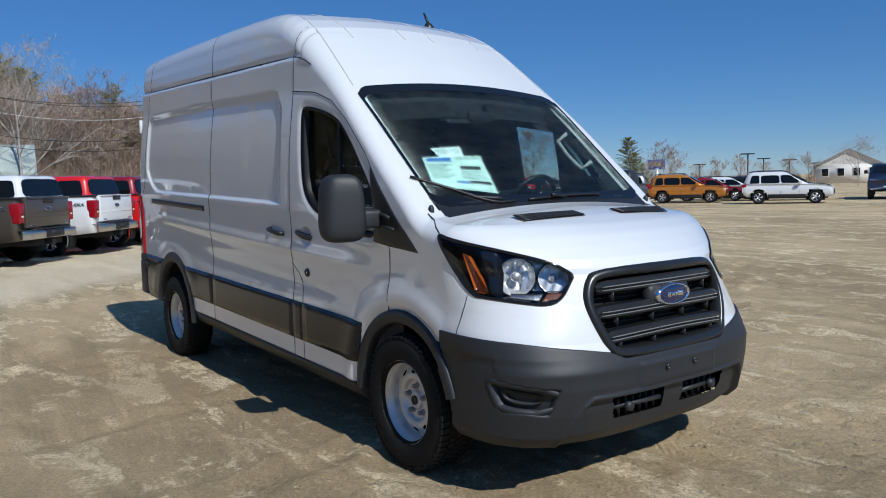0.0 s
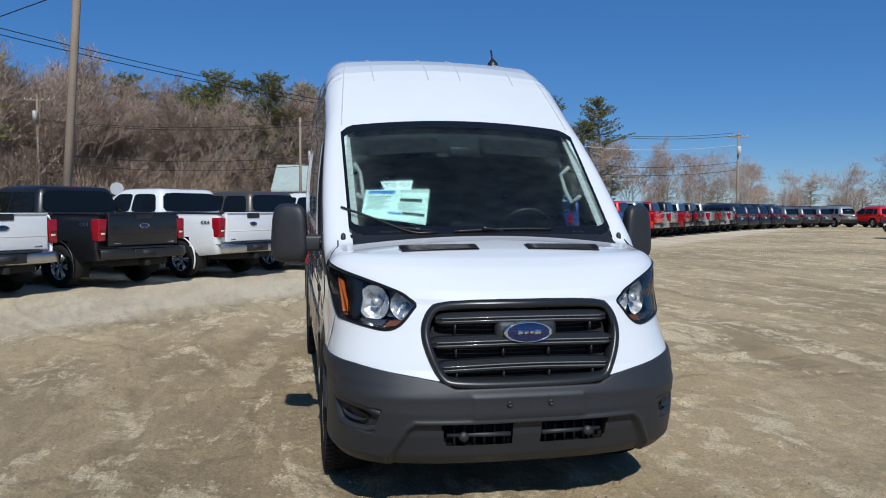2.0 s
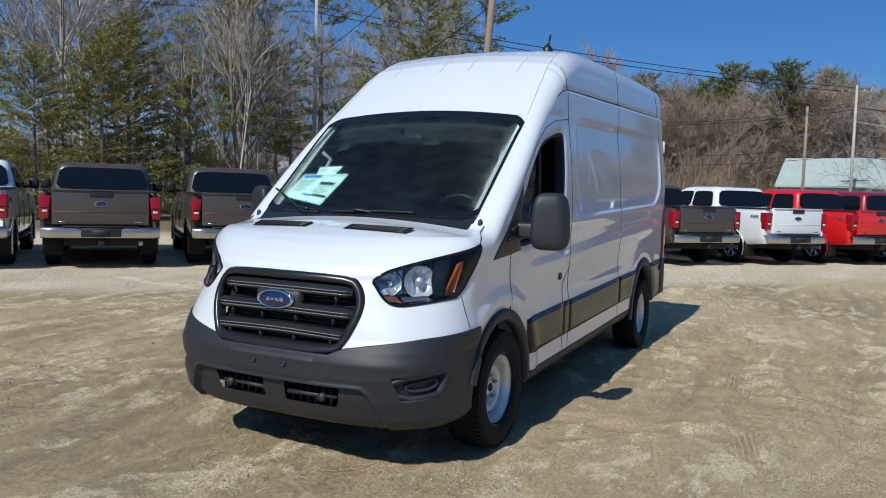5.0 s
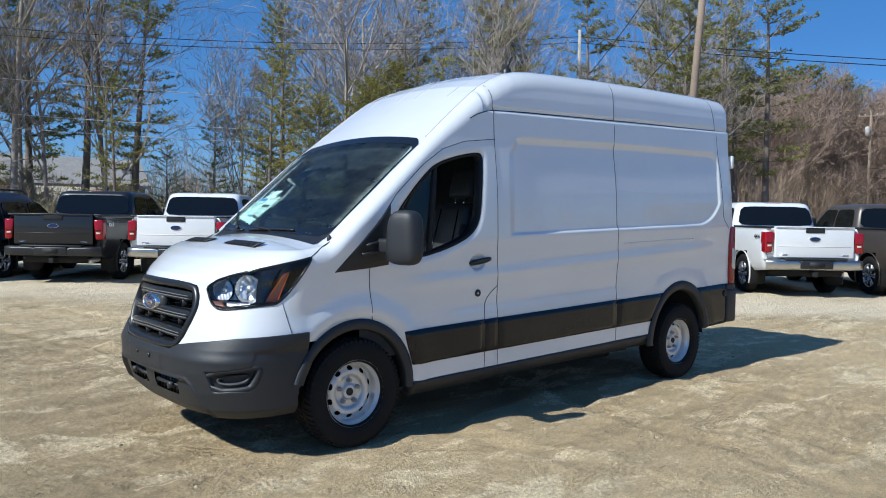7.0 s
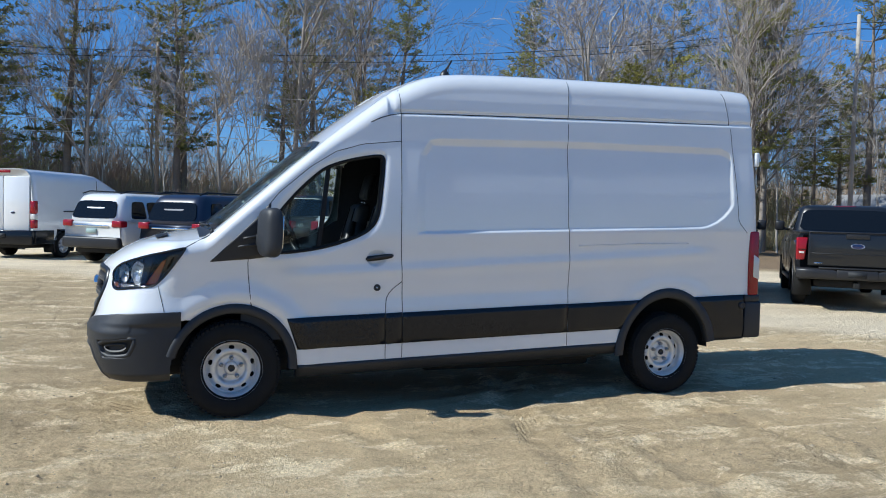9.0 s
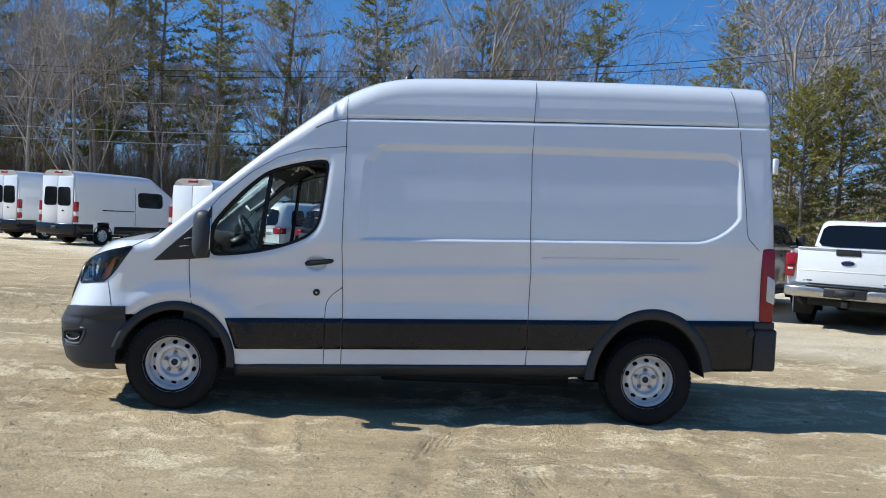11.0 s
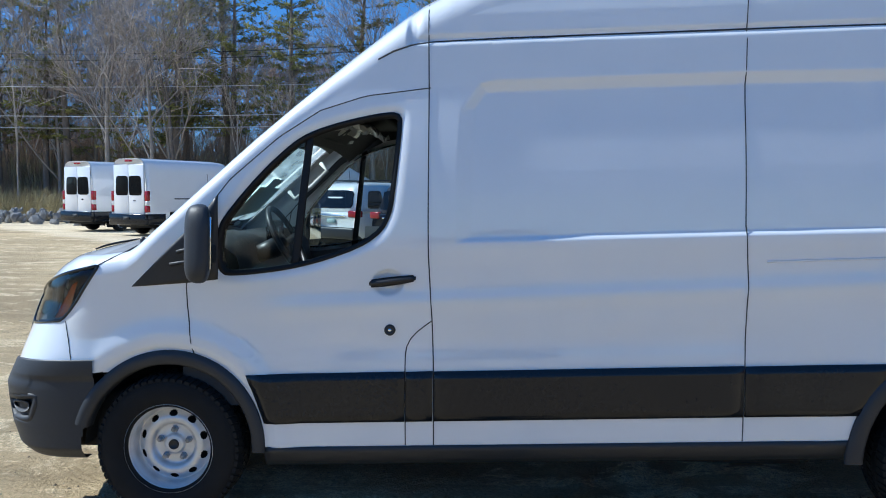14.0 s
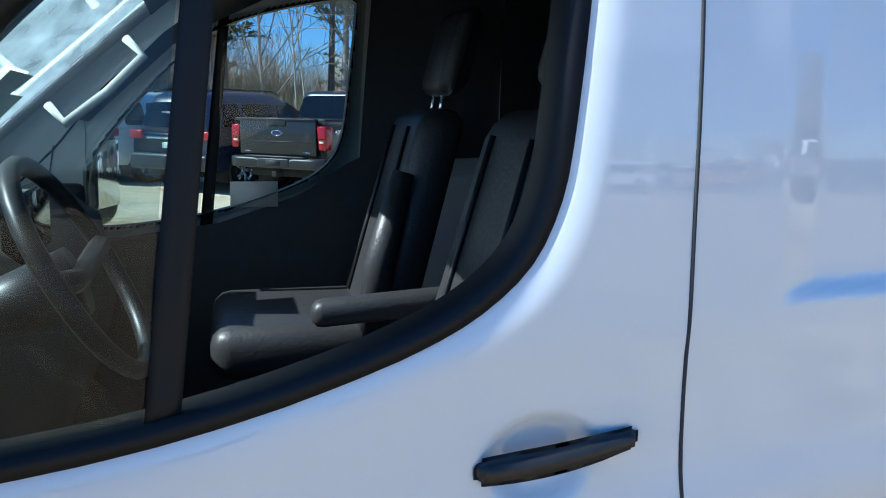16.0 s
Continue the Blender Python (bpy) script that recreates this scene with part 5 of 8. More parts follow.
def dirt_material():
    m = bpy.data.materials.new("packed_dirt")
    m.use_nodes = True
    nt = m.node_tree
    L = nt.links.new
    b = nt.nodes["Principled BSDF"]
    b.inputs["Roughness"].default_value = 0.95
    b.inputs["Specular IOR Level"].default_value = 0.15
    tc = nt.nodes.new("ShaderNodeTexCoord")

    def noise_(scale, detail=6, rough=0.6, distort=0.0, squash=None):
        n = nt.nodes.new("ShaderNodeTexNoise")
        n.inputs["Scale"].default_value, n.inputs["Detail"].default_value = scale, detail
        n.inputs["Roughness"].default_value, n.inputs["Distortion"].default_value = rough, distort
        src = tc.outputs["Object"]
        if squash:
            mp = nt.nodes.new("ShaderNodeMapping")
            mp.inputs["Rotation"].default_value = (0, 0, squash[0])
            mp.inputs["Scale"].default_value = (squash[1], squash[2], 1)
            L(src, mp.inputs["Vector"])
            src = mp.outputs["Vector"]
        L(src, n.inputs["Vector"])
        return n.outputs["Fac"]

    def ramp(v, lo, hi):
        r = nt.nodes.new("ShaderNodeMapRange")
        r.interpolation_type = "SMOOTHSTEP"
        r.inputs["From Min"].default_value, r.inputs["From Max"].default_value = lo, hi
        L(v, r.inputs["Value"])
        return r.outputs["Result"]

    def math_(op, a, b_):
        n = nt.nodes.new("ShaderNodeMath")
        n.operation = op
        for k, v in enumerate((a, b_)):
            if isinstance(v, (int, float)):
                n.inputs[k].default_value = v
            else:
                L(v, n.inputs[k])
        return n.outputs[0]

    def mix(f, a, c):
        n = nt.nodes.new("ShaderNodeMix")
        n.data_type = "RGBA"
        L(f, n.inputs["Factor"])
        for k, v in ((6, a), (7, c)):
            if isinstance(v, tuple):
                n.inputs[k].default_value = (*v, 1)
            else:
                L(v, n.inputs[k])
        return n.outputs[2]

    dark_tan, tan, pale = (0.40, 0.302, 0.178), (0.60, 0.455, 0.268), (0.88, 0.725, 0.475)
    streak = noise_(1.0, 6, 0.66, 0.8, (radians(8), 0.30, 1.7))
    scuff = noise_(1.5, 8, 0.72, 0.9, (radians(8), 0.40, 1.3))
    spots = noise_(3.4, 9, 0.74, 0.5)
    fine = noise_(38, 7, 0.78)
    broad = noise_(0.22, 3, 0.5)
    col = mix(ramp(math_("ADD", math_("MULTIPLY", broad, 0.6), math_("MULTIPLY", streak, 0.5)), 0.45, 0.65), dark_tan, tan)
    patch_ = math_("MULTIPLY", ramp(math_("ADD", math_("MULTIPLY", spots, 0.42), math_("MULTIPLY", scuff, 0.60)), 0.520, 0.575), math_("ADD", 0.35, math_("MULTIPLY", ramp(fine, 0.42, 0.55), 0.65)))
    strewn = math_("ADD", 0.42, math_("MULTIPLY", ramp(noise_(0.55, 4, 0.6, 0.4), 0.40, 0.54), 0.58))
    col = mix(math_("MULTIPLY", patch_, strewn), col, pale)
    # ribbed tyre prints along the tracks: pressed, a little darker, broken off where the tyre lifted
    ribs = None
    wander = math_("MULTIPLY", noise_(0.4, 2, 0.5), 0.06)
    for cx, cy, r, shift in TRACKS:
        near_ = nt.nodes.new("ShaderNodeVectorMath")
        near_.operation = "DISTANCE"
        near_.inputs[1].default_value = (cx, cy, 0)
        L(tc.outputs["Object"], near_.inputs[0])
        d = math_("ADD", math_("SUBTRACT", near_.outputs["Value"], r + 0.05), wander)
        inside_ = math_("SUBTRACT", 1.0, ramp(math_("ABSOLUTE", d, 0.0), 0.085, 0.125))
        broken = ramp(noise_(1.0, 6, 0.70, 0.5, (radians(shift), 1.0, 1.15)), 0.53, 0.62)
        one = math_("MULTIPLY", math_("MULTIPLY", inside_, broken), math_("ADD", 0.55, math_("MULTIPLY", math_("SINE", math_("MULTIPLY", d, 165.0), 0.0), 0.45)))
        ribs = one if ribs is None else math_("MAXIMUM", ribs, one)
    col = mix(math_("MULTIPLY", ribs, 0.35), col, dark_tan)
    # the pale driven lane along the parked row
    dot = nt.nodes.new("ShaderNodeVectorMath")
    dot.operation = "DOT_PRODUCT"
    dot.inputs[1].default_value = (ROW_N.x, ROW_N.y, 0)
    L(tc.outputs["Object"], dot.inputs[0])
    across = math_("ADD", dot.outputs["Value"], math_("MULTIPLY", noise_(0.35, 4, 0.55), 2.2))
    lane = math_("MULTIPLY", ramp(across, 7.6, 8.9), math_("SUBTRACT", 1.0, ramp(across, 21, 25)))
    lane_col = mix(ramp(noise_(0.8, 5, 0.6, 0.3, (radians(-43), 0.3, 1.2)), 0.3, 0.7), (0.66, 0.54, 0.365), (0.82, 0.69, 0.49))
    col = mix(math_("MULTIPLY", lane, 0.92), col, lane_col)
    woods = ramp(across, 22, 26)
    litter = mix(noise_(3.0, 6), (0.17, 0.12, 0.075), (0.33, 0.235, 0.145))
    col = mix(woods, col, litter)
    vary = nt.nodes.new("ShaderNodeMapRange")
    L(noise_(55, 8, 0.8), vary.inputs["Value"])
    vary.inputs["To Min"].default_value, vary.inputs["To Max"].default_value = 0.50, 1.50
    vary.inputs["From Min"].default_value, vary.inputs["From Max"].default_value = 0.24, 0.76
    sc = nt.nodes.new("ShaderNodeVectorMath")
    sc.operation = "SCALE"
    L(col, sc.inputs[0])
    L(vary.outputs["Result"], sc.inputs["Scale"])
    L(sc.outputs["Vector"], b.inputs["Base Color"])
    # relief: lumps, grit, and the tyre prints
    h = math_("ADD", math_("MULTIPLY", noise_(9, 8, 0.70), 1.0), math_("MULTIPLY", noise_(34, 7, 0.78), 0.65))
    h = math_("SUBTRACT", h, math_("MULTIPLY", math_("MULTIPLY", ribs, math_("ADD", 0.1, noise_(26, 4, 0.6))), 0.36))
    bp = nt.nodes.new("ShaderNodeBump")
    bp.inputs["Strength"].default_value, bp.inputs["Distance"].default_value = 1.0, 0.044
    L(h, bp.inputs["Height"])
    L(bp.outputs["Normal"], b.inputs["Normal"])
    return m


def spread(lo, hi, step, far):
    mid = list(np.arange(lo, hi + 1e-6, step))
    d, a, b = step, [lo], [hi]
    while b[-1] < far:
        d *= 1.28
        a.append(a[-1] - d)
        b.append(b[-1] + d)
    return np.array(a[:0:-1] + mid + b[1:])


def speck(ix, iy, seed):
    """A repeatable number from -1 to 1 for each lattice point."""
    s_ = np.sin(ix * 127.1 + iy * 311.7 + seed * 74.7) * 43758.5453
    return (s_ - np.floor(s_)) * 2 - 1


def hills(x, y, seed):
    """Smooth value noise over arrays."""
    ix, iy = np.floor(x), np.floor(y)
    fx, fy = x - ix, y - iy
    fx, fy = fx * fx * fx * (fx * (fx * 6 - 15) + 10), fy * fy * fy * (fy * (fy * 6 - 15) + 10)
    a = speck(ix, iy, seed) * (1 - fx) + speck(ix + 1, iy, seed) * fx
    b = speck(ix, iy + 1, seed) * (1 - fx) + speck(ix + 1, iy + 1, seed) * fx
    return 0.7 * (a * (1 - fy) + b * fy)


def ground_height(x, y):
    """Height of the dirt at x and y (arrays): swells, clods, drag marks, ruts and the tyres' dents."""
    x, y = np.asarray(x, float), np.asarray(y, float)
    h = 0.022 * hills(x * 0.9, y * 0.9, 1) + 0.016 * hills(x * 2.3, y * 2.3, 2) + 0.006 * hills(x * 6.0, y * 6.0, 3) + 0.006 * hills(x * 11, y * 11, 4)
    u, v = x * 0.966 + y * 0.259, -x * 0.259 + y * 0.966
    h += 0.022 * hills(u * 0.6, v * 3.4, 5) + 0.016 * hills(u * 1.1, v * 6.0, 6) + 0.009 * hills(u * 1.6, v * 12.0, 7)
    rough_ = np.clip(hills(x * 0.8, y * 0.8, 8) - 0.02, 0, 1)
    h += rough_ * (0.045 * np.abs(hills(x * 7, y * 7, 9)) + 0.055 * np.abs(hills(x * 15, y * 15, 10)) - 0.015)
    for cx, cy, r, _ in TRACKS:
        d = np.hypot(x - cx, y - cy) - r
        worn = np.clip(0.55 + 1.6 * hills(x * 0.7 + r, y * 0.7, 13), 0.05, 1)
        h += worn * -0.018 * np.exp(-((d / 0.11) ** 2)) + worn * (0.012 + 0.012 * hills(x * 5, y * 5, 11)) * np.exp(-(((np.abs(d) - 0.19) / 0.07) ** 2))
    h *= np.exp(-((x * x + y * y) / 500.0))
    for wx in (0.0, 3.75):
        for wy in (-0.83, 0.83):
            q = np.hypot((x - wx) / 0.30, (y - wy) / 0.20)
            h *= 1 - np.exp(-(q**4))
            h += (0.018 + 0.014 * hills(x * 14, y * 14, 12)) * np.exp(-(((q - 1.45) / 0.35) ** 2))
    return h - 0.004


gx, gy = spread(-7.5, 9.0, 0.032, 2600), spread(-9.0, 6.5, 0.032, 2600)
mx_, my_ = np.meshgrid(gx, gy)
mz_ = np.where((np.abs(mx_) < 60) & (np.abs(my_) < 60), ground_height(mx_, my_), -0.004)
nx = len(gx)
ga = (np.arange(len(gy) - 1)[:, None] * nx + np.arange(nx - 1)[None]).ravel()
GROUND = raw("ground", np.stack([mx_, my_, mz_], -1).reshape(-1, 3).tolist(), np.stack([ga, ga + 1, ga + nx + 1, ga + nx], 1).tolist(), dirt_material())
tagged(GROUND, "packed sandy dirt lot with pale gravel and tyre tracks", "ground", kind="structure")

# loose stones
rs = np.random.RandomState(4)
px_, py_ = rs.uniform(-8, 9.5, 42000), rs.uniform(-9, 7, 42000)
keep = rs.rand(42000) < 0.26 + 0.8 * np.clip(hills(px_ * 0.8, py_ * 0.8, 8), 0, 1)
px_, py_ = px_[keep], py_[keep]
pz_ = ground_height(px_, py_)
sv, sf = [], []
for x, y, z in zip(px_.tolist(), py_.tolist(), pz_.tolist()):
    r = 0.0025 + 0.009 * rs.rand() ** 3 + (0.014 if rs.rand() < 0.008 else 0)
    z += r * 0.25
    k = len(sv)
    a = rs.rand() * 6.28
    sx, sy, sz = r * rs.uniform(0.8, 1.5), r * rs.uniform(0.7, 1.1), r * rs.uniform(0.5, 0.9)
    for px, py, pz in ((1, 0, 0), (0, 1, 0), (-1, 0, 0), (0, -1, 0), (0.2, 0.1, 1), (0, 0, -1)):
        u, v = px * sx, py * sy
        sv.append((x + u * math.cos(a) - v * math.sin(a), y + u * math.sin(a) + v * math.cos(a), z + pz * sz))
    sf += [(k, k + 1, k + 4), (k + 1, k + 2, k + 4), (k + 2, k + 3, k + 4), (k + 3, k, k + 4), (k + 1, k, k + 5), (k + 2, k + 1, k + 5), (k + 3, k + 2, k + 5), (k, k + 3, k + 5)]
tagged(raw("gravel", sv, sf, STONE, smooth=False), "loose tan gravel scattered over the dirt lot", "gravel", kind="stuff")

# ---- parked vehicles (built with the tail at x = 0, nose to +x) ----
CAR_GLASS = mat("dark_car_glass", (0.006, 0.007, 0.008), rough=0.03, spec=0.4, vary=0.1)
PLATED = mat("plated_bumper", (0.50, 0.50, 0.49), rough=0.30, metal=1.0, vary=0.10, grain=9)
PAINTS = {
    "white": paint("truck_white", (0.76, 0.77, 0.78)),
    "black": paint("truck_black", (0.008, 0.0085, 0.010), coat=0.45),
    "brown": paint("truck_stone_grey", (0.080, 0.066, 0.055), 0.25, coat=0.5),
    "red": paint("truck_red", (0.62, 0.008, 0.008)),
    "maroon": paint("truck_dark_red", (0.24, 0.005, 0.010), 0.05),
    "blue": paint("truck_blue", (0.006, 0.045, 0.30), 0.08),
    "silver": paint("truck_silver", (0.42, 0.45, 0.45), 0.5),
    "navy": paint("truck_navy", (0.008, 0.015, 0.040), 0.1, coat=0.45),
    "orange": paint("car_orange", (0.55, 0.20, 0.02), 0.3),
    "grey": paint("car_grey", (0.13, 0.14, 0.15), 0.4),
}


def ring_loft(levels, n=40, power=6.0):
    """Stacked rounded rectangles: (z, x0, x1, half width) from below to above, closed on top."""
    vs, fs = [], []
    for z, x0, x1, w in levels:
        for k in range(n):
            a = 2 * math.pi * (k + 0.5) / n
            c, s_ = math.cos(a), math.sin(a)
            q = (abs(c) ** power + abs(s_) ** power) ** (-1 / power)
            vs.append(((x0 + x1) / 2 + c * q * (x1 - x0) / 2, s_ * q * w, z))
    for j in range(len(levels) - 1):
        for k in range(n):
            fs.append((j * n + k, j * n + (k + 1) % n, (j + 1) * n + (k + 1) % n, (j + 1) * n + k))
    fs.append(tuple((len(levels) - 1) * n + k for k in range(n)))
    fs.append(tuple(range(n))[::-1])
    return vs, fs


def side_loft(outline, width, arches, radius):
    """A body from x-stations: outline gives (x, z_bottom, z_top); width gives (t, half width) from bottom to top; wheel openings are left out."""
    xs = np.arange(outline[0][0], outline[-1][0] + 1e-6, 0.07)
    o = np.array(outline)
    t = np.array(width)
    m = len(t)
    ends = np.clip(np.minimum(xs - xs[0], xs[-1] - xs) / 0.12, 0, 1) ** 0.5
    vs, fs = [], []
    for i, x in enumerate(xs):
        zb, zt = np.interp(x, o[:, 0], o[:, 1]), np.interp(x, o[:, 0], o[:, 2])
        half = []
        for u, w in t:
            half.append((x, w * (0.93 + 0.07 * ends[i]), zb + (zt - zb) * u))
        vs += half + [(a, -b, c) for a, b, c in half]
    for i in range(len(xs) - 1):
        for s_ in (0, 1):
            for j in range(m - 1):
                a = i * 2 * m + s_ * m + j
                f = (a, a + 2 * m, a + 2 * m + 1, a + 1)
                c = np.mean([vs[q] for q in f], axis=0)
                if any(math.hypot(c[0] - ax, c[2] - az) < radius for ax, az in arches):
                    continue
                fs.append(f if s_ else f[::-1])
        a = i * 2 * m + m - 1
        fs.append((a, a + 2 * m, a + 3 * m, a + m))
    for i in (0, len(xs) - 1):
        k = i * 2 * m
        for j in range(m - 1):
            f = (k + j, k + j + 1, k + m + j + 1, k + m + j)
            fs.append(f if i == 0 else f[::-1])
    return vs, fs


def car_wheel(parent, x, y, r, side, rim=ALLOY, width=0.24, spokes=6):
    w = new("wheel")
    w.parent = parent
    w.location = (x, y, r)
    bm = bmesh.new()
    h = width / 2
    lathe(bm, [(r * 0.60, -h * 0.8), (r * 0.72, -h), (r * 0.92, -h), (r, -h * 0.75), (r, h * 0.75), (r * 0.92, h), (r * 0.72, h), (r * 0.60, h * 0.8)], 32, flip=side)
    part("tyre", bm, TYRE, w)
    bm = bmesh.new()
    lathe(bm, [(r * 0.62, h * 0.85), (r * 0.58, h * 0.80), (r * 0.56, h * 0.2)], 32, flip=side)
    for k in range(spokes):
        a = 2 * math.pi * k / spokes
        for d in (-0.16, 0.16):
            pts = [(0.05 * math.cos(a), side * h * 0.62, 0.05 * math.sin(a)), (r * 0.58 * math.cos(a + d), side * h * 0.72, r * 0.58 * math.sin(a + d))]
            tube(bm, pts, [0.030, 0.022], 5)
    lathe(bm, [(0.065, h * 0.5), (0.06, h * 0.75), (0.0, h * 0.78)], 14, flip=side)
    part("rim", bm, rim, w)
    bm = bmesh.new()
    lathe(bm, [(r * 0.57, h * 0.15), (0.0, h * 0.15)], 24, flip=side)
    part("brake_disc", bm, LINER, w)
    return w


def arch_trim(parent, x, z, r, y, side, material):
    pts = [(x + r * math.cos(a), side * y, z + r * math.sin(a)) for a in np.linspace(radians(-25), radians(205), 24)]
    part("arch_trim", tube(bmesh.new(), pts, 0.017, 6), material, parent)
    vs, fs = [], []
    n = 18
    for k in range(n + 1):
        a = radians(-25) + radians(230) * k / n
        for yy in (y - 0.01, y - 0.32):
            vs.append((x + (r + 0.04) * math.cos(a), side * yy, z + (r + 0.04) * math.sin(a)))
    for k in range(n):
        fs.append((2 * k, 2 * k + 1, 2 * k + 3, 2 * k + 2))
    vs.append((x, side * (y - 0.32), z))
    for k in range(n):
        fs.append((2 * k + 1, 2 * n + 2, 2 * k + 3))
    raw("wheel_housing", vs, fs, LINER, parent)


def pane(name, corners, parent, material=None, push=(0, 0, 0), label=""):
    """A glass pane with rounded corners through four corners, with a thickness."""
    q = [Vector(c) + Vector(push) for c in corners]
    vs, fs = [], []
    n = 28
    for k in range(n):
        a = 2 * math.pi * (k + 0.5) / n
        c, s_ = math.cos(a), math.sin(a)
        s = (abs(c) ** 8 + abs(s_) ** 8) ** (-1 / 8)
        u, v = 0.5 + 0.5 * c * s, 0.5 + 0.5 * s_ * s
        p = (q[0] * (1 - u) + q[1] * u) * (1 - v) + (q[3] * (1 - u) + q[2] * u) * v
        vs += [p, p - Vector(push) * 3]
    nr = (q[1] - q[0]).cross(q[3] - q[0])
    order = list(range(0, 2 * n, 2))
    fs.append(tuple(order if nr.dot(Vector(push)) > 0 else order[::-1]))
    for k in range(n):
        fs.append((2 * k, 2 * ((k + 1) % n), 2 * ((k + 1) % n) + 1, 2 * k + 1))
    return raw(name, [tuple(v) for v in vs], fs, material or CAR_GLASS, parent, label, smooth=False)


def lettering(words):
    """A mesh of upright letters about one unit high, centred on its origin."""
    cu = bpy.data.curves.new("lettering", "FONT")
    cu.body = words
    cu.align_x, cu.align_y = "CENTER", "CENTER"
    cu.extrude = 0.004
    tmp = new("lettering_tmp", cu)
    me = bpy.data.meshes.new_from_object(tmp.evaluated_get(bpy.context.evaluated_depsgraph_get()))
    bpy.data.objects.remove(tmp)
    return me


def pickup(colour, label, chrome=True, bed_badge=True):
    """A crew-cab pickup."""
    P = PAINTS[colour]
    dark = PLATED if chrome else BLACK
    t = empty("pickup_truck", label=label, category="pickup truck", group="parked vehicles")
    arches = ((1.22, 0.42), (4.92, 0.42))
    wid = [(0.0, 0.90), (0.08, 0.955), (0.22, 0.985), (0.45, 1.0), (0.60, 0.998), (0.78, 0.985), (0.92, 0.965), (1.0, 0.93)]
    vs, fs = side_loft([(0.06, 0.55, 1.39), (0.6, 0.50, 1.40), (1.8, 0.44, 1.41), (1.86, 0.44, 1.36), (4.0, 0.44, 1.33), (4.3, 0.44, 1.32), (5.0, 0.44, 1.27), (5.6, 0.46, 1.17), (5.82, 0.55, 1.05)], wid, arches, 0.47)
    raw("body", vs, fs, P, t)
    # cab
    levels = []
    for z, xr, xf, w in ((1.28, 1.80, 4.25, 0.955), (1.40, 1.815, 4.10, 0.94), (1.60, 1.86, 3.80, 0.895), (1.78, 1.905, 3.52, 0.845), (1.87, 1.935, 3.36, 0.812), (1.92, 1.985, 3.22, 0.768), (1.945, 2.10, 3.05, 0.68), (1.955, 2.30, 2.95, 0.55)):
        levels.append((z, xr, xf, w))
    vs, fs = ring_loft(levels, 64, 16)
    raw("cab", vs, fs, P, t)
    pane("rear_window", [(1.822, 0.845, 1.43), (1.822, -0.845, 1.43), (1.930, -0.755, 1.85), (1.930, 0.755, 1.85)], t, push=(-0.014, 0, 0.004))
    pane("windscreen", [(4.06, -0.80, 1.42), (4.06, 0.80, 1.42), (3.36, 0.64, 1.85), (3.36, -0.64, 1.85)], t, push=(0.02, 0, 0.02))
    for s_ in (-1, 1):
        for x0, x1, x2, x3 in ((1.98, 2.78, 2.74, 2.08), (2.84, 3.72, 3.28, 2.80)):
            pane("side_window", [(x0, s_ * 0.935, 1.42), (x1, s_ * 0.935, 1.42), (x2, s_ * 0.832, 1.82), (x3, s_ * 0.832, 1.82)], t, push=(0, s_ * 0.012, 0.004))
        car_wheel(t, 1.22, s_ * 0.85, 0.405, s_)
        car_wheel(t, 4.92, s_ * 0.85, 0.405, s_)
        arch_trim(t, 1.22, 0.42, 0.475, 0.985, s_, BLACK if not chrome else P)
        arch_trim(t, 4.92, 0.42, 0.475, 0.975, s_, BLACK if not chrome else P)
        bm = boxed(0.012, 0.24, *sorted((s_ * 0.805, s_ * 0.996)), 0.90, 1.31, bevel=0.022, seg=2)
        for v in bm.verts:
            if abs(v.co.y) < 0.9:
                v.co.y = s_ * (abs(v.co.y) + 0.045 * (1.31 - v.co.z) / 0.41)
        tl = part("tail_lamp", bm, RED_LENS, t)
        part("lamp_strip", boxed(0.004, 0.016, *sorted((s_ * 0.865, s_ * 0.950)), 1.02, 1.055, bevel=0.003, seg=1), CLEAR_LENS, tl)
        part("lamp_rim", boxed(0.006, 0.02, *sorted((s_ * 0.84, s_ * 0.975)), 1.085, 1.10, bevel=0.003, seg=1), GLOSS_BLACK, tl)
        bm = boxed(3.42, 3.56, *sorted((s_ * 1.03, s_ * 1.22)), 1.40, 1.62, bevel=0.04)
        part("wing_mirror", bm, BLACK, t)
        part("mirror_arm", tube(bmesh.new(), [(3.50, s_ * 0.93, 1.42), (3.50, s_ * 1.06, 1.46)], 0.03, 6), BLACK, t)
        for hx in (2.62, 3.52):
            part("door_handle", boxed(hx - 0.11, hx + 0.11, *sorted((s_ * 0.985, s_ * 1.018)), 1.17, 1.205, bevel=0.012), P, t)
        for gx_ in (1.88, 2.80, 3.90):
            part("panel_gap", tube(bmesh.new(), [(gx_, s_ * 0.997, 0.62), (gx_, s_ * 1.002, 0.95), (gx_, s_ * 0.972, 1.33)], 0.006, 4), SEAM, t)
        part("side_step", boxed(2.0, 4.2, *sorted((s_ * 0.86, s_ * 1.0)), 0.40, 0.46, bevel=0.02), BLACK, t)
    # open bed: rails, black block standing in for the shade inside, tailgate
    part("bed_floor", boxed(0.10, 1.78, -0.80, 0.80, 0.95, 1.412), BLACK, t)
    for s_ in (-1, 1):
        part("bed_rail", boxed(0.06, 1.80, *sorted((s_ * 0.80, s_ * 0.955)), 1.385, 1.425, bevel=0.012), BLACK, t)
    g = part("tailgate", boxed(0.0, 0.10, -0.80, 0.80, 0.80, 1.40, bevel=0.018, seg=3), P, t)
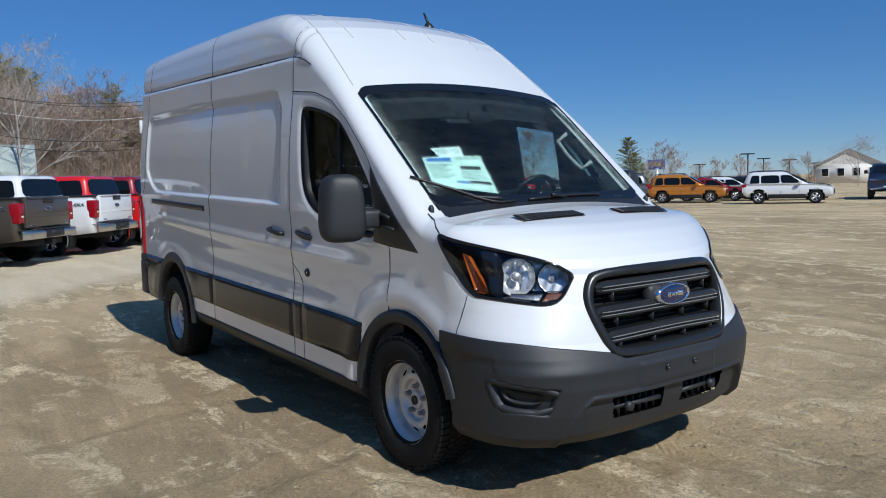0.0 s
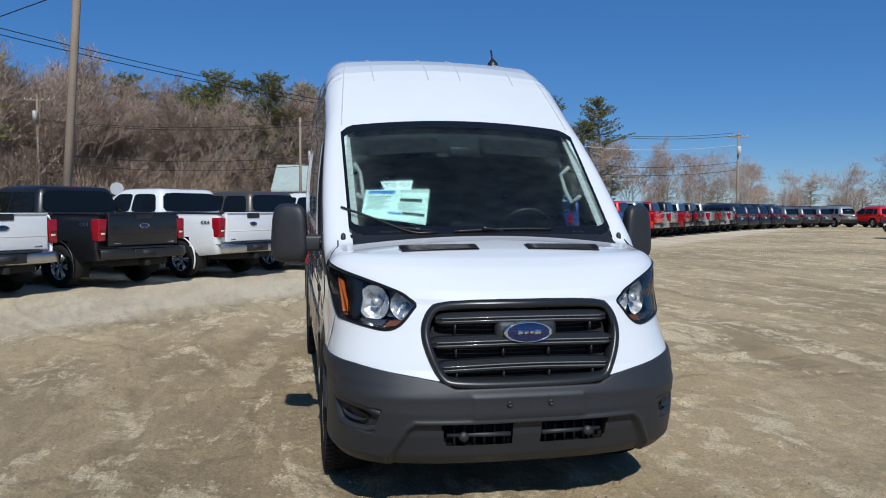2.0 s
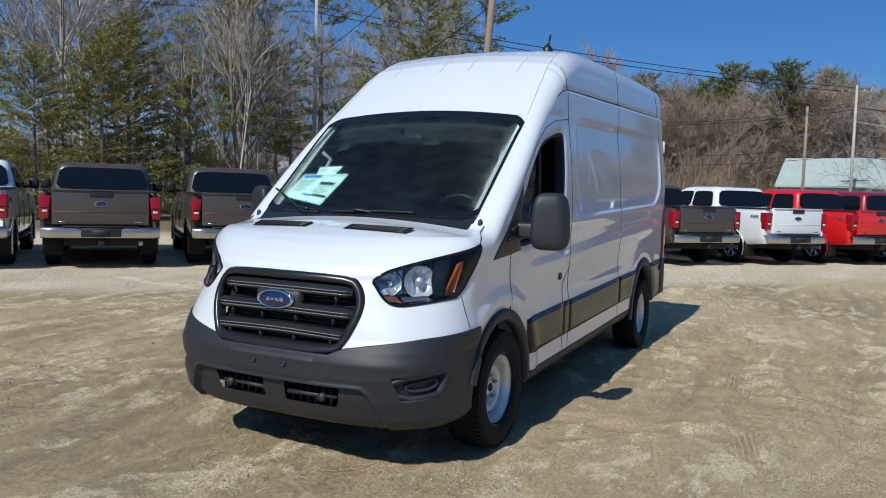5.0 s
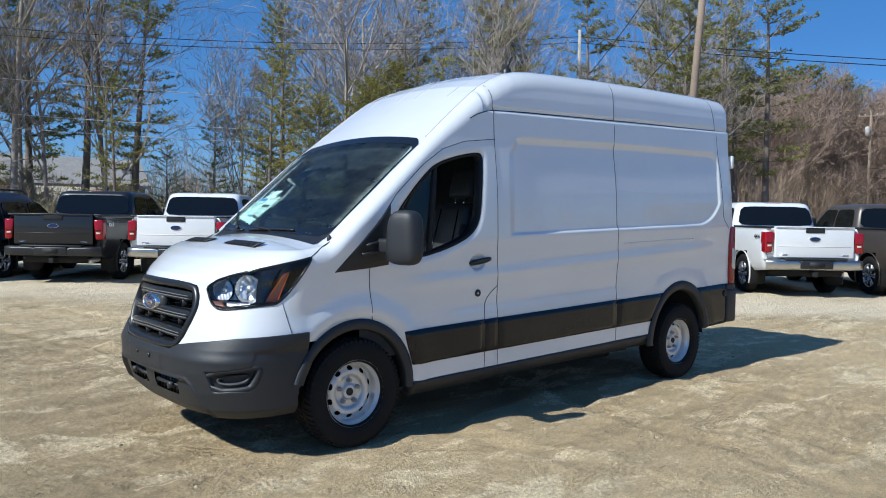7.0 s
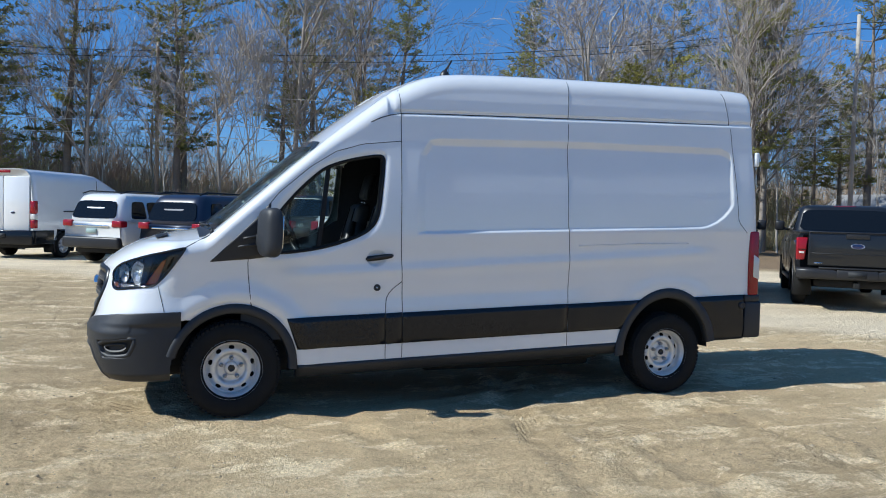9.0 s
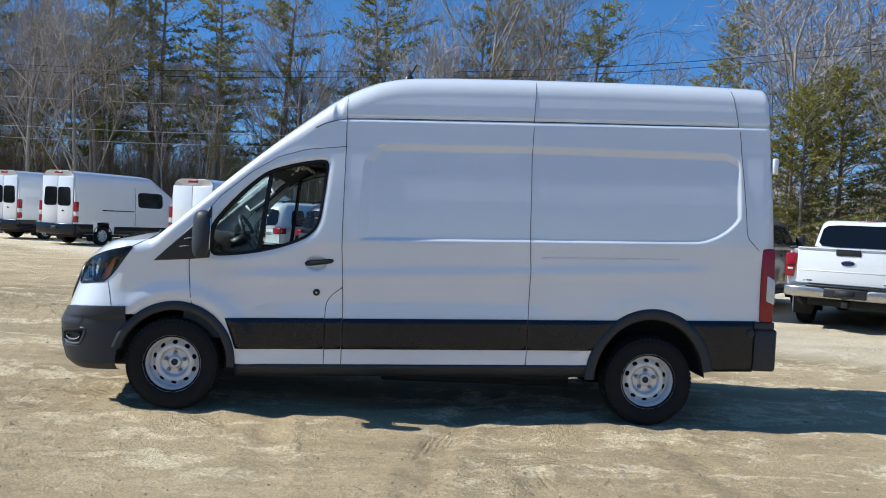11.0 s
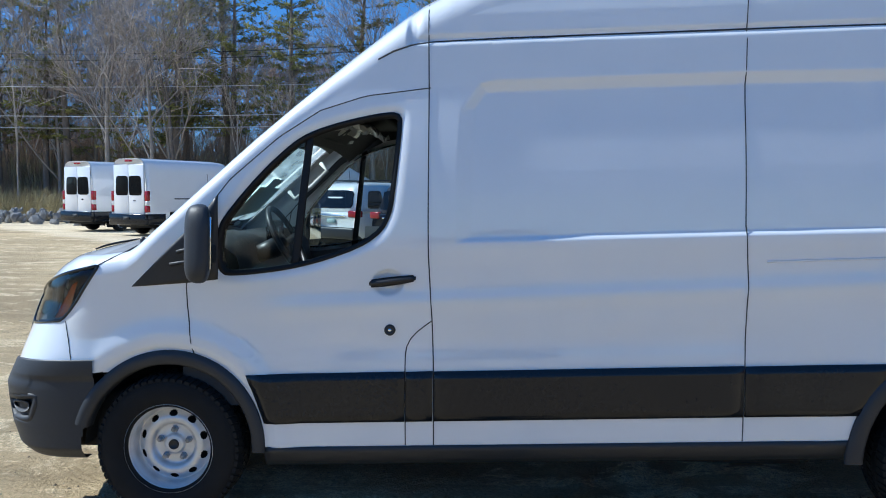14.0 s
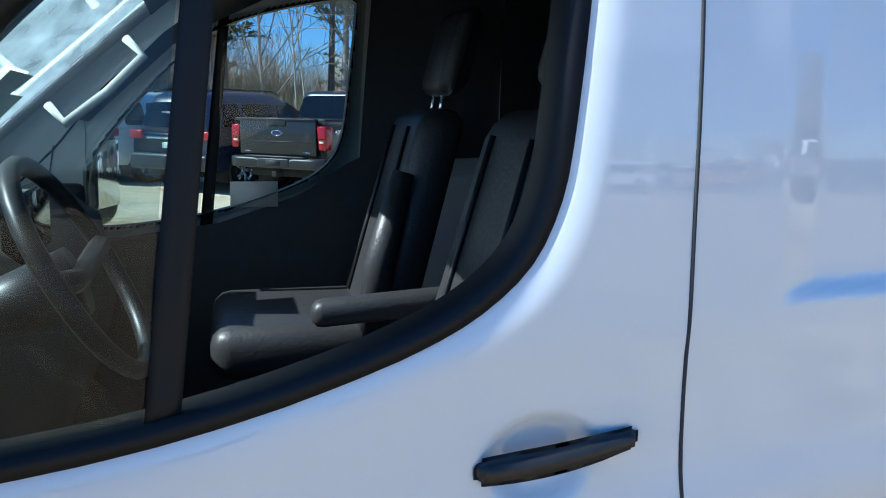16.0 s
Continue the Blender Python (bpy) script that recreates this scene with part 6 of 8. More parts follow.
    part("gate_top", boxed(-0.012, 0.11, -0.80, 0.80, 1.385, 1.418, bevel=0.01), P if chrome else BLACK, g)
    part("gate_handle", boxed(-0.016, 0.0, -0.19, 0.19, 1.30, 1.41, bevel=0.012), BLACK, g)
    part("gate_spoiler", boxed(-0.03, 0.05, -0.79, 0.79, 1.405, 1.425, bevel=0.008), P if chrome else BLACK, g)
    bm = bmesh.new()
    lathe(bm, [(1.0, 0.0), (0.97, -0.012), (0.88, -0.012), (0.86, -0.007), (0.0, -0.009)], 24, axis="x")
    for v in bm.verts:
        v.co = (v.co.x - 0.002, v.co.y * 0.115, 1.175 + v.co.z * 0.048)
    part("badge", bm, CHROME, g, "plain bright-rimmed oval badge")
    bm = bmesh.new()
    lathe(bm, [(0.86, -0.008), (0.0, -0.012)], 24, axis="x")
    for v in bm.verts:
        v.co = (v.co.x - 0.003, v.co.y * 0.115, 1.175 + v.co.z * 0.048)
    part("badge_face", bm, NAVY, g)
    for s_ in (-1, 1):
        part("script_bar", boxed(-0.008, 0.0, s_ * 0.62 - 0.07, s_ * 0.62 + 0.07, 0.845, 0.865), CHROME, g)
    part("gate_crease", boxed(-0.006, 0.0, -0.74, 0.74, 1.02, 1.035, bevel=0.002, seg=1), P, g)
    b = new("rear_bumper")
    b.parent = t
    bm = bmesh.new()
    prof_ = [(-0.04, 0.565), (-0.100, 0.572), (-0.118, 0.600), (-0.124, 0.712), (-0.112, 0.748), (0.06, 0.765)]
    vs, fs = [], []
    for i in range(21):
        y = -0.985 + 1.97 * i / 20
        back = 0.10 * max(0, (abs(y) - 0.78) / 0.2) ** 2
        dip = 0.035 if abs(y) < 0.30 else 0.0
        for x, z in prof_:
            vs.append((x + back, y, z - (dip if z > 0.7 else 0)))
    k = len(prof_)
    for i in range(20):
        for j in range(k - 1):
            fs.append((i * k + j, (i + 1) * k + j, (i + 1) * k + j + 1, i * k + j + 1))
    raw("bumper_bar", vs, fs, dark, b)
    part("bumper_step", boxed(-0.12, 0.06, -0.62, 0.62, 0.755, 0.785, bevel=0.01), BLACK, b)
    part("plate_recess", boxed(-0.138, -0.10, -0.33, 0.33, 0.585, 0.745, bevel=0.02), BLACK, b)
    part("plate", boxed(-0.142, -0.136, -0.15, 0.15, 0.62, 0.72), INK, b)
    part("hitch", boxed(-0.10, 0.3, -0.05, 0.05, 0.42, 0.52, bevel=0.01), LINER, t)
    part("chassis", boxed(0.1, 5.4, -0.62, 0.62, 0.42, 0.62), LINER, t)
    part("exhaust", tube(bmesh.new(), [(1.5, -0.5, 0.46), (0.2, -0.66, 0.46)], 0.05, 8), STEEL, t)
    part("axle", tube(bmesh.new(), [(1.22, -0.8, 0.405), (1.22, 0.8, 0.405)], 0.07, 8), LINER, t)
    hb = part("high_brake_lamp", boxed(2.02, 2.06, -0.20, 0.20, 1.895, 1.935, bevel=0.008), RED_LENS, t)
    if bed_badge:
        for s_ in (-1, 1):
            me = lettering("4X4")
            for v in me.vertices:
                v.co = (0.42 - s_ * v.co.x * 0.155, s_ * (1.003 + v.co.z), 1.205 + v.co.y * 0.115)
            me.materials.append(BLACK if colour in ("white", "silver") else CHROME)
            ob = new("bed_side_mark", me)
            ob.parent = t
    return t


def wagon(colour, label, length=5.2, height=1.9, half=1.0, cat="SUV", rim=ALLOY, wr=0.39):
    """A five-door sport utility or hatchback."""
    P = PAINTS[colour]
    L, H, W = length, height, half
    k = H / 1.9
    t = empty("suv", label=label, category=cat, group="parked vehicles")
    ra, fa = 0.19 * L, 0.80 * L
    arches = ((ra, wr), (fa, wr))
    wid = [(0.0, W * 0.90), (0.1, W * 0.965), (0.35, W), (0.6, W * 0.995), (0.85, W * 0.97), (1.0, W * 0.93)]
    vs, fs = side_loft([(0.03, 0.50 * k, 1.10 * k), (0.25, 0.40 * k, 1.14 * k), (0.5 * L, 0.36 * k, 1.12 * k), (0.74 * L, 0.36 * k, 1.13 * k), (0.88 * L, 0.37 * k, 1.08 * k), (0.96 * L, 0.40 * k, 0.99 * k), (L, 0.48 * k, 0.84 * k)], wid, arches, wr + 0.07)
    raw("body", vs, fs, P, t)
    lv = ((1.06, 0.04, 0.75, 0.935), (1.25, 0.07, 0.69, 0.90), (1.50, 0.16, 0.60, 0.83), (1.70, 0.26, 0.53, 0.77), (1.80, 0.34, 0.495, 0.72), (1.86, 0.50, 0.46, 0.63), (1.885, 0.80, 0.42, 0.50))
    vs, fs = ring_loft([(z * k, a, b * L, c * W) for z, a, b, c in lv], 48, 9)
    raw("roof", vs, fs, P, t)
    pane("rear_window", [(0.075, 0.74 * W, 1.20 * k), (0.075, -0.74 * W, 1.20 * k), (0.245, -0.64 * W, 1.67 * k), (0.245, 0.64 * W, 1.67 * k)], t, push=(-0.022, 0, 0.004))
    pane("windscreen", [(0.70 * L, -0.80 * W, 1.20 * k), (0.70 * L, 0.80 * W, 1.20 * k), (0.535 * L, 0.66 * W, 1.70 * k), (0.535 * L, -0.66 * W, 1.70 * k)], t, push=(0.03, 0, 0.03))
    for s_ in (-1, 1):
        for a, b, c, d in ((0.09, 0.20, 0.195, 0.115), (0.215, 0.42, 0.41, 0.215), (0.435, 0.655, 0.53, 0.425)):
            pane("side_window", [(a * L, s_ * 0.90 * W, 1.20 * k), (b * L, s_ * 0.90 * W, 1.20 * k), (c * L, s_ * 0.785 * W, 1.66 * k), (d * L, s_ * 0.785 * W, 1.66 * k)], t, push=(0, s_ * 0.016, 0.003))
        car_wheel(t, ra, s_ * (W - 0.14), wr, s_, rim, 0.22, 5)
        car_wheel(t, fa, s_ * (W - 0.14), wr, s_, rim, 0.22, 5)
        arch_trim(t, ra, wr, wr + 0.075, W * 0.985, s_, BLACK)
        arch_trim(t, fa, wr, wr + 0.075, W * 0.975, s_, BLACK)
        part("tail_lamp", boxed(0.0, 0.24, *sorted((s_ * 0.66 * W, s_ * 0.985 * W)), 0.98 * k, 1.15 * k, bevel=0.03, seg=2), RED_LENS, t)
        part("headlamp", boxed(L - 0.32, L - 0.03, *sorted((s_ * 0.60 * W, s_ * 0.96 * W)), 0.78 * k, 0.92 * k, bevel=0.03), CLEAR_LENS, t)
        part("wing_mirror", boxed(0.62 * L, 0.66 * L, *sorted((s_ * (W + 0.01), s_ * (W + 0.19))), 1.16 * k, 1.32 * k, bevel=0.04), P, t)
        part("roof_rail", tube(bmesh.new(), [(0.35, s_ * 0.64 * W, 1.86 * k), (0.6, s_ * 0.64 * W, 1.93 * k), (0.44 * L, s_ * 0.64 * W, 1.93 * k), (0.48 * L, s_ * 0.64 * W, 1.86 * k)], 0.02, 6), BLACK, t)
        part("sill_trim", boxed(ra + 0.44, fa - 0.44, *sorted((s_ * 0.93 * W, s_ * 1.008 * W)), 0.34 * k, 0.56 * k, bevel=0.03), BLACK, t)
        for gx_ in (0.24 * L, 0.43 * L, 0.63 * L):
            part("panel_gap", tube(bmesh.new(), [(gx_, s_ * W * 0.995, 0.52 * k), (gx_, s_ * W, 0.75 * k), (gx_, s_ * W * 0.94, 1.10 * k)], 0.005, 4), SEAM, t)
    part("rear_bumper", boxed(-0.07, 0.30, -0.95 * W, 0.95 * W, 0.42 * k, 0.72 * k, bevel=0.06, seg=3), BLACK, t)
    part("chrome_strip", boxed(-0.005, 0.06, -0.55 * W, 0.55 * W, 0.985 * k, 1.03 * k, bevel=0.01), CHROME, t)
    part("plate", boxed(-0.012, 0.03, -0.16, 0.16, 0.82 * k, 0.93 * k, bevel=0.004, seg=1), GREY_INK, t)
    part("grille", boxed(L - 0.05, L + 0.02, -0.5 * W, 0.5 * W, 0.55 * k, 0.85 * k, bevel=0.03), BLACK, t)
    part("chassis", boxed(0.1, L - 0.3, -0.62 * W, 0.62 * W, 0.30 * k, 0.5 * k), LINER, t)
    return t


def parked_van(label, height=2.72, length=6.3, rear_glass=True, side_glass=False):
    """A plain white cargo van seen from behind."""
    t = empty("cargo_van", label=label, category="van", group="parked vehicles")
    arches = ((1.25, 0.36), (length - 1.0, 0.36))
    H = height
    wid = [(0.0, 0.92), (0.05, 0.955), (0.2, 0.97), (0.42, 0.975), (0.6, 0.945), (0.8, 0.895), (0.90, 0.86), (0.955, 0.79), (0.985, 0.68), (1.0, 0.5)]
    vs, fs = side_loft([(0.0, 0.42, H), (length - 3.2, 0.38, H), (length - 2.7, 0.38, H - 0.04), (length - 1.55, 0.38, 2.05), (length - 0.85, 0.38, 1.40), (length - 0.15, 0.38, 1.15), (length, 0.45, 0.9)], wid, arches, 0.44)
    raw("body", vs, fs, WHITE, t)
    for s_ in (-1, 1):
        for x in (1.25, length - 1.0):
            car_wheel(t, x, s_ * 0.85, 0.36, s_, STEEL, 0.22, 8)
            arch_trim(t, x, 0.36, 0.445, 0.965, s_, BUMPER)
        d = new("rear_door")
        d.parent = t
        part("door_panel", boxed(-0.022, 0.0, *sorted((s_ * 0.012, s_ * 0.80)), 0.78, H - 0.22, bevel=0.01), WHITE, d)
        if rear_glass:
            pane("rear_window", [(-0.02, s_ * 0.025, 1.46), (-0.02, s_ * 0.70, 1.46), (-0.02, s_ * 0.66, 2.16), (-0.02, s_ * 0.025, 2.16)], d, push=(-0.008, 0, 0))
        part("tail_lamp", boxed(-0.02, 0.12, *sorted((s_ * 0.82, s_ * 0.968)), 1.26, 1.62, bevel=0.02), RED_LENS, t)
        part("reversing_lamp", boxed(-0.018, 0.12, *sorted((s_ * 0.82, s_ * 0.966)), 1.10, 1.255, bevel=0.02), CLEAR_LENS, t)
        part("brake_lamp", boxed(-0.02, 0.12, *sorted((s_ * 0.82, s_ * 0.968)), 0.86, 1.095, bevel=0.02), RED_LENS, t)
        part("side_cladding", boxed(1.8, length - 1.5, *sorted((s_ * 0.94, s_ * 0.985)), 0.42, 0.72, bevel=0.01), CLADDING, t)
        part("rear_cladding", boxed(0.0, 0.78, *sorted((s_ * 0.93, s_ * 0.985)), 0.42, 0.80, bevel=0.01), CLADDING, t)
        part("door_runner", boxed(1.2, 2.8, *sorted((s_ * 0.96, s_ * 0.982)), 1.32, 1.36), BLACK, t)
        part("panel_gap", tube(bmesh.new(), [(2.85, s_ * 0.975, 0.75), (2.85, s_ * 0.972, 1.5), (2.85, s_ * 0.91, 2.3)], 0.007, 4), SEAM, t)
        if side_glass:
            pane("side_window", [(3.0, s_ * 0.958, 1.50), (4.35, s_ * 0.958, 1.50), (4.35, s_ * 0.912, 2.12), (3.0, s_ * 0.912, 2.12)], t, push=(0, s_ * 0.012, 0))
    b = part("rear_bumper", boxed(-0.14, 0.1, -0.96, 0.96, 0.40, 0.80, bevel=0.03), CLADDING, t)
    part("plate", boxed(-0.15, -0.14, -0.16, 0.16, 0.58, 0.70), INK, b)
    bm = bmesh.new()
    lathe(bm, [(1.0, 0.0), (0.95, -0.010), (0.0, -0.010)], 20, axis="x")
    for v in bm.verts:
        v.co = (v.co.x - 0.022, -0.30 + v.co.y * 0.07, 1.28 + v.co.z * 0.03)
    part("badge", bm, NAVY, t)
    part("high_brake_lamp", boxed(-0.02, 0.08, -0.20, 0.20, H - 0.12, H - 0.05, bevel=0.015), RED_LENS, t)
    part("chassis", boxed(0.1, length - 0.4, -0.7, 0.7, 0.3, 0.55), LINER, t)
    return t


# the row, tail by tail
ROW = [(-13.75, 25.45), (-10.9, 23.0), (-4.6, 17.55), (-2.35, 15.45), (-0.45, 13.75), (1.45, 12.22), (3.35, 10.70), (5.20, 9.05), (7.18, 7.68)]


def place(x, y, heading):
    return pose(x, y, 0, 0, 0, heading)


HEAD = 50.0
proto = {}


def put(kind, build, x, y, heading, lateral=0.0):
    """Places a parked vehicle with its tail's middle at x, y; the first of a kind is built, the others are copies."""
    m = place(x, y, heading)
    if kind in proto:
        return copy_thing(proto[kind], m)
    ob = build()
    ob.matrix_basis = m
    proto[kind] = ob
    return ob


def truck(colour, x, y, heading=HEAD):
    words = {"white": "white crew-cab pickup truck with a chrome rear bumper", "black": "black crew-cab pickup truck with its tailgate closed", "brown": "stone-grey crew-cab pickup truck with a chrome rear bumper",
             "red": "bright red crew-cab pickup truck with a chrome bumper", "maroon": "dark red crew-cab pickup truck with a chrome bumper", "blue": "blue crew-cab pickup truck with a black rear bumper",
             "silver": "silver crew-cab pickup truck with a black rear bumper", "navy": "dark navy crew-cab pickup truck in the parked row", "grey": "grey crew-cab pickup truck in the parked row"}
    return put("truck_" + colour, lambda: pickup(colour, words[colour], chrome=colour not in ("black", "blue", "silver")), x, y, heading)


def tail(x, y, half=0.88, heading=HEAD):
    """The middle of a tail whose left lamp is at x, y."""
    h = radians(heading)
    return x + math.sin(h) * half, y - math.cos(h) * half


put("van_a", lambda: parked_van("white high-roof cargo van with dark rear windows", 2.78, 6.6, True, True), -11.07, 22.94, 63)
copy_thing(proto["van_a"], place(-14.4, 25.7, 63))
put("van_b", lambda: parked_van("white medium-roof cargo van with solid rear doors", 2.5, 5.8, False, False), -4.75, 17.7, 61)
put("suv_white", lambda: wagon("white", "white full-size SUV with a dark rear window"), -2.35, 15.55, HEAD)
put("suv_dark", lambda: wagon("navy", "dark navy full-size SUV with a chrome tail strip"), -0.42, 13.75, HEAD)
for colour, lx, ly in (("black", 0.80, 12.70), ("white", 2.75, 11.20), ("brown", 4.65, 9.62), ("brown", 6.62, 8.02), ("white", 8.62, 6.28), ("black", 10.46, 4.40), ("white", 12.33, 2.46), ("brown", 14.25, 0.62), ("white", 16.15, -1.22),
                       ("red", 18.05, -3.09), ("maroon", 19.73, -4.75), ("blue", 21.36, -6.50), ("silver", 23.0, -8.22), ("blue", 24.85, -9.98), ("white", 26.75, -11.78), ("blue", 28.5, -13.5), ("brown", 30.3, -15.3),
                       ("red", 32.1, -17.1), ("silver", 33.9, -18.9), ("maroon", 35.7, -20.7), ("black", 37.5, -22.5), ("silver", 39.3, -24.3), ("brown", 41.1, -26.1), ("silver", 42.9, -27.9)):
    truck(colour, *tail(lx, ly))
for x, y in ((45.2, -30.2), (47.2, -32.4), (49.0, -34.6), (50.6, -36.8)):
    copy_thing(proto["suv_dark"], place(x, y, 38))
for x, y in ((52.0, -39.0), (53.2, -41.4), (54.2, -43.8)):
    put("suv_g", lambda: wagon("grey", "grey mid-size SUV parked at the end of the row", 4.8, 1.78, 0.96), x, y, 22)
put("suv_tan", lambda: wagon("silver", "boxy silver SUV across the lot", 4.2, 1.85, 0.94), 54.6, -46.3, 6)
put("suv_red", lambda: wagon("red", "boxy red SUV across the lot", 4.2, 1.85, 0.94), 53.2, -49.0, 4)
for x, y in ((52.4, -51.6), (50.6, -54.0), (47.8, -55.2)):
    copy_thing(proto["suv_g"], place(x, y, 0))
# the short row across the lot
put("hatch_black", lambda: wagon("black", "black hatchback SUV with bright alloy wheels", 4.5, 1.66, 0.92, wr=0.34), 28.6, -33.3, 46)
copy_thing(proto["suv_g"], place(30.4, -38.6, 46))
put("hatch_white", lambda: wagon("white", "small white SUV with dark alloy wheels", 4.35, 1.66, 0.90, wr=0.34), 20.6, -34.2, 209)
put("hatch_orange", lambda: wagon("orange", "small orange SUV parked beside other cars", 4.3, 1.66, 0.90, wr=0.34), 26.6, -34.1, 210)
copy_thing(proto["hatch_white"], place(35.2, -40.4, 46))
put("sedan_red", lambda: wagon("maroon", "low dark red hatchback between other cars", 4.5, 1.44, 0.90, "car", wr=0.32), 27.1, -37.0, 210)
put("sedan_white", lambda: wagon("white", "low white hatchback between other cars", 4.5, 1.44, 0.90, "car", wr=0.32), 27.7, -39.9, 210)
put("sedan_black", lambda: wagon("black", "low black hatchback at the end of a short row", 4.5, 1.44, 0.90, "car", wr=0.32), 28.3, -42.8, 210)
copy_thing(proto["hatch_black"], place(23.2, -38.8, 209))
truck("navy", 18.6, -46.2, 114)
# cars behind the walk, mirrored in the door glass
copy_thing(proto["hatch_black"], place(-2.2, -25.0, 180))
put("suv_black", lambda: wagon("black", "black full-size SUV parked across the lot"), 4.2, -25.5, 180)

# ---- woods, poles and wires ----
PINE = leafy("pine_needles", (0.28, 0.275, 0.105), through_=0.45)
YELLOW_PINE = leafy("young_evergreen_needles", (0.31, 0.29, 0.085), through_=0.4)
BARK = mat("grey_bark", (0.33, 0.29, 0.25), rough=0.95, vary=0.4, grain=12, blotch=2, bump=0.6, bump_scale=14, per_object=0.5)
PALE_BARK = mat("pale_bark", (0.46, 0.42, 0.37), rough=0.95, vary=0.3, grain=12, blotch=2, bump=0.5, bump_scale=14, per_object=0.4)
PALE_TWIG = leafy("pale_bare_twigs", (0.40, 0.355, 0.31), vary=0.3)
DARK_BARK = mat("dark_bark", (0.21, 0.175, 0.145), rough=0.95, vary=0.4, grain=12, blotch=2, bump=0.6, bump_scale=14, per_object=0.5)
TWIG = leafy("bare_twigs", (0.37, 0.325, 0.285), vary=0.5)
BROWN_TWIG = leafy("brown_twigs", (0.36, 0.27, 0.215), vary=0.45)
OLIVE_BRUSH = leafy("olive_brush", (0.40, 0.345, 0.20), vary=0.45)
BRUSH = leafy("brown_brush", (0.35, 0.265, 0.195), vary=0.45)
PALE_POLE = mat("silvered_pole_wood", (0.46, 0.42, 0.37), rough=0.9, vary=0.3, grain=25, blotch=1.2, bump=0.3, bump_scale=30)
POLE_WOOD = mat("weathered_pole_wood", (0.29, 0.225, 0.17), rough=0.9, vary=0.3, grain=25, blotch=1.2, bump=0.3, bump_scale=30)
CABLE = mat("black_cable", (0.02, 0.02, 0.022), rough=0.6)
GREY_CABLE = mat("grey_cable", (0.55, 0.55, 0.54), rough=0.4)


class Sticks:
    """Collects thin three-sided tapering sticks into one mesh."""

    def __init__(self):
        self.v, self.f = [], []

    def add(self, pts, r0, r1, sides=3):
        n = len(pts)
        base = len(self.v)
        for i, p in enumerate(pts):
            d = (pts[min(i + 1, n - 1)] - pts[max(i - 1, 0)]).normalized()
            a = d.orthogonal().normalized()
            b = d.cross(a)
            r = r0 + (r1 - r0) * i / (n - 1)
            for k in range(sides):
                t = 2 * math.pi * k / sides
                self.v.append(tuple(p + (a * math.cos(t) + b * math.sin(t)) * r))
        for i in range(n - 1):
            for k in range(sides):
                a, b = base + i * sides + k, base + i * sides + (k + 1) % sides
                self.f.append((a, b, b + sides, a + sides))

    def flat(self, pts, w0, w1, rng):
        """A thin twig as a flat tapering strip."""
        d = (pts[-1] - pts[0]).normalized()
        a = d.orthogonal().normalized()
        a.rotate(Matrix.Rotation(rng.uniform(0, 3.14), 3, d))
        n, base = len(pts), len(self.v)
        for i, p in enumerate(pts):
            w = w0 + (w1 - w0) * i / (n - 1)
            self.v += [tuple(p - a * w), tuple(p + a * w)]
        for i in range(n - 1):
            k = base + 2 * i
            self.f.append((k, k + 1, k + 3, k + 2))


def bent(start, direction, length, n, rng, wobble=0.12, lift=0.0):
    p, d = Vector(start), Vector(direction).normalized()
    pts = [p.copy()]
    for _ in range(n):
        d = (d + Vector((rng.uniform(-1, 1), rng.uniform(-1, 1), rng.uniform(-1, 1) + lift)) * wobble).normalized()
        p = p + d * (length / n)
        pts.append(p.copy())
    return pts, d


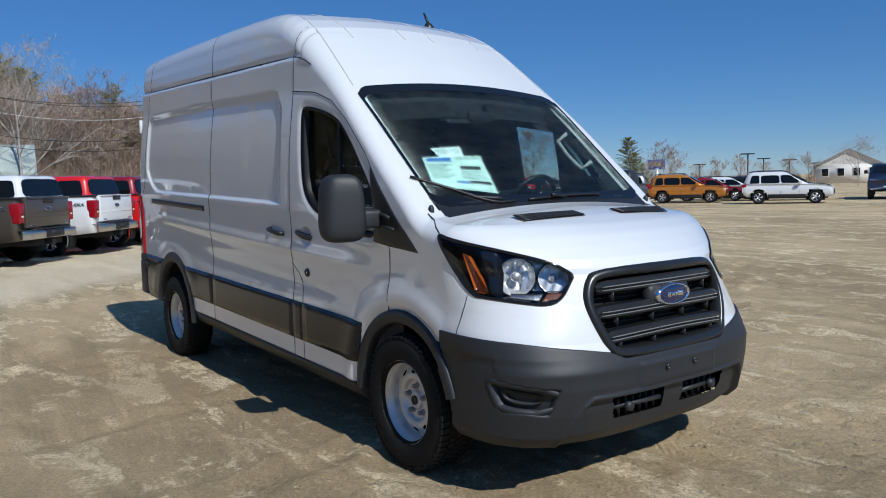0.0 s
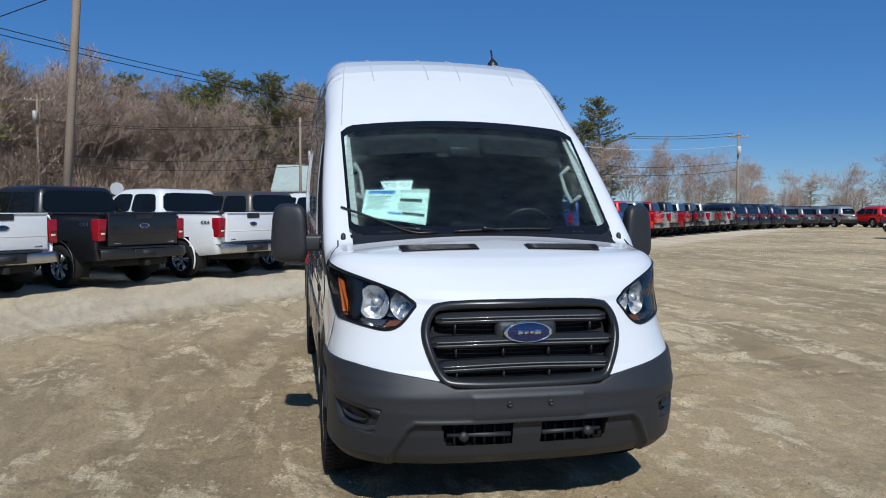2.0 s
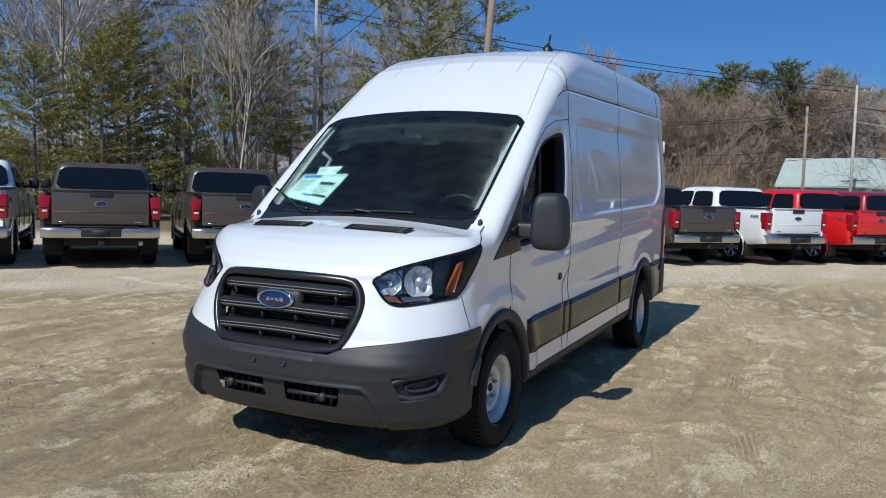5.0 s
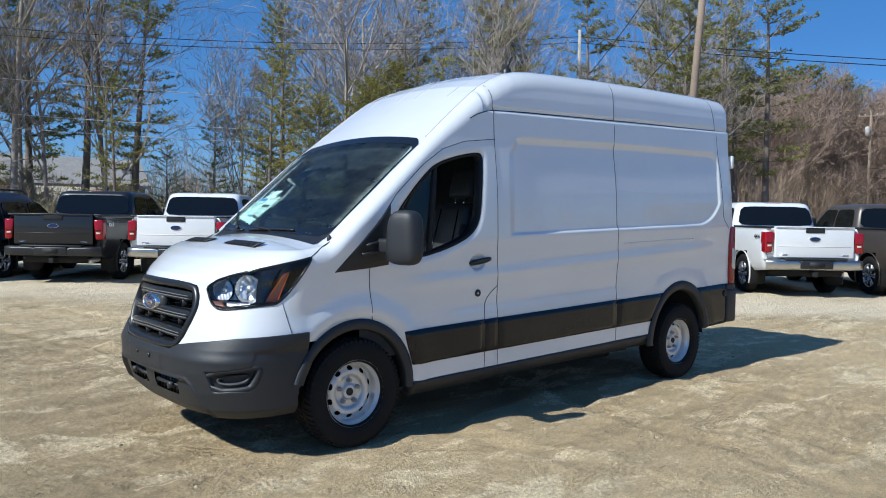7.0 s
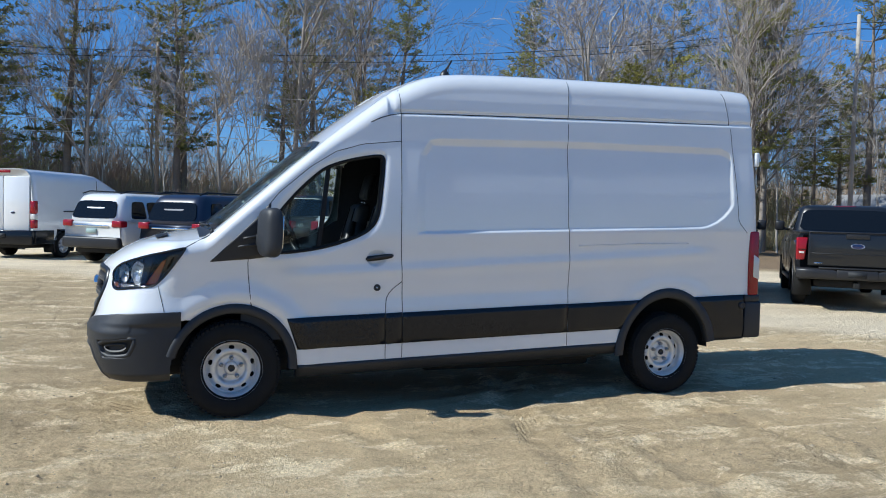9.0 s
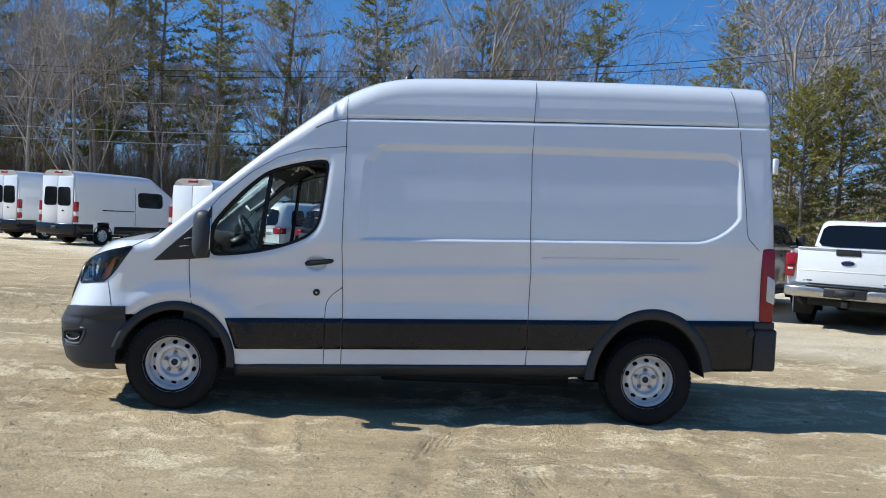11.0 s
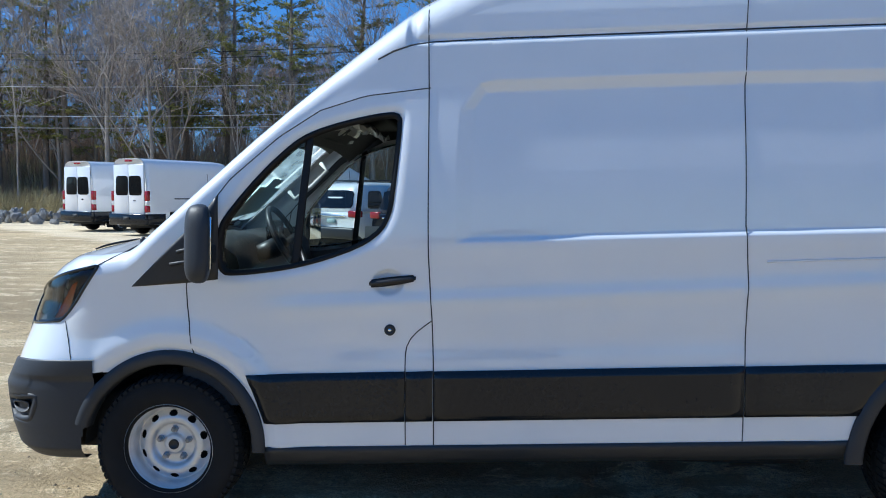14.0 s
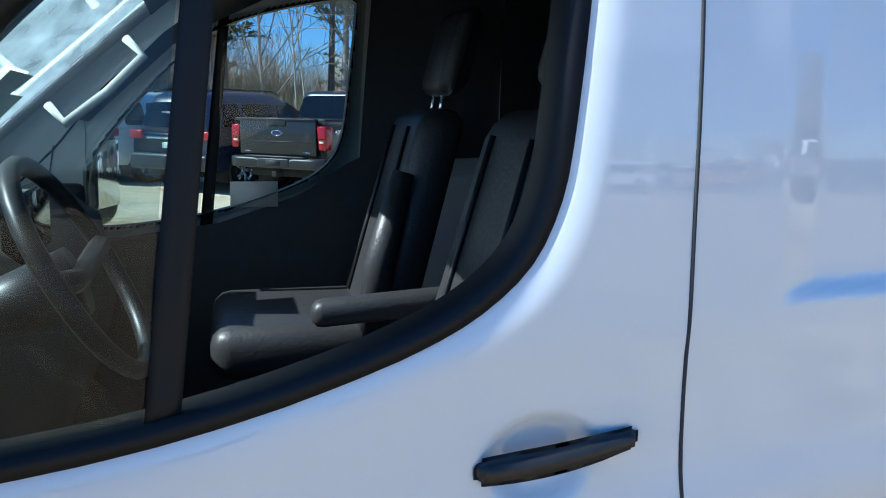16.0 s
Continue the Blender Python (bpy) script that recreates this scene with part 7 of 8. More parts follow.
def bare_tree(seed, height, label, spread_=0.55, bark=None, fork=0.35, fine=0, twigs=None, limbs=9, girth=1.0):
    rng = random.Random(seed)
    t = empty("bare_tree", label=label, category="tree", group="woods")
    trunk, crown = Sticks(), Sticks()
    base, _ = bent((0, 0, -0.1), (rng.uniform(-0.06, 0.06), rng.uniform(-0.06, 0.06), 1), height * 0.72, 7, rng, 0.05, 0.3)
    trunk.add(base, height * 0.0105 * girth, height * 0.004 * girth, 7)

    def grow(start, direction, length, radius, depth):
        pts, d = bent(start, direction, length, 3 if depth < 3 else 2, rng, 0.15, 0.16)
        if depth >= 3:
            crown.flat(pts, max(radius, 0.011), max(radius * 0.5, 0.006), rng)
        else:
            (trunk if depth == 0 else crown).add(pts, radius, radius * 0.45, 5 if depth == 0 else 3)
        if depth >= 4:
            for _ in range(fine):
                p = pts[0].lerp(pts[-1], rng.uniform(0.2, 1.0))
                q = p + (d + Vector((rng.uniform(-1, 1), rng.uniform(-1, 1), rng.uniform(-0.5, 0.9)))).normalized() * length * rng.uniform(0.5, 1.0)
                crown.flat([p, q], 0.010, 0.006, rng)
            return
        n = (4, 4, 4, 3)[depth]
        for k in range(n):
            u = 0.35 + 0.65 * (k + rng.random()) / n
            i = min(int(u * (len(pts) - 1)), len(pts) - 2)
            p = pts[i].lerp(pts[i + 1], u * (len(pts) - 1) - i)
            a = d.orthogonal().normalized()
            a.rotate(Matrix.Rotation(rng.uniform(0, 6.28), 3, d))
            nd = (d * (1 - spread_ * 0.55) + a * spread_ * rng.uniform(0.7, 1.2) + Vector((0, 0, 0.15))).normalized()
            grow(p, nd, length * rng.uniform(0.45, 0.72), max(radius * 0.5, 0.006), depth + 1)

    n = limbs
    for k in range(n):
        u = fork + (1 - fork) * (k / (n - 1))
        i = min(int(u * 7), 6)
        p = base[i].lerp(base[i + 1], u * 7 - i)
        a = rng.uniform(0, 6.28)
        grow(p, (math.cos(a) * spread_ * 1.15, math.sin(a) * spread_ * 1.15, 0.80 + 0.5 * u), height * rng.uniform(0.24, 0.42) * (1.2 - 0.45 * u), height * 0.0046 * girth * (1.25 - 0.6 * u), 0)
    raw("trunk", trunk.v, trunk.f, bark or BARK, t)
    raw("crown", crown.v, crown.f, twigs or TWIG, t, smooth=False)
    return t


def pine_tree(seed, height, label, low=0.3, width=0.2, needles=None, dense=1.0, tuft=7, name="pine_tree"):
    rng = random.Random(seed)
    t = empty(name, label=label, category="tree", group="woods")
    st = Sticks()
    base, _ = bent((0, 0, -0.1), (0, 0, 1), height, 6, rng, 0.025, 0.5)
    st.add(base, height * 0.015, 0.02, 7)
    v, f = [], []
    whorls = int(26 * dense)
    for w in range(whorls):
        u = low + (1 - low) * (w + rng.random() * 0.6) / whorls
        i = min(int(u * 6), 5)
        c = base[i].lerp(base[i + 1], u * 6 - i)
        s = (u - low) / (1 - low)
        reach = height * width * (max(0.0, 1.0 - min(1.0, s) ** 2.4)) ** 0.6 * (0.55 + 0.45 * min(1.0, s * 4)) * rng.uniform(0.5, 1.12) + 0.3
        for k in range(rng.randint(4, 6)):
            a = rng.uniform(0, 6.28)
            ln = reach * rng.uniform(0.55, 1.15)
            pts, d = bent(c, (math.cos(a), math.sin(a), rng.uniform(-0.12, 0.28) + 0.7 * s * s), ln, 3, rng, 0.10, 0.3)
            st.add(pts, 0.012 * height / 6, 0.008, 3)
            m = max(5, int(ln * 7.0))
            for q in range(m):
                s_ = 0.25 + 0.75 * (q + rng.random()) / m
                j = min(int(s_ * 3), 2)
                p = pts[j].lerp(pts[j + 1], s_ * 3 - j) + Vector((rng.uniform(-1, 1), rng.uniform(-1, 1), rng.uniform(-0.3, 0.5))) * 0.13 * height / 12
                for _ in range(tuft):
                    e = Vector((rng.gauss(0, 1) + d.x * 0.9, rng.gauss(0, 1) + d.y * 0.9, rng.gauss(0.25, 0.6))).normalized() * rng.uniform(0.12, 0.25) * (height / 12) ** 0.7
                    s2 = e.orthogonal().normalized()
                    s2.rotate(Matrix.Rotation(rng.uniform(0, 6.28), 3, e.normalized()))
                    s2 *= e.length * 0.135
                    b0 = len(v)
                    v.extend((tuple(p - s2 * 0.4), tuple(p + e * 0.5 + s2), tuple(p + e), tuple(p + e * 0.5 - s2)))
                    f.append((b0, b0 + 1, b0 + 2, b0 + 3))
    raw("trunk", st.v, st.f, DARK_BARK, t)
    raw("crown", v, f, needles or PINE, t, smooth=False)
    return t


def thicket(seed, wx, wy, h, count, material, label):
    rng = random.Random(seed)
    st = Sticks()
    for _ in range(count):
        x, y = rng.uniform(-wx / 2, wx / 2), rng.uniform(-wy / 2, wy / 2)
        hh = h * rng.uniform(0.35, 1.0) * (0.7 + 0.3 * math.cos(x * 0.9 + seed))
        pts, d = bent((x, y, 0), (rng.uniform(-0.16, 0.16), rng.uniform(-0.16, 0.16), 1), hh, 3, rng, 0.12, 0.2)
        st.flat(pts, 0.022, 0.008, rng)
        for _ in range(11):
            u = rng.uniform(0.2, 0.97)
            i = min(int(u * 3), 2)
            p = pts[i].lerp(pts[i + 1], u * 3 - i)
            q = p + Vector((rng.uniform(-1, 1), rng.uniform(-1, 1), 1.1)).normalized() * hh * rng.uniform(0.08, 0.24)
            st.flat([p, q], 0.011, 0.005, rng)
    ob = raw("thicket", st.v, st.f, material, smooth=False)
    return tagged(ob, label, "undergrowth", kind="stuff")


rt = random.Random(77)
bare = [bare_tree(11, 15, "tall grey leafless tree at the edge of the woods"), bare_tree(12, 17, "tall leafless tree with an upright crown", 0.58), bare_tree(13, 13, "leafless tree with a wide grey crown", 0.7, fork=0.25), bare_tree(14, 16, "slim dark leafless tree in the woods", 0.54, DARK_BARK, 0.45), bare_tree(15, 10, "small leafless tree with fine twigs", 0.6, fork=0.2)]
pines = [pine_tree(21, 16, "tall dark green pine with bare lower trunk", 0.35, 0.19), pine_tree(22, 18, "tall dark green pine with layered branches", 0.25, 0.17), pine_tree(23, 14, "dense dark green pine", 0.12, 0.24), pine_tree(24, 15, "thin green pine with gaps in its crown", 0.4, 0.16, dense=0.7), pine_tree(26, 17, "tall open pine with plumes of olive needles", 0.22, 0.17, dense=0.62), pine_tree(27, 15, "ragged olive pine with broken layers", 0.3, 0.21, dense=0.5)]
full = [pine_tree(25, 15, "full round-crowned dark green pine", 0.18, 0.25, dense=1.7, tuft=9), pine_tree(28, 13, "broad dark green pine above the scrub", 0.1, 0.3, dense=1.5, tuft=9)]
sapling = [bare_tree(51, 9.5, "thin pale leafless sapling", 0.32, PALE_BARK, 0.4, 0, PALE_TWIG, 5, 0.62), bare_tree(52, 11.5, "slender pale leafless tree with a narrow crown", 0.3, PALE_BARK, 0.5, 0, PALE_TWIG, 6, 0.6), bare_tree(53, 8, "thin leaning pale sapling", 0.36, PALE_BARK, 0.3, 0, PALE_TWIG, 5, 0.7)]
pale_tree = bare_tree(54, 14, "spreading pale-barked leafless tree", 0.75, PALE_BARK, 0.12, 1, PALE_TWIG, 10, 0.95)
scrub = [bare_tree(16, 11, "rounded brown leafless tree with a haze of twigs", 0.62, fork=0.12, fine=3, twigs=BROWN_TWIG), bare_tree(17, 12, "brown leafless tree with an upswept twiggy crown", 0.5, fork=0.15, fine=3, twigs=BROWN_TWIG), bare_tree(18, 9, "low brown leafless tree with dense fine twigs", 0.7, fork=0.1, fine=3, twigs=BROWN_TWIG)]
young = [pine_tree(31, 6.5, "young yellow-green evergreen at the edge of the woods", 0.05, 0.26, YELLOW_PINE, 0.8), pine_tree(32, 8.5, "young yellow-green evergreen among bare trunks", 0.1, 0.2, YELLOW_PINE, 0.8)]
juniper = pine_tree(33, 7.5, "dense yellow-green evergreen beside the lot", 0.02, 0.33, YELLOW_PINE, 1.7, 9)
brush = [thicket(41, 12, 5, 7.0, 520, BRUSH, "brown leafless undergrowth below the trees"), thicket(42, 12, 6, 5.0, 520, BRUSH, "low brown leafless undergrowth"), thicket(43, 11, 3, 3.6, 560, OLIVE_BRUSH, "low olive and tan undergrowth at the lot's edge")]
used = set()


def stand(ob, x, y, scale=1.0, turn=None, fat=1.0):
    a = rt.uniform(0, 360) if turn is None else turn
    if 42.5 < x < 54 and 24.5 < y < 39.5:  # the house's yard is kept clear
        x, y = x + 11, y + 7
    if 30 < x < 66 and y > 30 and not ob.name.startswith("thicket"):  # the lower trees round the house
        scale *= 0.76
    m = pose(x, y, 0, 0, 0, a)
    if ob.name not in used:
        used.add(ob.name)
        ob.matrix_basis = m @ Matrix.Diagonal((scale * fat, scale * fat, scale, 1))
        return ob
    c = copy_thing(ob, m)
    c.scale = (scale * fat, scale * fat, scale)
    return c


# the edge of the woods, from behind the vans round to the far side of the road
EDGE = [(-48, 48), (-30, 45), (-12, 43), (6, 40), (20, 36), (34, 33), (50, 33), (66, 30), (82, 20), (88, 2), (90, -16), (94, -34)]
edge = resample(EDGE, 150)
for k, (ex, ey) in enumerate(edge):
    far = k / len(edge)
    for row in range(3 if far > 0.45 else 2):
        x = ex + rt.uniform(-1.5, 1.5) + row * 4.0 * (0.35 + 0.65 * far)
        y = ey + rt.uniform(-1.5, 1.5) + row * 4.5 * (1 - 0.8 * far)
        p = rt.random()
        bushy = 0.56 < far
        if bushy:
            low = 1 if far < 0.93 else 0.8
            if row == 0 and p < 0.10:
                stand(bare[rt.choice((0, 2, 4))], x, y, rt.uniform(0.9, 1.2) * low)
            elif p < 0.74 and row < 2:
                stand(rt.choice(scrub), x, y, rt.uniform(0.95, 1.3) * low)
            elif p < 0.80:
                stand(rt.choice(full), x + 5, y + 4, rt.uniform(0.95, 1.25) * low, None, 1.2)
        else:
            if far < 0.255:
                if p < 0.24 and row == 0 or p < 0.26 and row == 1:
                    stand(rt.choice(pines[3:]), x, y, rt.uniform(0.95, 1.3), None, rt.uniform(1.0, 1.25))
                elif p < 0.50:
                    stand(rt.choice((*bare, scrub[0])), x, y - 1, rt.uniform(0.8, 1.15))
                elif p < 0.78 and row == 0:
                    stand(rt.choice(sapling), x, y - 1, rt.uniform(0.8, 1.15))
                elif p < 0.88 and row == 0:
                    stand(rt.choice(young), x, y - 1, rt.uniform(0.6, 1.0))
            elif p < 0.27:
                stand(rt.choice(bare), x, y, rt.uniform(0.85, 1.2))
            elif p < 0.42:
                stand(rt.choice(sapling), x, y - 1, rt.uniform(0.8, 1.2))
            elif p < 0.51:
                stand(rt.choice(pines), x, y, rt.uniform(0.8, 1.15), None, rt.uniform(0.9, 1.2))
            elif p < 0.68 and row == 0:
                stand(rt.choice(young), x, y - 1, rt.uniform(0.6, 1.0))
    if k % 2 == 0 and far < 0.56:
        stand(brush[2], ex + rt.uniform(-1, 1), ey - 2.2, rt.uniform(0.35, 0.75), rt.uniform(-15, 15), 1.6)
        stand(brush[2], ex + rt.uniform(-1, 1), ey + 3, rt.uniform(0.9, 1.4) * (0.6 if 3 < ex < 20 else 1), rt.uniform(-15, 15))
    if k % 3 == 0:
        stand(brush[0] if far > 0.56 else brush[1], ex + 2, ey + 1, rt.uniform(0.8, 1.15) if far > 0.56 else rt.uniform(0.5, 0.75), 10 * math.sin(k))
        if far > 0.54:
            stand(brush[0], ex + 7, ey + 4, rt.uniform(1.1, 1.4) * (1 if far < 0.93 else 0.7), 40)
            stand(brush[0], ex + 1, ey + 2, rt.uniform(0.9, 1.2) * (1 if far < 0.93 else 0.7), 80)
        else:
            back = 14 if 3 < ex < 20 else 0
            if not back:
                stand(brush[0], ex + 4, ey + 8, rt.uniform(0.7, 1.0), 20)
            stand(brush[0], ex + 2, ey + 14 + back, rt.uniform(0.8, 1.1), 5)
            if far < 0.24:
                stand(scrub[k % 3], ex - 3, ey + 12, rt.uniform(0.9, 1.2))
                stand(brush[0], ex - 1, ey + 5, rt.uniform(0.9, 1.2), 12)
# single trees that stand out
for ob, x, y, s_ in ((bare[2], 20.5, 30.5, 1.18), (bare[2], 26.9, 40.0, 1.25), (bare[0], -20.8, 41.5, 1.1), (bare[2], -17.5, 40.0, 1.0), (pines[1], 27.5, 25.5, 0.95), (pines[0], 36.5, 30.5, 0.9), (pines[2], 8.8, 46, 1.25), (pines[1], 34, 18.5, 0.8), (young[1], 14.5, 27.5, 1.0), (young[0], 18.5, 26.0, 1.1), (young[1], 22.5, 24.5, 1.1), (young[0], 9.5, 33, 1.2), (young[1], 17, 31, 1.2), (pines[3], 30.5, 28, 1.0), (bare[3], 26.0, 24.0, 0.9), (bare[1], 29.5, 27.0, 0.85), (pines[0], 92, -20, 0.86), (pines[2], 90, -25, 0.98), (pines[1], 91, -29, 0.78), (pines[2], 95, -27, 1.0), (pines[0], 94, -31, 0.8), (scrub[0], 82, -27, 0.85), (scrub[1], 80, -31, 0.8), (scrub[2], 79, -34.5, 0.95), (scrub[0], 80, -38, 0.75), (scrub[1], 77, -41, 0.7), (scrub[2], 77, -44.5, 0.8), (bare[2], 76, -47, 0.55), (scrub[0], 74, -49, 0.6)):
    stand(ob, x, y, s_)
stand(pale_tree, 70.5, -7.4, 0.95, 40)
stand(pale_tree, 23.7, 32.7, 1.3, 120)
for x, y, s_ in ((18.8, 25.4, 1.05), (20.9, 26.2, 1.2), (17.2, 27.6, 0.95), (23.4, 25.0, 0.9)):
    stand(juniper, x, y, s_)
for ob, x, y, s_ in ((pines[5], 43, 21, 1.1), (pines[4], 46.5, 20, 1.1), (pines[0], 41, 25, 1.05), (pines[3], 49, 23.5, 1.15), (bare[1], 39.5, 22.5, 0.95), (bare[0], 45, 23, 1.0), (pines[4], 38, 28, 1.0), (sapling[1], 37, 22, 1.0), (sapling[0], 40.5, 20.5, 1.1)):
    stand(ob, x, y, s_)
stand(full[0], 73.9, -88.7, 0.5, None, 1.2)
stand(full[1], 84.0, -104.0, 0.3, None, 1.3)
for q in range(9):
    stand(scrub[q % 3], 76 - 2.2 * q, -96 - 2.6 * q, 0.36)
stand(sapling[1], 30.5, 26.8, 0.9)
stand(sapling[0], 33.4, 23.4, 0.9)
stand(sapling[2], 24.5, 23.0, 1.1)
for ob, x, y, s_ in ((full[0], 86, -30, 1.0), (full[1], 85, -33, 0.92), (full[0], 84, -36, 0.98), (full[1], 88, -28, 0.8), (full[0], 88, 3, 1.1), (full[1], 89, 6, 1.25), (full[0], 90, 10, 1.15)):
    stand(ob, x, y, s_, None, 1.2)
# distance: low woods beyond the lot
for k in range(34):
    a = radians(-28 - 3.2 * k)
    d = rt.uniform(120, 150)
    stand(brush[0], d * math.cos(a), d * math.sin(a), rt.uniform(0.8, 1.1) * (0.8 if k < 5 else 0.45), math.degrees(a) + 90, 1.0 if k < 5 else 1.6)
    if k < 5:
        stand(rt.choice(scrub), d * math.cos(a + 0.03), d * math.sin(a + 0.03), rt.uniform(0.5, 0.7), None, 1.2)
        stand(rt.choice(pines[:3]), (d + 12) * math.cos(a + 0.01), (d + 12) * math.sin(a + 0.01), rt.uniform(0.34, 0.44), None, 2.0)
    if k < 6 or k % 4 == 0:
        stand((*scrub, bare[2])[rt.choice((0, 1, 2, 3))], (d - 25) * math.cos(a + 0.02), (d - 25) * math.sin(a + 0.02), rt.uniform(0.5, 0.75) if k < 9 else rt.uniform(0.35, 0.5), None, 1.25)
    if k % 6 == 1:
        stand(pines[2], (d - 5) * math.cos(a), (d - 5) * math.sin(a), rt.uniform(0.35, 0.45), None, 1.6)
for k in range(30):
    a = radians(-140 - 4.2 * k)
    d = rt.uniform(110, 140)
    stand(brush[0], d * math.cos(a), d * math.sin(a), rt.uniform(0.9, 1.3), math.degrees(a) + 90)


def pole(x, y, h, label, arms=1, box_=False, r=0.16, wood=POLE_WOOD):
    t = empty("utility_pole", label=label, category="utility pole", group="utility poles")
    t.location = (x, y, 0)
    part("post", tube(bmesh.new(), [(0, 0, -0.3), (0, 0, h * 0.5), (0, 0, h)], [r, r * 0.85, r * 0.7], 12), wood, t)
    for k in range(arms):
        z = h - 0.5 - 0.9 * k
        part("crossarm", boxed(-0.06, 0.06, -1.1, 1.1, z - 0.06, z + 0.06, bevel=0.01), POLE_WOOD, t)
        for q in (-1.0, -0.5, 0.5, 1.0):
            bm = bmesh.new()
            lathe(bm, [(0.04, 0.0), (0.05, 0.06), (0.03, 0.14), (0.0, 0.15)], 8, axis="z", centre=(0, q, z + 0.06))
            part("insulator", bm, GREY_CABLE, t)
    if box_:
        bm = bmesh.new()
        lathe(bm, [(0.0, 0.0), (0.22, 0.0), (0.22, 0.75), (0.12, 0.85), (0.0, 0.86)], 14, axis="z", centre=(-0.34, 0.1, h - 2.3))
        part("transformer", bm, GREY_CABLE, t)
    return t


POLES = {"a": (15.0, 6.32, 11.5), "b": (34.7, 26.1, 13.0), "c": (71, 23, 11.5), "d": (64.4, -18.8, 10.5), "e": (64.2, 0.1, 9.3), "f": (65.5, -3.3, 11.0), "g": (69, -44.5, 9.5), "h": (-1.1, 41.3, 11.0), "i": (-46, 40.2, 11.0)}
LEAN = (0.018, -0.062)  # the nearest pole leans
for k, (x, y, h) in POLES.items():
    pole(x, y, h, "weathered wooden utility pole carrying cables", 0 if k in "abe" else 1, k in "cg", 0.11 if k == "a" else 0.135, PALE_POLE if k in "bfi" else POLE_WOOD).rotation_euler = (LEAN[1] * -1, LEAN[0], 0) if k == "a" else (0, 0, 0)


def wire(a, b, sag, material, r=0.014):
    a, b = Vector(a), Vector(b)
    pts = [a.lerp(b, t) - Vector((0, 0, sag * 4 * t * (1 - t))) for t in np.linspace(0, 1, 20)]
    ob = finish("overhead_cable", tube(bmesh.new(), pts, r, 5), material)
    return tagged(ob, "thin overhead cable strung between utility poles", "cable", "overhead cables")


def run(keys, zs, sag, material, r, rise=0.0):
    for p, q in zip(keys, keys[1:]):
        (x0, y0, _), (x1, y1, _) = POLES[p], POLES[q]
        for z, off in zs:
            a, b = [(lx * z, ly * z) for lx, ly in (LEAN if n == "a" else (0, 0) for n in (p, q))]
            za, zb = z + rise * (p == "b"), z + rise * (q == "b")  # pole b carries its cables higher
            wire((x0 + a[0], y0 + off + a[1], za), (x1 + b[0], y1 + off + b[1], zb), sag, material, r)


run("ihb", ((10.5, 0), (10.2, 0.3)), 0.9, CABLE, 0.020, 2.1)
run("ihb", ((8.2, 0.0), (6.5, 0.1), (5.8, 0.0)), 0.5, GREY_CABLE, 0.018)
run("bf", ((10.8, 0), (10.5, 0.3)), 0.5, CABLE, 0.028, 1.8)
run("ab", ((9.6, 0.0),), 0.3, CABLE, 0.018)
run("ba", ((6.6, 0.0),), 0.5, CABLE, 0.014)
run("cfdg", ((9.4, 0.5), (9.2, -0.5), (6.4, 0.0), (5.6, 0.0)), 0.8, CABLE, 0.022)
run("fdg", ((8.2, 0.0),), 0.9, GREY_CABLE, 0.022)

# ---- far buildings, sign, rock pile ----
SIDING = mat("pale_siding", (0.74, 0.71, 0.64), rough=0.8, vary=0.15, grain=8)
ROOF_GREEN = mat("pale_green_roofing", (0.40, 0.46, 0.42), rough=0.6, vary=0.15, grain=5)
ROOF_GREY = mat("grey_shingle", (0.30, 0.29, 0.28), rough=0.9, vary=0.2, grain=6)


def house(x, y, turn, L, W, eave, ridge, wall, roof, label, windows=3, ends=(0.0,)):
    t = empty("house", label=label, category="house")
    part("wall", boxed(-L / 2, L / 2, -W / 2, W / 2, 0, eave), wall, t)
    vs = [(-L / 2 - 0.3, -W / 2 - 0.4, eave - 0.1), (L / 2 + 0.3, -W / 2 - 0.4, eave - 0.1), (L / 2 + 0.3, 0, ridge), (-L / 2 - 0.3, 0, ridge), (L / 2 + 0.3, W / 2 + 0.4, eave - 0.1), (-L / 2 - 0.3, W / 2 + 0.4, eave - 0.1)]
    low = [(a, b, c - 0.2) for a, b, c in vs]
    raw("roof", vs + low, [(0, 1, 2, 3), (3, 2, 4, 5), (6, 9, 8, 7), (9, 11, 10, 8), (0, 6, 7, 1), (5, 4, 10, 11), (0, 3, 9, 6), (3, 5, 11, 9), (1, 7, 8, 2), (2, 8, 10, 4)], roof, t, smooth=False)
    for s_ in (-1, 1):
        raw("gable", [(s_ * (L / 2 - 0.01), -W / 2, eave), (s_ * (L / 2 - 0.01), W / 2, eave), (s_ * (L / 2 - 0.01), 0, ridge - 0.2)], [(0, 1, 2)], wall, t, smooth=False)
        for k in range(windows):
            cx = -L / 2 + L * (k + 0.5) / windows
            w = part("window", boxed(cx - 0.45, cx + 0.45, *sorted((s_ * W / 2, s_ * (W / 2 + 0.05))), 0.9, 2.1, bevel=0.01), WHITE, t)
            part("pane", boxed(cx - 0.38, cx + 0.38, *sorted((s_ * (W / 2 + 0.03), s_ * (W / 2 + 0.06))), 0.97, 2.03), CAR_GLASS, w)
        for q in ends:
            w = part("window", boxed(*sorted((s_ * L / 2, s_ * (L / 2 + 0.05))), q - 0.5, q + 0.5, 1.0, 2.2, bevel=0.01), WHITE, t)
            part("pane", boxed(*sorted((s_ * (L / 2 + 0.03), s_ * (L / 2 + 0.06))), q - 0.42, q + 0.42, 1.07, 2.13), CAR_GLASS, w)
    t.matrix_basis = pose(x, y, 0, 0, 0, turn)
    return t


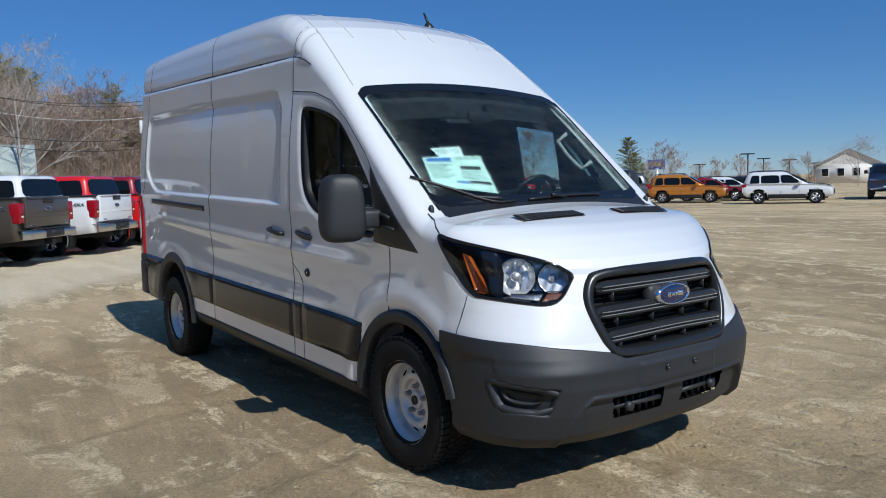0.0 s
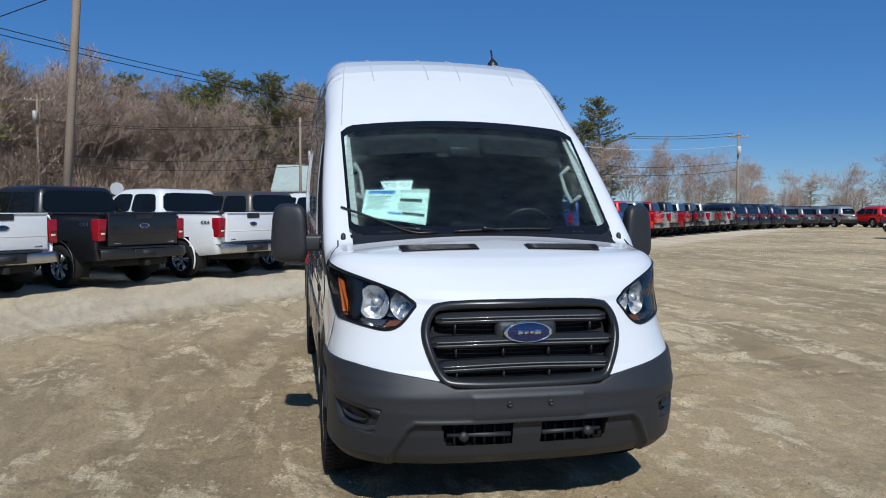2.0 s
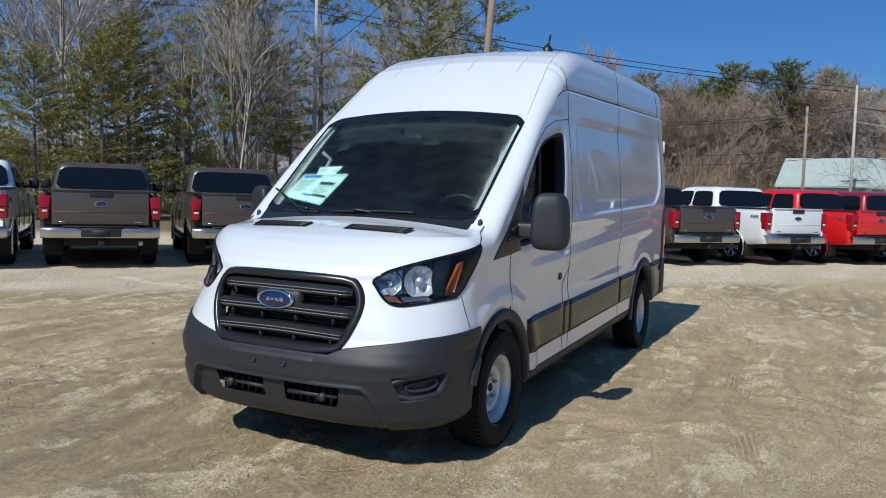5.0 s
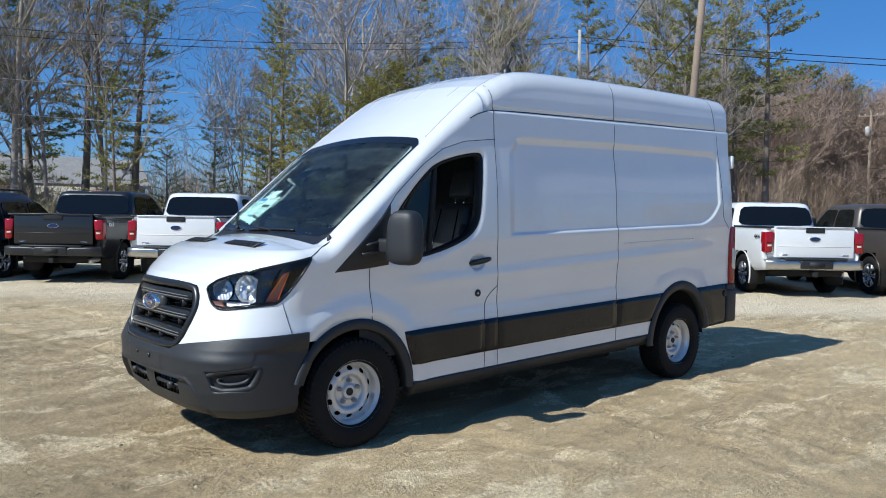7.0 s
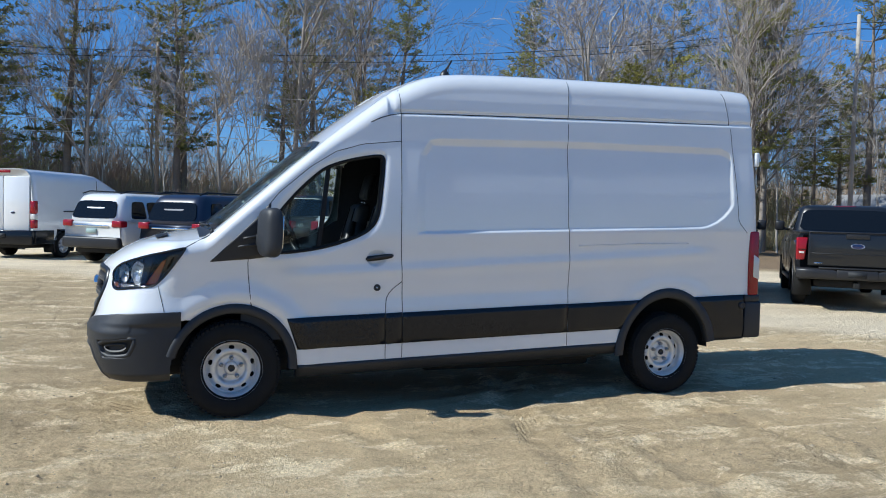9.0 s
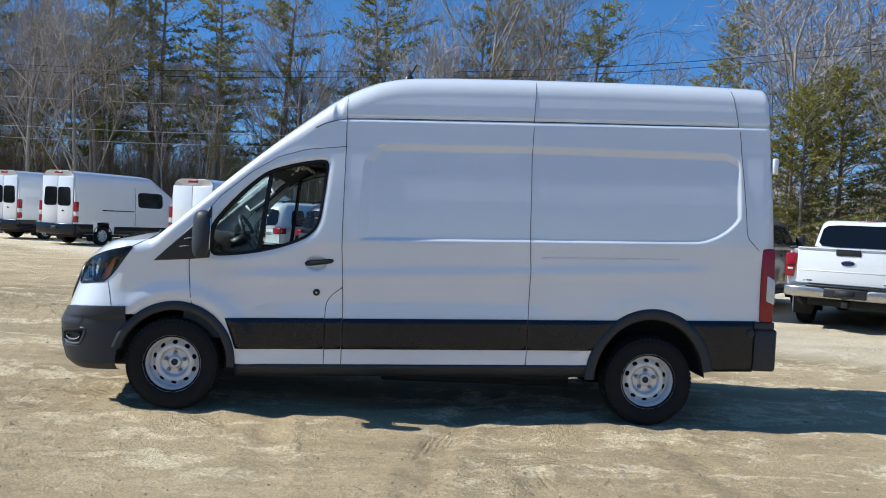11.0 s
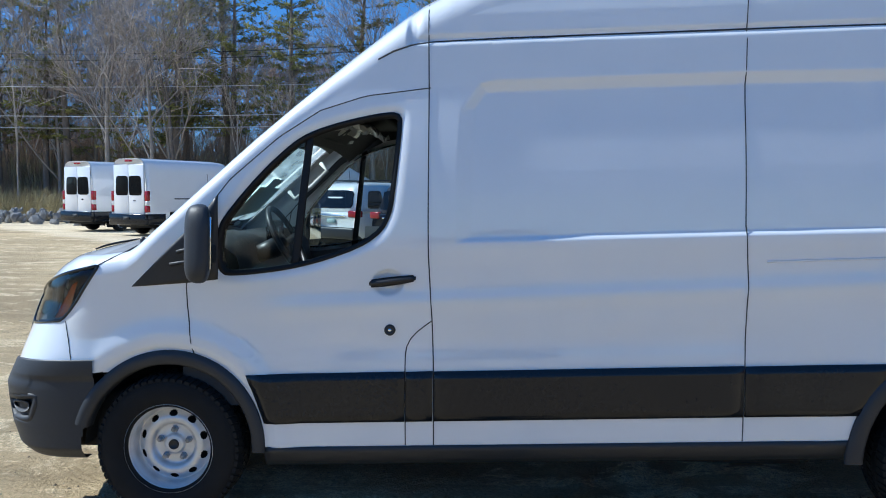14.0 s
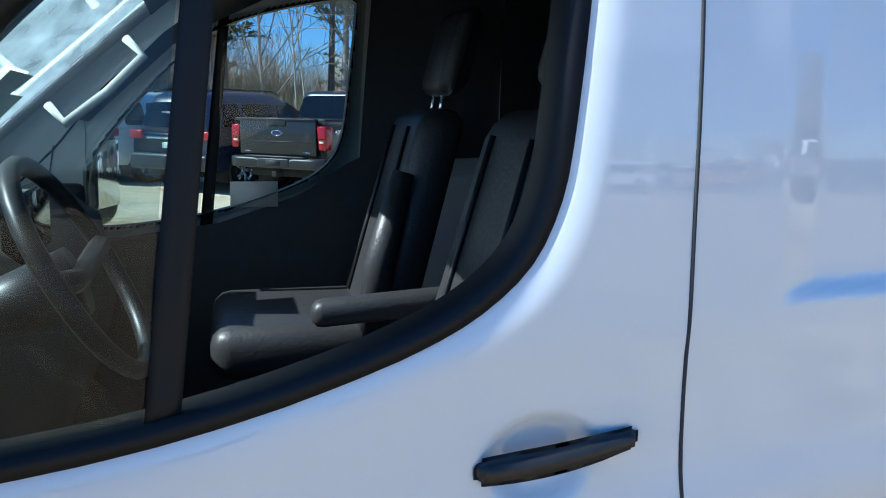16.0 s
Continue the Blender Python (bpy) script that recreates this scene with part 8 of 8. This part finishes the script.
house(76, -3.5, 82, 11, 7, 3.4, 5.9, SIDING, ROOF_GREEN, "pale shed with a green-grey roof beyond the parked row")
house(13.5, 57, -8, 10, 7, 3.4, 5.4, SIDING, ROOF_GREY, "grey-roofed pale house half hidden behind bare trees", 5)
house(48.4, 32.0, 99, 13, 6, 2.5, 3.9, SIDING, ROOF_GREY, "low pale house with a grey roof behind trees")
house(54, -113, 117, 10, 8.4, 2.7, 4.9, SIDING, ROOF_GREY, "cream gabled building far across the lot", 3, (-3.0, -1.0, 1.0, 3.0))

sg = empty("road_sign", label="grey back of an octagonal road sign on a post", category="road sign")
sg.matrix_basis = pose(55, 13.2, 0, 0, 0, 10)
part("post", tube(bmesh.new(), [(0, 0, 0), (0, 0, 3.0)], 0.05, 8), STEEL, sg)
bm = bmesh.new()
lathe(bm, [(0.0, -0.012), (0.48, -0.012), (0.48, 0.012), (0.0, 0.012)], 8, axis="x", centre=(-0.07, 0, 2.85))
part("panel", bm, STEEL, sg, smooth=False)

for k, (az, d, h) in enumerate(((-49.8, 150, 6.2), (-54.5, 170, 5.5), (-57.6, 150, 7.4), (-58.6, 165, 6.5), (-60.2, 160, 5.8), (-61.7, 175, 5.0))):
    h *= 0.70
    t = empty("lot_lamp", label="tall dark parking-lot lamp post with twin heads", category="lamp post", group="lot lamps")
    t.location = (-3.4 + d * math.cos(radians(az)), 3.1 + d * math.sin(radians(az)), 0)
    t.rotation_euler = (0, 0, radians(az))
    part("post", tube(bmesh.new(), [(0, 0, 0), (0, 0, h)], 0.12, 8), BLACK, t)
    part("lamp_head", boxed(-0.3, 0.3, -1.2, 1.2, h, h + 0.2, bevel=0.03), BLACK, t)
t = empty("roadside_sign", label="blue dealership sign panel on a post", category="sign")
t.matrix_basis = pose(-3.4 + 140 * math.cos(radians(-51.6)), 3.1 + 140 * math.sin(radians(-51.6)), 0, 0, 0, -51.6)
part("post", boxed(-0.2, 0.2, -0.3, 0.3, 0, 3.1), STEEL, t)
part("panel", boxed(-0.2, 0.2, -1.4, 1.4, 2.9, 4.6, bevel=0.05), mat("sign_blue", (0.02, 0.10, 0.42), rough=0.4), t)
part("emblem", boxed(-0.24, -0.19, -0.7, 0.7, 3.5, 4.0, bevel=0.02), mat("sign_gold", (0.55, 0.45, 0.12), rough=0.4), t)

ROCK = mat("dark_rubble", (0.24, 0.235, 0.225), rough=0.9, vary=0.4, grain=5, bump=0.5, bump_scale=8)
rr = random.Random(9)
bm = bmesh.new()
for _ in range(420):
    cx, cy = -24 + rr.gauss(0, 4.5), 34 + rr.gauss(0, 1.5)
    s_ = rr.uniform(0.10, 0.20) + 0.25 * rr.random() ** 4
    m = pose(cx, cy, s_ * 0.3 + rr.uniform(0, 0.75) * math.exp(-((cx + 24) / 6) ** 2 - ((cy - 34) / 1.6) ** 2), rr.uniform(0, 360), rr.uniform(0, 360), 0) @ Matrix.Diagonal((s_, s_ * rr.uniform(0.6, 1), s_ * rr.uniform(0.5, 0.8), 1))
    r = bmesh.ops.create_icosphere(bm, subdivisions=1, radius=1, matrix=m)
    for v in r["verts"]:
        v.co += Vector((rr.uniform(-1, 1), rr.uniform(-1, 1), rr.uniform(-1, 1))) * 0.12 * s_
tagged(finish("rubble", bm, ROCK, smooth=False), "heap of dark broken rock at the lot's edge", "rubble", kind="stuff")
